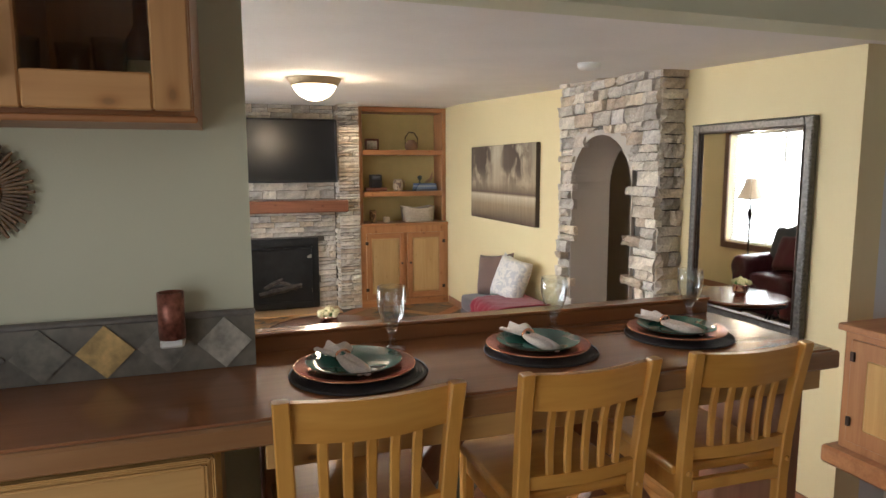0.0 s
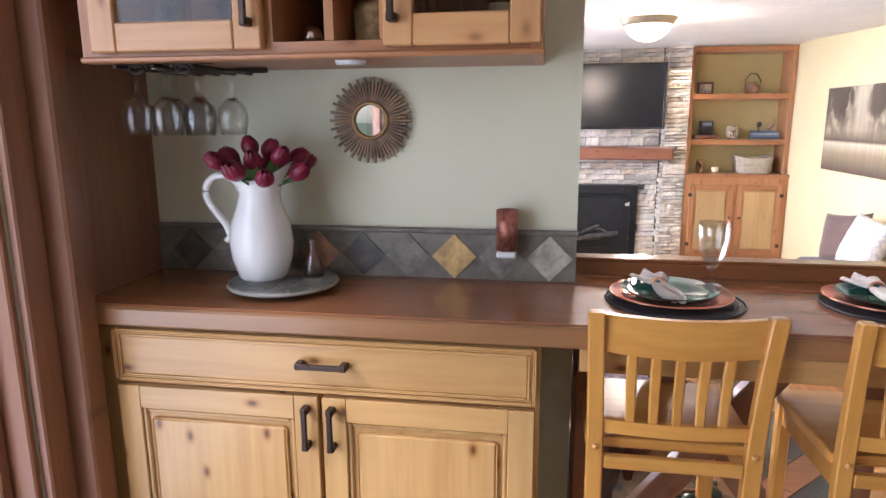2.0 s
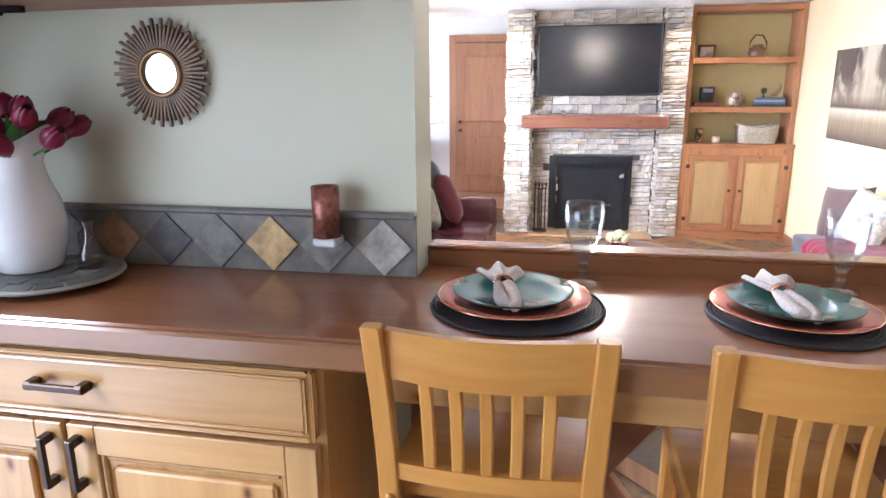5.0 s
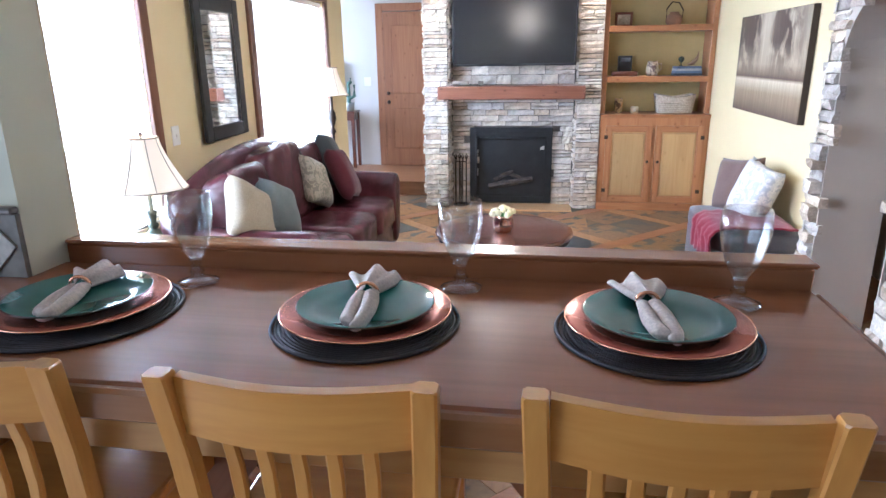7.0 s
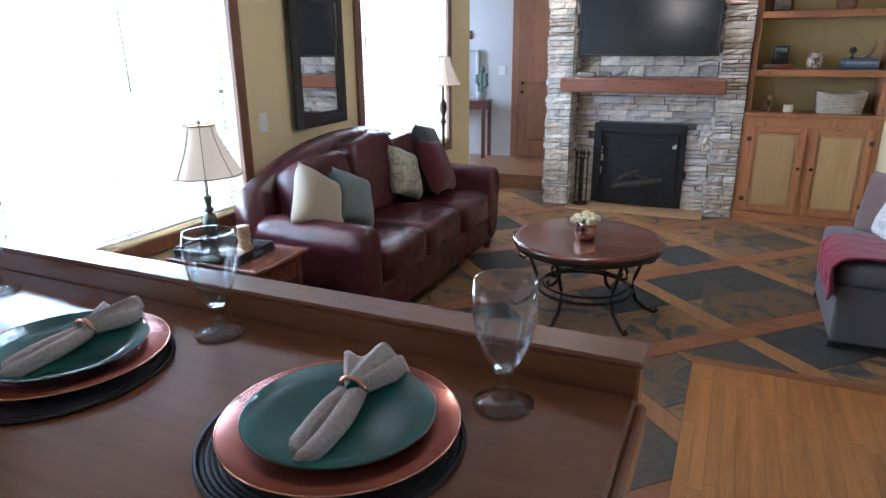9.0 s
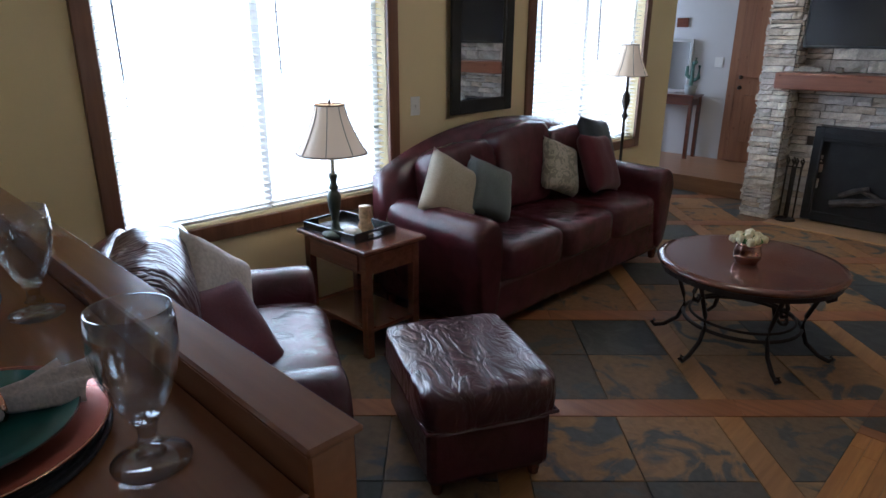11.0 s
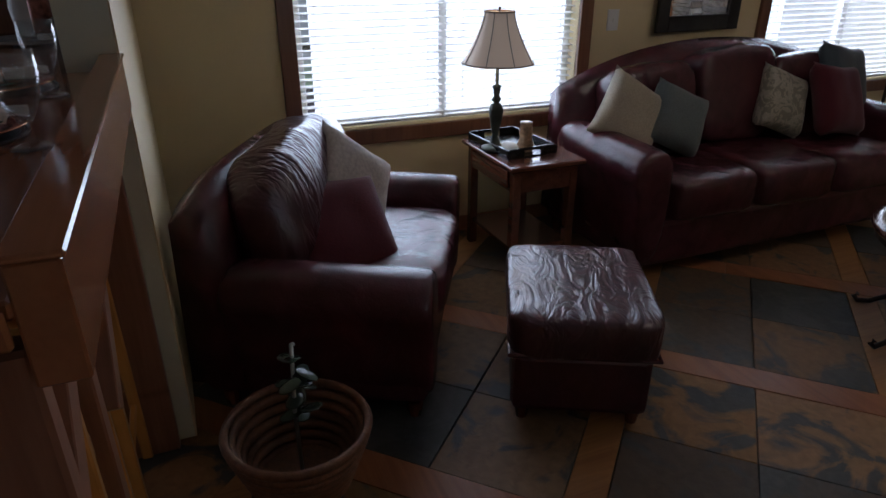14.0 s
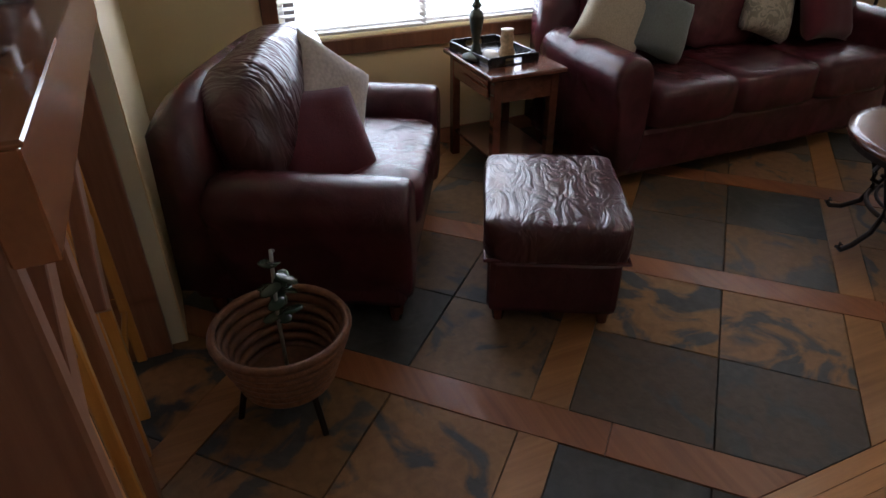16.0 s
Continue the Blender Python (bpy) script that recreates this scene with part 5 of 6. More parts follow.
# ---- end table with lamp ----
et = thing("end_table", "dark cherry end table with a drawer under the window", "table")
part("tabletop", box(-1.23, -0.625, 1.70, 2.13, 0.588, 0.615, 0.006), M_DARKWOOD, et)
part("apron", box(-1.195, -0.66, 1.735, 2.095, 0.47, 0.587), M_DARKWOOD, et)
part("drawer_front", box(-1.135, -0.715, 1.723, 1.734, 0.485, 0.572, 0.003), M_DARKWOOD, et)
part("lower_shelf", box(-1.185, -0.67, 1.745, 2.085, 0.14, 0.16), M_DARKWOOD, et)
for x in (-1.20, -0.70):
    for y in (1.73, 2.055):
        part("leg", box(x, x + 0.045, y, y + 0.045, 0, 0.587, 0.003), M_DARKWOOD, et)
tray = thing("serving_tray", "black rectangular tray with cut-out grips on the table", "tray", pose(-0.985, 1.885, 0.6155, 0, 0, 4))
part("bottom", box(-0.21, 0.21, -0.15, 0.15, 0, 0.008), M_TRAY, tray)
for s in (-1, 1):
    part("long_side", box(-0.21, 0.21, s * 0.145 - 0.006, s * 0.145 + 0.006, 0.009, 0.045, 0.002), M_TRAY, tray)
    part("short_side", box(s * 0.205 - 0.006, s * 0.205 + 0.006, -0.138, -0.05, 0.009, 0.05, 0.002), M_TRAY, tray)
    part("short_side", box(s * 0.205 - 0.006, s * 0.205 + 0.006, 0.05, 0.138, 0.009, 0.05, 0.002), M_TRAY, tray)
    part("grip", box(s * 0.205 - 0.006, s * 0.205 + 0.006, -0.05, 0.05, 0.035, 0.05, 0.002), M_TRAY, tray)
fig = thing("ceramic_figurine", "small cream and brown ceramic figurine on the tray", "figurine", pose(-0.86, 1.90, 0.624))
part("body", lathe([(0, 0), (0.04, 0), (0.045, 0.03), (0.03, 0.07), (0.036, 0.10), (0.03, 0.14), (0.034, 0.15), (0, 0.15)], 16), plain("mottled ceramic", (0.42, 0.30, 0.18), 0.4, vary=0.6, scale=40), fig, smooth=True)
fig2 = thing("ceramic_bird", "small white ceramic bird lying on the tray", "figurine", pose(-0.84, 1.80, 0.624))
part("body", puff((0.13, 0.07, 0.06), 0.9, (0, 0, 0.03), 0.004, 20, 16, 10), plain("pale ceramic", (0.55, 0.55, 0.5), 0.35, vary=0.2), fig2, smooth=True)


def shade_mesh(r0, r1, h, n=10):
    """A flared bell shade with soft panels."""
    bm = bmesh.new()
    rows = []
    for j in range(9):
        u = j / 8
        r = r0 + (r1 - r0) * u ** 1.4
        rows.append([bm.verts.new((r * (1 - 0.02 * abs(math.sin(n / 2 * a))) * math.cos(a), r * (1 - 0.02 * abs(math.sin(n / 2 * a))) * math.sin(a), h * (1 - u))) for a in [2 * math.pi * i / 40 for i in range(40)]])
    for p, q in zip(rows, rows[1:]):
        for i in range(40):
            bm.faces.new((p[i], q[i], q[(i + 1) % 40], p[(i + 1) % 40]))
    return bm


def shade_trim(shade, r0, r1, h, n=8):
    """Piping down the seams and round both rims of a bell shade."""
    for i in range(n):
        a = 2 * math.pi * i / n
        part("seam", tube([((r0 + (r1 - r0) * (j / 8) ** 1.4) * math.cos(a), (r0 + (r1 - r0) * (j / 8) ** 1.4) * math.sin(a), h * (1 - j / 8)) for j in range(9)], 0.0022, 5), M_TRIMCLOTH, shade)
    for r, z in ((r0, h), (r1, 0.0)):
        part("rim_piping", tube([(r * math.cos(a * math.pi / 20), r * math.sin(a * math.pi / 20), z) for a in range(40)], 0.004, 6, True), M_TRIMCLOTH, shade)


M_TRIMCLOTH = fabric("tan shade piping", (0.30, 0.22, 0.14))
tl = thing("table_lamp", "bronze turned table lamp with a lit cream bell shade", "lamp", pose(-0.945, 1.765, 0.624))
part("base", lathe([(0, 0), (0.07, 0), (0.072, 0.012), (0.05, 0.022), (0.03, 0.03), (0.022, 0.06), (0.016, 0.075), (0.022, 0.11), (0.034, 0.17), (0.038, 0.205), (0.028, 0.235), (0.014, 0.245), (0.024, 0.255), (0.024, 0.268), (0.014, 0.278), (0.02, 0.31), (0.024, 0.33), (0.01, 0.335), (0.008, 0.68), (0, 0.68)], 24), M_LAMPBASE, tl, smooth=True)
sh = part("shade", shade_mesh(0.075, 0.180, 0.24), M_SHADE, tl, smooth=True)
sh.location = (0, 0, 0.442)
shade_trim(sh, 0.075, 0.180, 0.24)
part("finial", lathe([(0.003, 0.68), (0.003, 0.69), (0.01, 0.695), (0.006, 0.705), (0, 0.707)], 10), M_BRONZE, tl, smooth=True)
lamp("table_lamp_glow", 'POINT', pose(-0.945, 1.765, 1.17), 5, (1, 0.8, 0.55), radius=0.05)
fl = thing("floor_lamp", "slim bronze floor lamp with a cream bell shade", "lamp", pose(-1.10, 4.98, 0))
part("pole", lathe([(0, 0), (0.13, 0), (0.13, 0.015), (0.03, 0.03), (0.014, 0.06), (0.012, 0.95), (0.03, 0.98), (0.012, 1.02), (0.036, 1.10), (0.03, 1.16), (0.012, 1.19), (0.01, 1.34), (0, 1.34)], 20), M_IRON, fl, smooth=True)
sh = part("shade", shade_mesh(0.070, 0.165, 0.25), M_SHADE, fl, smooth=True)
sh.location = (0, 0, 1.32)
shade_trim(sh, 0.070, 0.165, 0.25)
part("finial", lathe([(0.003, 1.34), (0.003, 1.585), (0.009, 1.59), (0, 1.60)], 10), M_BRONZE, fl, smooth=True)

# ---- coffee table ----
ct = thing("coffee_table", "round dark wood coffee table with scrolled iron legs", "table", pose(0.65, 3.32, 0))
part("tabletop", lathe([(0, 0.465), (0.44, 0.465), (0.468, 0.472), (0.475, 0.485), (0.468, 0.498), (0.43, 0.502), (0, 0.502)], 64), M_DARKWOOD, ct, smooth=True)
part("iron_rim", lathe([(0.40, 0.440), (0.455, 0.440), (0.455, 0.464), (0.40, 0.464), (0.40, 0.440)], 48), M_IRON, ct)
part("ring", tube([(0.30 * math.cos(a * math.pi / 18), 0.30 * math.sin(a * math.pi / 18), 0.16) for a in range(36)], 0.011, 8, True), M_IRON, ct, smooth=True)
part("ring", tube([(0.27 * math.cos(a * math.pi / 18), 0.27 * math.sin(a * math.pi / 18), 0.19) for a in range(36)], 0.008, 8, True), M_IRON, ct, smooth=True)
lp = [(0.40, 0, 0.44), (0.43, 0, 0.40), (0.425, 0, 0.36), (0.39, 0, 0.34), (0.37, 0, 0.36), (0.385, 0, 0.375)]
lq = [(0.385, 0, 0.44), (0.345, 0, 0.33), (0.31, 0, 0.24), (0.30, 0, 0.17), (0.33, 0, 0.09), (0.40, 0, 0.03), (0.45, 0, 0.012), (0.47, 0, 0.03), (0.455, 0, 0.045)]
scroll = leg = None
for k in range(6):
    if leg is None:
        leg = part("leg", tube(lq, 0.012, 8), M_IRON, ct, smooth=True)
        scroll = part("scroll", tube(lp, 0.010, 8), M_IRON, ct, smooth=True)
        objs = (leg, scroll)
    else:
        objs = (new("leg", leg.data), new("scroll", scroll.data))
    for o in objs:
        o.parent = ct
        o.matrix_local = Matrix.Rotation(radians(60 * k + 15), 4, 'Z')
vase = thing("flower_vase", "small mercury glass vase with cream flowers on the table", "vase", pose(0.65, 3.26, 0.502))
part("bowl", lathe([(0, 0), (0.05, 0), (0.068, 0.03), (0.07, 0.06), (0.058, 0.10), (0.064, 0.115), (0.058, 0.115), (0.05, 0.10), (0.06, 0.06), (0, 0.02)], 28), plain("copper mercury glass", (0.6, 0.38, 0.30), 0.08, 1.0, vary=0.2), vase, smooth=True)
M_ROSE = plain("cream petals", (0.72, 0.66, 0.42), 0.6, vary=0.2, scale=60)
rose = None
for i in range(13):
    a, rr = i * 2.4, 0.085 * math.sqrt(i / 13)
    if rose is None:
        bm = bmesh.new()
        for k in range(9):
            join(bm, puff((0.036, 0.012, 0.034), 0.8, (0.012 * math.cos(k * 2.4) * (k / 9 + 0.3), 0.012 * math.sin(k * 2.4) * (k / 9 + 0.3), 0.006 - 0.001 * k), 0, 1, 8, 6, Matrix.Rotation(k * 2.4 + 1.57, 3, 'Z')))
        rose = part("flower_head", bm, M_ROSE, vase, smooth=True)
        o = rose
    else:
        o = new("flower_head", rose.data)
        o.parent = vase
    o.matrix_local = Matrix.Translation((rr * math.cos(a), rr * math.sin(a), 0.165 - rr * 0.45)) @ Matrix.Rotation(i, 4, 'Z') @ Matrix.Rotation(rr * 6, 4, 'Y')
part("foliage", puff((0.13, 0.13, 0.06), 0.9, (0, 0, 0.125), 0.01, 30, 16, 8), M_GREEN, vase)

# ---- bench ----
bench = thing("bench", "grey upholstered bench against the yellow wall", "bench")
part("base", box(2.05, 2.61, 3.31, 4.20, 0.04, 0.38, 0.02, segs=2), M_GREYFAB, bench)
part("cushion", puff((0.585, 0.92, 0.14), 0.25, (2.325, 3.755, 0.445), 0.005, 6, 40, 14), M_GREYFAB, bench, smooth=True)
for x in (2.07, 2.57):
    for y in (3.35, 4.16):
        part("foot", box(x - 0.02, x + 0.02, y - 0.02, y + 0.02, 0, 0.04), M_BLACK, bench)
pillow("white patterned throw pillow on the grey bench", 0.43, pose(2.40, 3.80, 0.695, -18, 8, -78), F_WHITE)
pillow("brown throw pillow behind the white one", 0.42, pose(2.35, 4.04, 0.70, -15, -8, -62), F_BROWN)
bm = bmesh.new()
rows = []
for i in range(25):
    y = 3.285 + 0.52 * i / 24
    row = []
    for j in range(17):
        u = j / 16
        s = 0.75 * u
        x, z = (2.55 - s, 0.527) if s < 0.52 else (2.03 - 0.01, 0.527 - (s - 0.52))
        if 0.46 < s < 0.58:
            k = (s - 0.46) / 0.12
            x, z = 2.09 - 0.075 * math.sin(k * math.pi / 2), 0.527 - 0.06 * (1 - math.cos(k * math.pi / 2))
        w = 0.016 * noise.noise(Vector((y * 9, u * 7, 3))) + 0.010 * math.sin(y * 60 + u * 3) * u
        row.append(bm.verts.new((x - 0.008 + (w if s > 0.5 else 0), y + 0.03 * math.sin(5 * u), z + 0.012 + (abs(w) if s <= 0.5 else 0.3 * w))))
    rows.append(row)
for p, q in zip(rows, rows[1:]):
    for j in range(16):
        bm.faces.new((p[j], p[j + 1], q[j + 1], q[j]))
th = tagged(part("throw_blanket", bm, M_THROW, smooth=True), "crimson throw blanket draped over the bench edge", "blanket")
so = th.modifiers.new("thick", 'SOLIDIFY')
so.thickness = 0.012

# ---- wall pieces ----
pa = thing("painting", "canvas painting of blurred brown trees by water", "painting")
mp, nt, b = base("painted canvas", 0.7)
co = nt.nodes.new("ShaderNodeTexCoord").outputs["Object"]
sx = nt.nodes.new("ShaderNodeSeparateXYZ")
nt.links.new(co, sx.inputs[0])
zz = nt.nodes.new("ShaderNodeMapRange")
zz.inputs[1].default_value, zz.inputs[2].default_value = 1.18, 1.95
nt.links.new(sx.outputs["Z"], zz.inputs[0])
band = ramp(nt, zz.outputs[0], [(0.0, (0.10, 0.06, 0.035)), (0.22, (0.30, 0.22, 0.13)), (0.34, (0.55, 0.46, 0.32)), (0.37, (0.12, 0.07, 0.04)), (0.5, (0.42, 0.33, 0.22)), (1.0, (0.50, 0.42, 0.30))])
yy = nt.nodes.new("ShaderNodeMapRange")
yy.inputs[1].default_value, yy.inputs[2].default_value = 3.67, 5.25
nt.links.new(sx.outputs["Y"], yy.inputs[0])
tr = ramp(nt, yy.outputs[0], [(0.0, (0.35, 0.3, 0.25)), (0.2, (1, 1, 1)), (0.44, (0.9, 0.9, 0.9)), (0.52, (0, 0, 0)), (0.58, (0, 0, 0)), (0.68, (1, 1, 1)), (0.95, (0.9, 0.9, 0.9))])
tree = mix(nt, 1.0, tr, ramp(nt, noise_node(nt, 5, 5, (1, 1, 0.8), 0.6), [(0.36, (0, 0, 0)), (0.52, (1, 1, 1))]), 'MULTIPLY')
tree = mix(nt, 1.0, tree, ramp(nt, zz.outputs[0], [(0.36, (0.0, 0.0, 0.0)), (0.45, (0.5, 0.5, 0.5)), (0.7, (1, 1, 1))]), 'MULTIPLY')
c = mix(nt, tree, band, (0.075, 0.045, 0.028))
st = ramp(nt, noise_node(nt, 4, 4, (1, 14, 0.7), 0.3), [(0.45, (0.35, 0.3, 0.25)), (0.6, (1, 1, 1))])
c = mix(nt, 0.22, c, st, 'MULTIPLY')
nt.links.new(c, b.inputs["Base Color"])
part("canvas", box(2.572, 2.576, 3.672, 5.248, 1.182, 1.943), mp, pa)
part("stretcher", box(2.5765, 2.617, 3.67, 5.25, 1.18, 1.945), plain("dark canvas edge", (0.05, 0.035, 0.025), 0.8), pa)

fm = thing("wall_mirror", "large wall mirror in a beaded pewter frame", "mirror")
M_PEWTER = plain("beaded pewter", (0.11, 0.10, 0.09), 0.35, 0.6, vary=0.4, scale=60)
part("mirror_glass", box(2.595, 2.600, 0.885, 1.60, 0.92, 1.905), M_MIRROR, fm)
part("frame", frame_ring(2.580, 2.617, 0.835, 1.655, 0.865, 1.96, 0.052), M_PEWTER, fm)
part("inner_frame", frame_ring(2.574, 2.594, 0.878, 1.612, 0.91, 1.917, 0.012), M_BRONZE, fm)
bead = None
for i in range(192):
    u = i / 192 * 3.83
    if u < 0.82:
        y, z = 0.835 + u, 0.871
    elif u < 1.915:
        y, z = 1.649, 0.865 + u - 0.82
    elif u < 2.735:
        y, z = 1.655 - (u - 1.915), 1.954
    else:
        y, z = 0.841, 1.96 - (u - 2.735)
    if bead is None:
        bead = part("bead", puff((0.010, 0.014, 0.014), 1.0, (0, 0, 0), 0, 1, 8, 6), M_PEWTER, fm, smooth=True)
        o = bead
    else:
        o = new("bead", bead.data)
        o.parent = fm
    o.location = (2.5795, y, z)
wm = thing("wall_mirror", "tall mirror in a wide black frame between the windows", "mirror", pose(XL + 0.024, 3.37, 1.59, 0, 0, 3.0))
part("mirror_glass", box(-0.006, 0.0, -0.25, 0.25, -0.383, 0.383), M_MIRROR, wm)
part("frame", frame_ring(-0.008, 0.018, -0.342, 0.342, -0.473, 0.473, 0.092), M_BLACK, wm)
part("inner_bead", frame_ring(0.0, 0.012, -0.256, 0.256, -0.389, 0.389, 0.010), M_PEWTER, wm)
for y in (-0.2, 0.2):
    part("spacer", box(-0.022, -0.009, y - 0.02, y + 0.02, 0.3, 0.34), M_BLACK, wm)
for y, z, nm in ((3.14, 1.22, "light_switch"),):
    sw = thing(nm, "white light switch plate beside the stone arch", "switch")
    part("plate", box(XR - 0.008, XR - 0.001, y - 0.05, y + 0.05, z - 0.06, z + 0.06, 0.002), M_VINYL, sw)
    for d in (-0.022, 0.022):
        part("rocker", box(XR - 0.012, XR - 0.0085, y + d - 0.015, y + d + 0.015, z - 0.03, z + 0.03, 0.001), M_VINYL, sw)
sw = thing("light_switch", "white light switch plate between window and mirror", "switch")
part("plate", box(XL + 0.001, XL + 0.008, 2.70, 2.78, 1.14, 1.26, 0.002), M_VINYL, sw)
part("toggle", box(XL + 0.0085, XL + 0.016, 2.735, 2.745, 1.19, 1.21), M_VINYL, sw)
sd = thing("smoke_detector", "round white smoke detector on the ceiling", "smoke detector", pose(1.897, 1.705, ceiling_z(1.705) + 0.002))
part("body", lathe([(0, -0.035), (0.055, -0.035), (0.065, -0.02), (0.065, 0), (0, 0)], 24), M_VINYL, sd, smooth=True)

# ---- fireplace details ----
part("glass_front", frame_ring(0.125, 0.925, YF - 0.05, YF - 0.041, 0.095, 0.775, 0.022, axis='y'), M_BLACK, fire)
part("louvre", box(0.10, 0.95, YF - 0.046, YF - 0.041, 0.79, 0.83, 0.002), M_BLACK, fire)
M_LOG = plain("charred fire log", (0.05, 0.038, 0.03), 0.9, vary=0.5, scale=20)
for x0, x1, z0, z1, r in ((0.28, 0.62, 0.20, 0.26, 0.035), (0.42, 0.78, 0.22, 0.30, 0.03), (0.34, 0.56, 0.28, 0.38, 0.024), (0.5, 0.72, 0.36, 0.25, 0.022)):
    part("log", tube([(x0, YF - 0.012, z0), ((x0 + x1) / 2, YF - 0.016, (z0 + z1) / 2 + 0.012), (x1, YF - 0.012, z1)], [r, r * 1.1, r * 0.9], 8), M_LOG, fire)
tools = thing("fireplace_tools", "black iron fireplace tool set on the hearth", "tool set", pose(-0.03, 6.22, 0.012))
part("base", lathe([(0, 0), (0.09, 0), (0.08, 0.015), (0, 0.02)], 20), M_IRON, tools)
for dx, dy in ((-0.06, 0), (-0.02, 0.03), (0.02, -0.02), (0.06, 0.01)):
    part("tool", tube([(dx, dy, 0.03), (dx, dy, 0.50), (dx + 0.012, dy, 0.56), (dx, dy, 0.585), (dx - 0.012, dy, 0.56), (dx, dy, 0.53)], 0.008, 6), M_IRON, tools)
part("stand", tube([(0, 0.0, 0.015), (0, 0.0, 0.5), (-0.07, 0, 0.5), (0.07, 0, 0.5)], 0.007, 6), M_IRON, tools)
for x, w, nm in ((-0.02, 0.19, "carved_word_sign"), (0.20, 0.06, "dark_ornament")):
    o = thing(nm, "small dark ornament standing on the mantel", "ornament", pose(x, 6.15, 1.35))
    part("body", puff((w, 0.04, 0.05), 0.4, (0, 0, 0.025), 0.003, 25, 20, 10), plain(nm, (0.2, 0.17, 0.13), 0.6, vary=0.5, scale=30), o, smooth=True)

# ---- hutch details ----
panel = [(1.555, 2.035), (2.075, 2.555)]
M_HPANEL = wood("pale hutch panel", (0.52, 0.34, 0.15), (0.42, 0.25, 0.10), 2, 0.4, 0.2)
for k, (x0, x1) in enumerate(panel):
    d = panel_door(x0, x1, HY + 0.029, 0.10, 0.92, M_ALDER, M_ALDER_X, hutch, inner=M_HPANEL)
    kx = x1 - 0.035 if k == 0 else x0 + 0.035
    part("knob", puff((0.03, 0.03, 0.03), 1.0, (kx, HY - 0.008, 0.54), 0, 1, 12, 8), M_BRONZE, d, smooth=True)
    hx = x0 + 0.004 if k == 0 else x1 - 0.004
    for z in (0.22, 0.80):
        part("hinge", box(hx - 0.02, hx + 0.02, HY + 0.002, HY + 0.006, z - 0.02, z + 0.02, 0.001), M_BRONZE, d)
part("toe_board", box(HX0, HX1, HY + 0.012, HY + 0.029, 0.0, 0.085, 0.003), M_ALDER_X, hutch)


def small(name, label, category, x, y, z, bm, mat, extra=(), part_name="body"):
    t = thing(name, label, category, pose(x, y, z))
    part(part_name, bm, mat, t, smooth=True)
    for nm, b2, m2 in extra:
        part(nm, b2, m2, t, smooth=True)
    return t


S1, S2, S0 = 1.9305, 1.4305, 1.0405
YS = 6.40
small("framed_photo", "small brown framed photo on the top shelf", "picture frame", 1.69, YS, S1, box(-0.09, 0.09, -0.012, 0.012, 0, 0.15, 0.004), M_DARKWOOD, [("print", box(-0.065, 0.065, -0.0145, -0.0125, 0.025, 0.125), plain("photo print", (0.35, 0.3, 0.22), 0.4, vary=0.5, scale=30))], "frame")
small("wicker_jug", "round brown wicker jug with tall handle", "jug", 2.20, YS, S1, lathe([(0, 0), (0.06, 0), (0.085, 0.05), (0.075, 0.10), (0.045, 0.13), (0.05, 0.14), (0, 0.13)], 20), plain("wicker", (0.24, 0.13, 0.07), 0.8, vary=0.4, grain=120, relief=0.6), [("handle", tube([(-0.075, 0, 0.08), (-0.08, 0, 0.17), (-0.03, 0, 0.24), (0.04, 0, 0.23), (0.085, 0, 0.16), (0.078, 0, 0.08)], 0.007, 8), M_IRON)])
small("radio", "black box radio on the middle shelf", "radio", 1.73, YS, S2, box(-0.07, 0.07, -0.06, 0.06, 0.05, 0.21, 0.006), M_BLACK, [("base_box", box(-0.13, 0.13, -0.08, 0.08, 0, 0.049, 0.004), M_DARKWOOD), ("dial", box(-0.05, 0.05, -0.064, -0.0605, 0.15, 0.19), plain("dial glass", (0.18, 0.2, 0.24), 0.2))])
small("painted_mug", "cream stoneware mug with dark painted blossoms", "mug", 2.02, YS, S2, lathe([(0, 0), (0.05, 0), (0.066, 0.05), (0.06, 0.11), (0.05, 0.145), (0.055, 0.15), (0.048, 0.15), (0.055, 0.10), (0, 0.01)], 22), fabric("painted glaze", (0.52, 0.44, 0.32), 40, (0.10, 0.06, 0.05), 0.3), [("handle", tube([(0.055, 0, 0.125), (0.09, 0, 0.12), (0.095, 0, 0.07), (0.06, 0, 0.045)], 0.009, 8), plain("mug handle glaze", (0.45, 0.36, 0.25), 0.3))])
for k, (cc, w) in enumerate((((0.05, 0.055, 0.07), 0.145), ((0.10, 0.15, 0.24), 0.135), ((0.30, 0.33, 0.36), 0.13), ((0.08, 0.12, 0.2), 0.125))):
    bk = thing("book", "hardback book lying in a stack on the shelf", "book", pose(2.37, YS - 0.02, S2 + 0.024 * k + 0.0005, 0, 0, 3 * k), "stack of books")
    part("cover", box(-w, w, -0.085, 0.085, 0, 0.023, 0.002), plain("book cloth %d" % k, cc, 0.6), bk)
    part("pages", box(-w + 0.006, w - 0.006, 0.0, 0.086, 0.004, 0.019), plain("paper %d" % k, (0.6, 0.55, 0.45), 0.8), bk)
small("dark_sphere", "dark topiary ball on a stem upon the books", "ornament", 2.31, YS, S2 + 0.097, lathe([(0, 0), (0.02, 0), (0.006, 0.012), (0.005, 0.035), (0.02, 0.045), (0.032, 0.068), (0.022, 0.092), (0, 0.10)], 16), plain("dark moss", (0.03, 0.04, 0.025), 0.9, vary=0.5, scale=50))
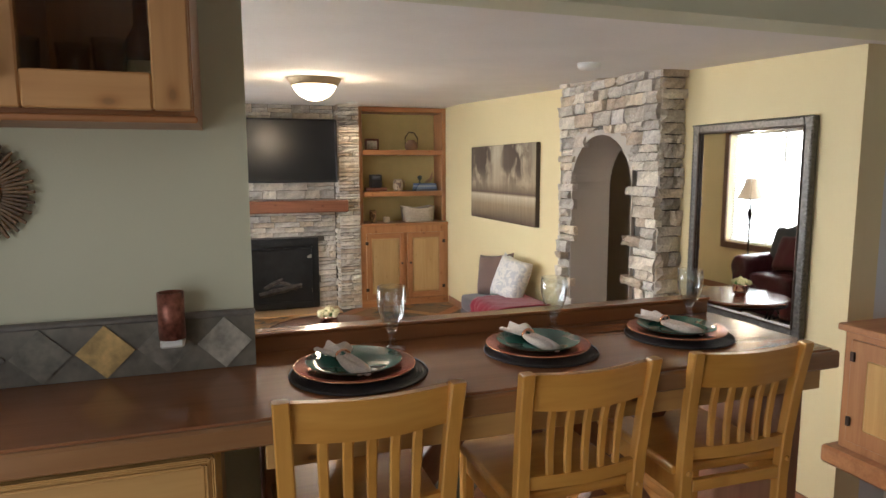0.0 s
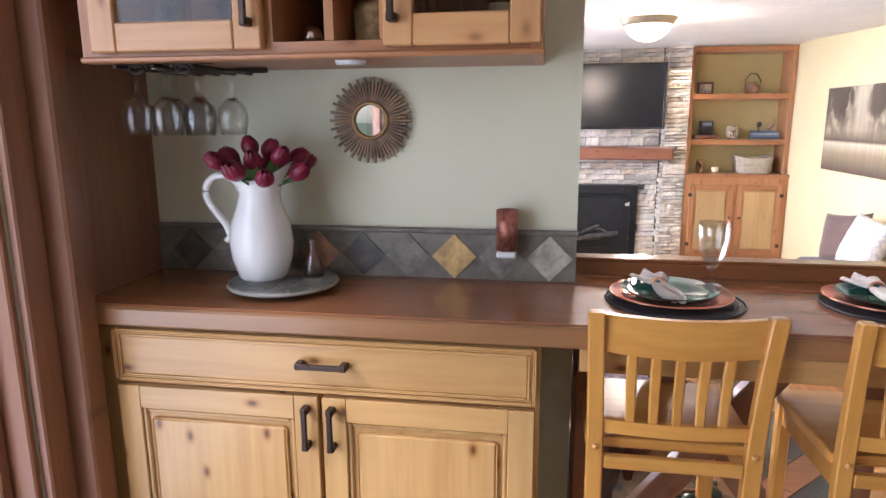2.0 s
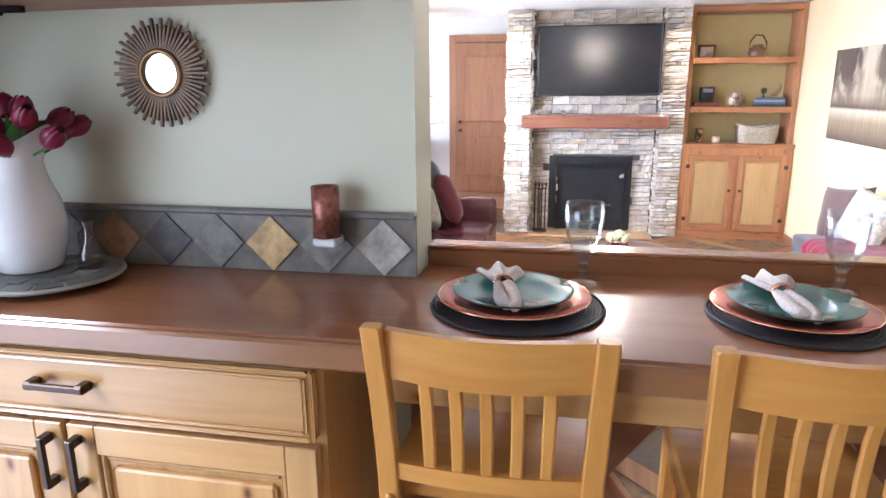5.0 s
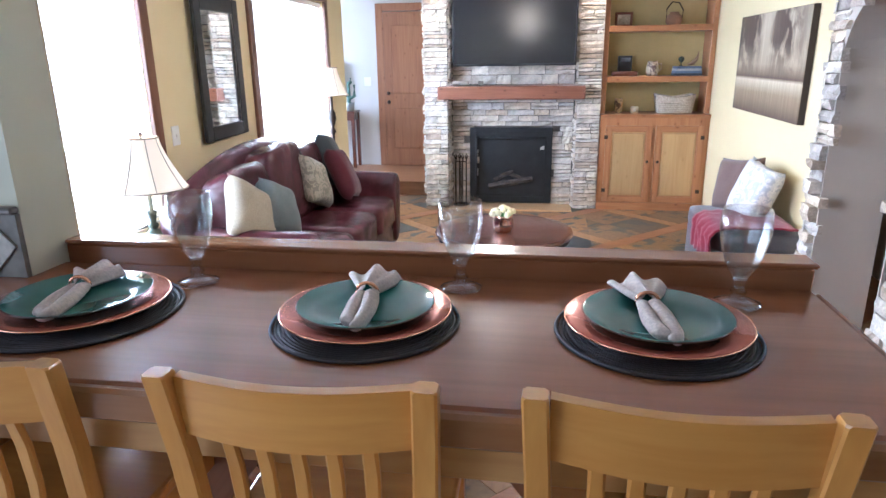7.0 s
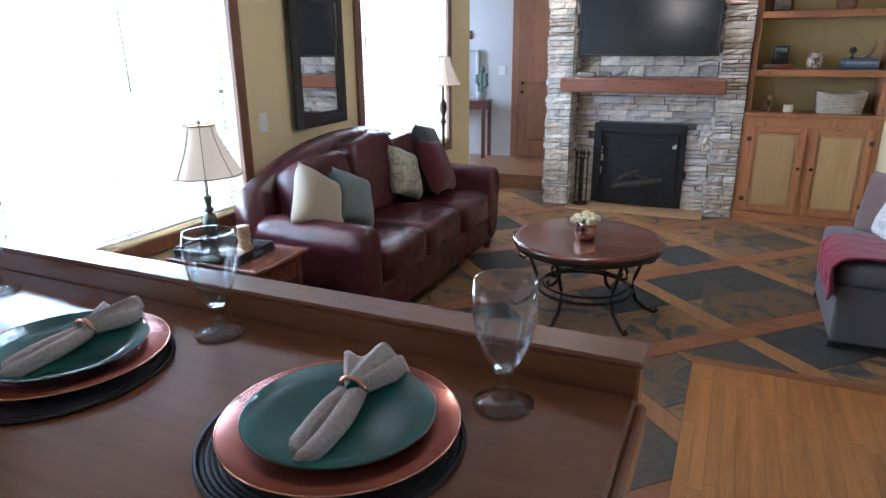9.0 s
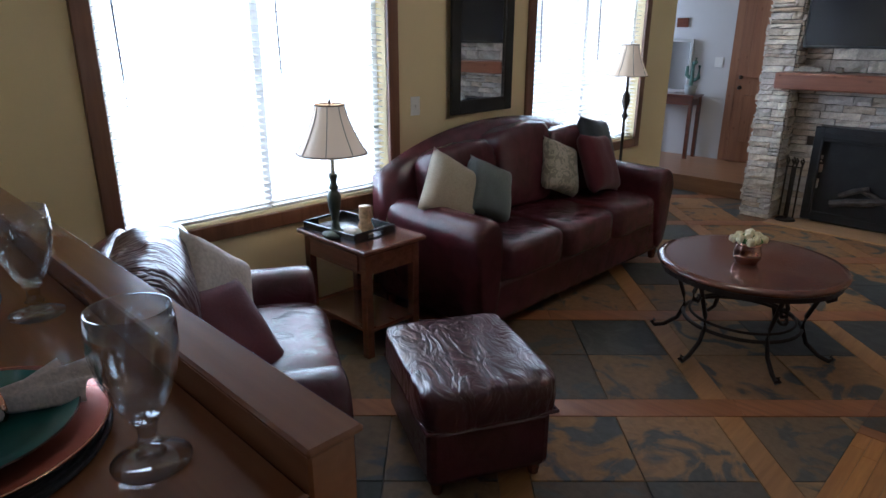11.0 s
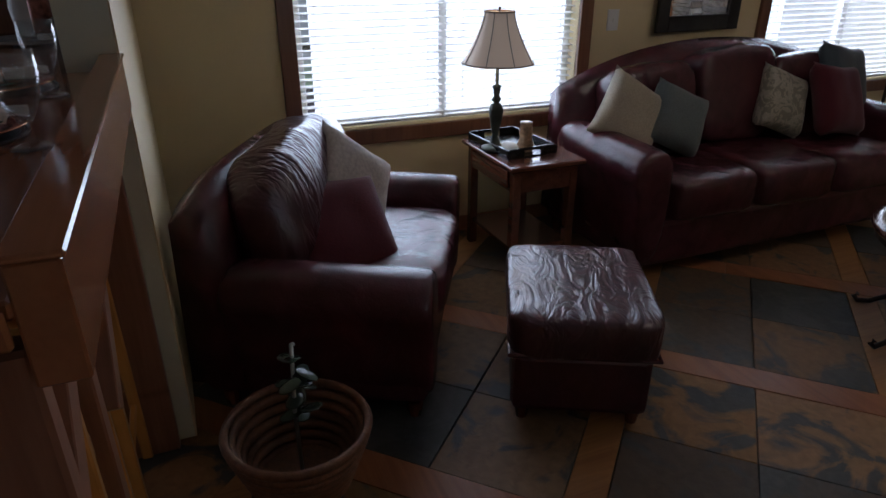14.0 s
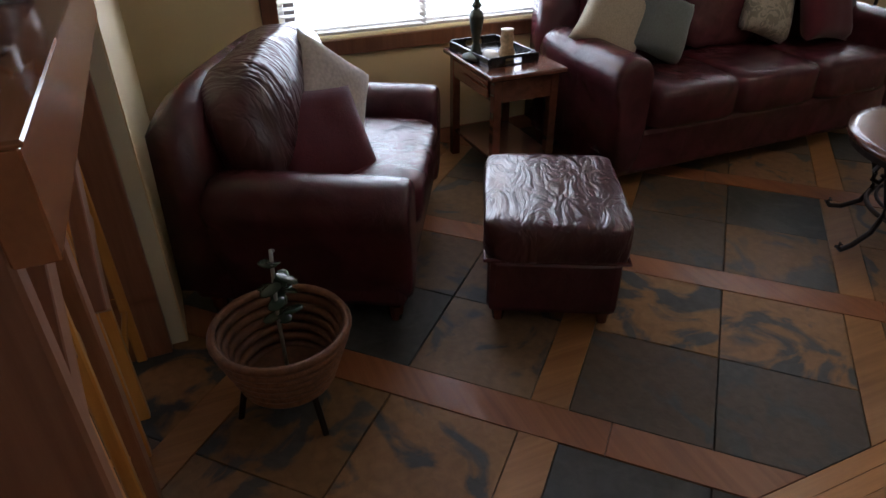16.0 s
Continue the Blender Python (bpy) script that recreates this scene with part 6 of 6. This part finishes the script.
small("wooden_bird", "slim carved wooden bird upon the books", "ornament", 2.43, YS, S2 + 0.097, tube([(-0.05, 0, 0.012), (0, 0, 0.026), (0.035, 0, 0.07), (0.045, 0, 0.11), (0.05, 0, 0.15)], [0.006, 0.022, 0.018, 0.008, 0.003], 10), wood("carved wood", (0.34, 0.22, 0.12), (0.22, 0.13, 0.07), 2, 0.5))
small("candle_holder", "amber glass candle holder with dark pattern", "candle holder", 1.69, YS, S0, lathe([(0, 0), (0.04, 0), (0.03, 0.015), (0.042, 0.03), (0.045, 0.12), (0.04, 0.155), (0.036, 0.155), (0.04, 0.12), (0, 0.03)], 20), fabric("mottled amber", (0.34, 0.22, 0.10), 30, (0.08, 0.04, 0.02), 0.2))
small("pillar_candle", "short cream pillar candle on the hutch top", "candle", 1.86, YS - 0.03, S0, lathe([(0, 0), (0.042, 0), (0.042, 0.065), (0.036, 0.068), (0, 0.06)], 20), glow("cream wax", (0.78, 0.70, 0.52), 0.0), [("wick", tube([(0, 0, 0.058), (0.001, 0, 0.075)], 0.0015, 5), M_BLACK)])
wb = thing("woven_basket", "grey woven rectangular basket with dipped rim", "basket", pose(2.27, YS - 0.01, S0))
M_WICK = plain("grey wicker", (0.44, 0.38, 0.30), 0.8, vary=0.35, scale=70, grain=140, relief=0.7)
for k in range(9):
    z = 0.014 + 0.022 * k
    hw, hd = 0.165 + 0.003 * k, 0.10 + 0.002 * k
    dip = 0.03 * max(0, (k - 5) / 3)
    pts = [(-hw, -hd, z), (-hw * 0.5, -hd, z - dip * 0.7), (0, -hd - 0.004, z - dip), (hw * 0.5, -hd, z - dip * 0.7), (hw, -hd, z), (hw, hd, z), (0, hd, z - dip), (-hw, hd, z)]
    part("cane_band", tube(pts, 0.0135, 6, True), M_WICK, wb, smooth=True)
part("bottom", box(-0.16, 0.16, -0.095, 0.095, 0.001, 0.008), M_WICK, wb)
for sxx in (-1, 1):
    part("handle", tube([(sxx * 0.19, -0.03, 0.19), (sxx * 0.196, 0, 0.165), (sxx * 0.19, 0.03, 0.19)], 0.006, 6), M_BRONZE, wb)

# ---- entry ----
door = tagged(new("door_2"), "red-brown two-panel entry door with bronze hardware", "door", "", "structure")
part("leaf", box(-1.325, -0.46, 7.975, 8.012, 0.175, 2.25, 0.003), M_DOOR, door)
part("casing", frame_ring(-1.43, -0.355, 7.985, 8.018, 0.171, 2.36, 0.10, axis='y'), M_DOOR, door)
part("upper_panel", box(-1.21, -0.575, 7.963, 7.974, 1.18, 2.08, 0.009), M_DOOR, door)
part("lower_panel", box(-1.21, -0.575, 7.963, 7.974, 0.42, 0.98, 0.009), M_DOOR, door)
for z in (1.06, 1.18):
    part("lock", puff((0.05, 0.06, 0.05), 1.0, (-1.27, 7.955, z), 0, 1, 12, 8), M_BRONZE, door, smooth=True)
con = thing("console_table", "narrow dark wood console table in the entry", "table")
part("tabletop", box(-2.35, -1.70, 7.68, 7.98, 0.93, 0.955, 0.004), M_DARKWOOD, con)
part("apron", box(-2.33, -1.72, 7.70, 7.96, 0.83, 0.929), M_DARKWOOD, con)
for x in (-2.34, -1.755):
    for y in (7.69, 7.93):
        part("leg", box(x, x + 0.045, y, y + 0.04, 0.17, 0.929, 0.003), M_DARKWOOD, con)
em = thing("entry_mirror", "bright framed mirror standing on the console", "mirror")
part("mirror_glass", box(-2.20, -1.93, 7.955, 7.962, 1.0, 1.58), M_MIRROR, em)
part("frame", frame_ring(-2.23, -1.90, 7.95, 7.985, 0.957, 1.61, 0.035, axis='y'), plain("silver frame", (0.5, 0.5, 0.48), 0.4, 0.4), em)
cac = thing("potted_cactus", "blue green potted cactus on the console", "plant", pose(-1.80, 7.80, 0.956))
M_CAC = plain("blue green cactus", (0.10, 0.20, 0.17), 0.6, vary=0.3, scale=30)
part("pot", lathe([(0, 0), (0.06, 0), (0.075, 0.11), (0.065, 0.11), (0, 0.09)], 18), plain("grey pot", (0.35, 0.38, 0.38), 0.6), cac, smooth=True)
for dx, z1, h in ((0, 0.09, 0.30), (-0.07, 0.2, 0.14), (0.08, 0.17, 0.18), (0.03, 0.36, 0.08)):
    part("arm", tube([(dx * 0.3, 0, z1), (dx, 0, z1 + 0.03), (dx, 0, z1 + h)], [0.022, 0.026, 0.018], 8), M_CAC, cac, smooth=True)
th2 = thing("thermostat", "small dark framed plaque on the entry wall", "plaque")
part("body", box(-2.17, -2.02, 7.995, 8.018, 1.75, 1.86, 0.003), M_DARKWOOD, th2)
sw = thing("light_switch", "white switch plate beside the entry door", "switch")
part("plate", box(-1.63, -1.53, 8.008, 8.018, 1.28, 1.40, 0.002), M_VINYL, sw)

# ---- basket planter by the bar ----
bp = thing("basket_planter", "round wicker planter basket on short legs beside the bar", "planter", pose(0.49, 0.43, 0))
M_CANE = plain("brown cane", (0.16, 0.072, 0.030), 0.6, vary=0.4, scale=50, grain=140, relief=0.7)
for k in range(7):
    r, z = 0.135 + 0.011 * k, 0.15 + 0.031 * k
    part("cane_band", tube([(r * math.cos(a * math.pi / 16), r * math.sin(a * math.pi / 16), z) for a in range(32)], 0.0165 if k < 6 else 0.014, 6, True), M_CANE, bp, smooth=True)
part("bottom", lathe([(0, 0.14), (0.14, 0.14), (0.14, 0.155), (0, 0.155)], 24), M_CANE, bp)
for k in range(3):
    a = 2.1 * k + 0.4
    part("leg", tube([(0.13 * math.cos(a), 0.13 * math.sin(a), 0.16), (0.17 * math.cos(a), 0.17 * math.sin(a), 0.0)], 0.011, 6), M_IRON, bp)
part("spike", tube([(0.0, 0, 0.15), (-0.02, 0.0, 0.36), (-0.05, 0.01, 0.48), (-0.10, 0.02, 0.545), (-0.135, 0.03, 0.52)], 0.006, 8), plain("bright iron", (0.3, 0.32, 0.3), 0.3, 0.7), bp, smooth=True)
leafm = plain("dark glossy leaf", (0.03, 0.05, 0.03), 0.2, vary=0.4)
for k in range(14):
    a, z = k * 2.4, 0.34 + 0.014 * k
    bm = puff((0.075, 0.05, 0.008), 0.9, (0.03, 0, 0), 0.002, 20, 10, 6)
    o = part("leaf", bm, leafm, bp, smooth=True)
    o.matrix_local = Matrix.Translation((-0.04 - 0.03 * math.cos(k), 0.02, z)) @ Matrix.Rotation(a, 4, 'Z') @ Matrix.Rotation(0.5 * math.sin(k * 1.3), 4, 'Y')

# baseboards
M_BASEB = wood("baseboard wood", (0.36, 0.17, 0.08), (0.24, 0.10, 0.05), 1, 0.4)
setting("baseboard_1", box(XL, XL + 0.014, 0.137, 6.30, 0, 0.09, 0.003), M_BASEB, "reddish wood baseboard")
setting("baseboard_2", box(XR - 0.014, XR, 3.03, 6.14, 0, 0.09, 0.003), M_BASEB, "reddish wood baseboard")
setting("baseboard_3", box(XR - 0.014, XR, 0.62, 1.76, 0, 0.09, 0.003), M_BASEB, "reddish wood baseboard")

# ---- stone facings ----
rng = random.Random(7)


def stone_mesh(w, h, d):
    """One split ledge stone: a rough-faced block, front towards -y."""
    bm = bmesh.new()
    nx, nz = 4, 2
    front = [[bm.verts.new((-w / 2 + w * i / nx + (rng.uniform(-0.006, 0.006) if 0 < i < nx else rng.uniform(-0.002, 0.002)), -d + rng.uniform(-0.010, 0.012) + (0.010 if i in (0, nx) or j in (0, nz) else 0), -h / 2 + h * j / nz + rng.uniform(-0.0035, 0.0035))) for j in range(nz + 1)] for i in range(nx + 1)]
    for i in range(nx):
        for j in range(nz):
            bm.faces.new((front[i][j], front[i + 1][j], front[i + 1][j + 1], front[i][j + 1]))
    ring = [front[i][0] for i in range(nx + 1)] + [front[nx][j] for j in range(1, nz + 1)] + [front[i][nz] for i in range(nx - 1, -1, -1)] + [front[0][j] for j in range(nz - 1, 0, -1)]
    back = [bm.verts.new((v.co.x, 0, v.co.z)) for v in ring]
    n = len(ring)
    for k in range(n):
        bm.faces.new((ring[k], back[k], back[(k + 1) % n], ring[(k + 1) % n]))
    bmesh.ops.recalc_face_normals(bm, faces=bm.faces[:])
    return bm


STONE_POOL = {}


def stone_piece(parent, m, w, h, d, loose=None):
    key = (round(w / 0.03), round(h / 0.012), round(d / 0.02), rng.randrange(3))
    if key not in STONE_POOL:
        bm = stone_mesh(key[0] * 0.03, key[1] * 0.012, key[2] * 0.02)
        me = bpy.data.meshes.new("ledge_stone")
        bm.to_mesh(me)
        bm.free()
        me.materials.append(M_STONE)
        STONE_POOL[key] = me
    me = STONE_POOL[key]
    sc = Matrix.Diagonal(((w - 0.007) / (key[0] * 0.03), d / (key[2] * 0.02), (h - 0.007) / (key[1] * 0.012), 1))
    o = new("ledge_stone", me)
    o.parent = parent
    o.matrix_local = m @ sc
    return o


def stone_field(parent, origin, angle, width, z0, z1, depth, keep=lambda u, z: True, wide=(0.10, 0.30), tall=(0.035, 0.085), split=True):
    """Courses of ledge stone on an upright face: origin is its lower left corner, angle its turn about z."""
    z = z0
    turn = Matrix.Translation(origin) @ Matrix.Rotation(radians(angle), 4, 'Z')
    while z < z1 - 0.015:
        h = min(rng.uniform(*tall), z1 - z)
        if z1 - z - h < 0.03:
            h = z1 - z
        u = 0.0
        while u < width - 0.01:
            w = rng.uniform(*wide)
            if width - u - w < wide[0] * 0.6:
                w = width - u
            w = min(w, width - u)
            if keep(u + w / 2, z + h / 2):
                d = depth * rng.uniform(0.65, 1.3)
                if split and h > 0.065 and rng.random() < 0.35:
                    for q in (0, 1):
                        stone_piece(parent, turn @ Matrix.Translation((u + w / 2, 0, z + h * (0.25 + 0.5 * q))), w, h / 2, d * rng.uniform(0.8, 1.15))
                else:
                    stone_piece(parent, turn @ Matrix.Translation((u + w / 2, 0, z + h / 2)), w, h, d)
            u += w
        z += h


st1 = tagged(new("stone_pillar_1"), "stacked grey and tan ledge stone pillar beside the fireplace", "stone pillar", "", "structure")
stone_field(st1, (-0.425, 6.20, 0), 0, 0.26, 0.0, CEIL, 0.045, wide=(0.12, 0.26), tall=(0.03, 0.072))
stone_field(st1, (-0.165, 6.19, 0), 90, 0.20, 0.0, CEIL, 0.03, wide=(0.10, 0.20))
stone_field(st1, (-0.42, 6.60, 0), -90, 0.42, 0.0, CEIL, 0.03, wide=(0.14, 0.3))
st2 = tagged(new("stone_pillar_2"), "stacked grey and tan ledge stone pillar beside the hutch", "stone pillar", "", "structure")
stone_field(st2, (1.235, 6.20, 0), 0, 0.25, 0.0, CEIL, 0.045, wide=(0.12, 0.25), tall=(0.03, 0.072))
stone_field(st2, (1.24, 6.40, 0), -90, 0.21, 0.0, CEIL, 0.03, wide=(0.10, 0.21))
st3 = tagged(new("stone_chimney_face"), "stacked ledge stone over and beside the fireplace", "stone wall", "", "structure")
stone_field(st3, (-0.14, YF + 0.03, 0), 0, 1.35, 0.0, 1.21, 0.05, keep=lambda u, z: not (0.20 < u < 1.13 and z < 0.885), wide=(0.13, 0.34), tall=(0.045, 0.09))
stone_field(st3, (-0.14, YF + 0.03, 0), 0, 1.35, 1.352, CEIL, 0.045, wide=(0.14, 0.36), tall=(0.06, 0.11))


# arch of stone on the east wall: jambs and a curved head
AY0, AY1, ASP = 2.06, 2.83, 1.56
arch_mid, arch_r = (AY0 + AY1) / 2, (AY1 - AY0) / 2


def outside_arch(u, z):
    y = 3.0 - u
    if z < ASP:
        return not (AY0 - 0.03 < y < AY1 + 0.03)
    return (y - arch_mid) ** 2 + (z - ASP) ** 2 > (arch_r + 0.035) ** 2


st4 = tagged(new("stone_arch"), "stacked ledge stone facing round an arched passage", "stone arch", "", "structure")
stone_field(st4, (2.48, 3.0, 0), -90, 1.22, 0.0, CEIL, 0.06, keep=outside_arch, wide=(0.10, 0.24), tall=(0.05, 0.10), split=False)
stone_field(st4, (2.44, 1.80, 0), 0, 0.18, 0.0, CEIL, 0.035, wide=(0.09, 0.18), tall=(0.05, 0.10), split=False)
stone_field(st4, (2.62, 2.98, 0), 180, 0.18, 0.0, CEIL, 0.035, wide=(0.09, 0.18), tall=(0.05, 0.10), split=False)
# plastered arch lining that turns the square opening into a round one
bm = bmesh.new()
inner, outer = [], []
for i in range(25):
    a = math.pi * i / 24
    inner.append((arch_mid + arch_r * math.cos(a), ASP + arch_r * math.sin(a)))
pts_top = [(AY1, 1.979)] + [(arch_mid + arch_r * math.cos(math.pi * i / 24), 1.979) for i in range(1, 24)] + [(AY0, 1.979)]
cols = []
for (y, z), (yt, zt) in zip(inner, pts_top):
    cols.append([bm.verts.new((x, yy2, zz2)) for x in (2.45, XR + 0.17) for yy2, zz2 in ((y, z), (yt, zt))])
for p, q in zip(cols, cols[1:]):
    bm.faces.new((p[0], q[0], q[1], p[1]))
    bm.faces.new((p[2], p[3], q[3], q[2]))
    bm.faces.new((p[0], p[2], q[2], q[0]))
bmesh.ops.recalc_face_normals(bm, faces=bm.faces[:])
setting("arch_lining", bm, M_GREIGE, "smooth greige plaster lining of the arch")
setting("arch_jamb_far", box(2.452, XR + 0.165, AY1 - 0.006, AY1 + 0.004, 0, ASP), M_GREIGE, "smooth greige plaster jamb of the arch")
setting("arch_jamb_near", box(2.452, XR + 0.165, AY0 - 0.004, AY0 + 0.006, 0, ASP), M_GREIGE, "smooth greige plaster jamb of the arch")
sw = thing("light_switch", "white switch plate on the grey hall wall", "switch")
part("plate", box(3.41, 3.418, 2.52, 2.59, 1.12, 1.24, 0.002), M_VINYL, sw)
part("toggle", box(3.402, 3.4095, 2.55, 2.56, 1.17, 1.19), M_VINYL, sw)
hd = tagged(new("door_3"), "plain brown hall door seen through the arch", "door", "", "structure")
part("leaf", box(2.89, 3.33, 4.232, 4.254, 0.01, 2.05, 0.003), M_DOOR, hd)
part("casing", frame_ring(2.80, 3.415, 4.236, 4.258, -0.005, 2.14, 0.085, axis='y'), M_DOOR, hd)

# ---- floor pieces ----
RC, RS = math.sqrt(2), math.sqrt(2)
C0F, WC, PC = 0.18, 0.20, 1.465     # strips along (1, 1): y - x
S0F, WS, PS = 1.93, 0.18, 1.44      # strips along (1, -1): x + y


def clip_poly(poly, keep):
    """Clips a polygon by half-planes (a, b, c): a x + b y <= c."""
    for a, b, c in keep:
        out = []
        for i, p in enumerate(poly):
            q = poly[(i + 1) % len(poly)]
            dp, dq = a * p[0] + b * p[1] - c, a * q[0] + b * q[1] - c
            if dp <= 0:
                out.append(p)
            if (dp < 0 < dq) or (dq < 0 < dp):
                t = dp / (dp - dq)
                out.append((p[0] + t * (q[0] - p[0]), p[1] + t * (q[1] - p[1])))
        poly = out
        if len(poly) < 3:
            return []
    return poly


def prism(poly, z0, z1):
    bm = bmesh.new()
    lo = [bm.verts.new((x, y, z0)) for x, y in poly]
    cx, cy = sum(p[0] for p in poly) / len(poly), sum(p[1] for p in poly) / len(poly)
    hi = [bm.verts.new((x, y, z1 - 0.002)) for x, y in poly]
    d = [max(1e-6, math.hypot(x - cx, y - cy)) for x, y in poly]
    tp = [bm.verts.new((x - (x - cx) / k * 0.003, y - (y - cy) / k * 0.003, z1)) for (x, y), k in zip(poly, d)]
    n = len(poly)
    for i in range(n):
        j = (i + 1) % n
        bm.faces.new((lo[i], lo[j], hi[j], hi[i]))
        bm.faces.new((hi[i], hi[j], tp[j], tp[i]))
    bm.faces.new(tp)
    bm.faces.new(lo[::-1])
    bmesh.ops.recalc_face_normals(bm, faces=bm.faces[:])
    return bm


tile_floor = tagged(new("tile_floor"), "slate tiles framed by diagonal wood strips", "floor", "", "structure")
ROOM = [(-1, 0, 1.37), (1, 0, XR + 0.9), (0, 1, 6.75), (0, -1, 4.19)]


def diamond(c0, c1, s0, s1):
    pts = [((s - c) / 2, (s + c) / 2) for c, s in ((c0, s0), (c0, s1), (c1, s1), (c1, s0))]
    return pts


def lay(name, c0, c1, s0, s1, mat, top=0.0, gap=0.003):
    poly = diamond(c0 + gap, c1 - gap, s0 + gap, s1 - gap)
    poly = clip_poly(poly, ROOM)
    if not poly:
        return
    # the oak field takes out a rectangle: keep what lies beyond it, in one or two pieces
    for cut in ([(1, 0, WOOD_X)], [(-1, 0, -WOOD_X), (0, -1, -WOOD_Y)]):
        p = clip_poly(poly, cut)
        if len(p) > 2:
            ar = abs(sum(p[i][0] * p[(i + 1) % len(p)][1] - p[(i + 1) % len(p)][0] * p[i][1] for i in range(len(p)))) / 2
            if ar > 0.0008:
                part(name, prism(p, -0.012, top), mat, tile_floor)


for ic in range(-6, 7):
    ca, cb = C0F + PC * ic, C0F + PC * ic + WC
    s = S0F - PS * 8 + rng.uniform(0, 0.5)
    while s < 11:
        L = rng.uniform(1.2, 2.2)
        lay("cherry_strip", ca, cb, s, s + L, M_STRIP_RED, 0.001, 0.0012)
        s += L
    cm = (cb + C0F + PC * (ic + 1)) / 2
    for js in range(-8, 8):
        sa, sb = S0F + PS * js, S0F + PS * js + WS
        lay("oak_strip", cb, C0F + PC * (ic + 1), sa, sb, M_STRIP_OAK, 0.001, 0.0012)
        sm = (sb + S0F + PS * (js + 1)) / 2
        for c0, c1 in ((cb, cm), (cm, C0F + PC * (ic + 1))):
            for s0, s1 in ((sb, sm), (sm, S0F + PS * (js + 1))):
                lay("slate_tile", c0, c1, s0, s1, M_SLATE, rng.uniform(-0.001, 0.001))
oak_floor = tagged(new("oak_floor"), "honey oak plank floor beside the bar", "floor", "", "structure")
part("border_plank", box(WOOD_X, 3.4, WOOD_Y - 0.075, WOOD_Y, -0.012, 0.001, 0.001), M_STRIP_RED, oak_floor)
plank_meshes = {}
x = WOOD_X + 0.001
while x < 3.40:
    y = -4.19 if x < 2.89 else 1.05
    ymax = WOOD_Y - 0.076
    first = rng.choice((0.2, 0.35, 0.55, 0.8))
    while y < ymax:
        L = min(first or rng.choice((0.5, 0.7, 0.95, 1.2)), ymax - y)
        first = 0
        if L > 0.05:
            key = round(L, 3)
            if key not in plank_meshes:
                bm = box(0.0004, 0.0566, 0.0004, L - 0.0004, -0.012, 0.0, 0.0008)
                me = bpy.data.meshes.new("plank")
                bm.to_mesh(me)
                bm.free()
                me.materials.append(M_OAK)
                plank_meshes[key] = me
            o = new("plank", plank_meshes[key])
            o.parent = oak_floor
            o.location = (x, y, 0)
        y += L
    x += 0.057
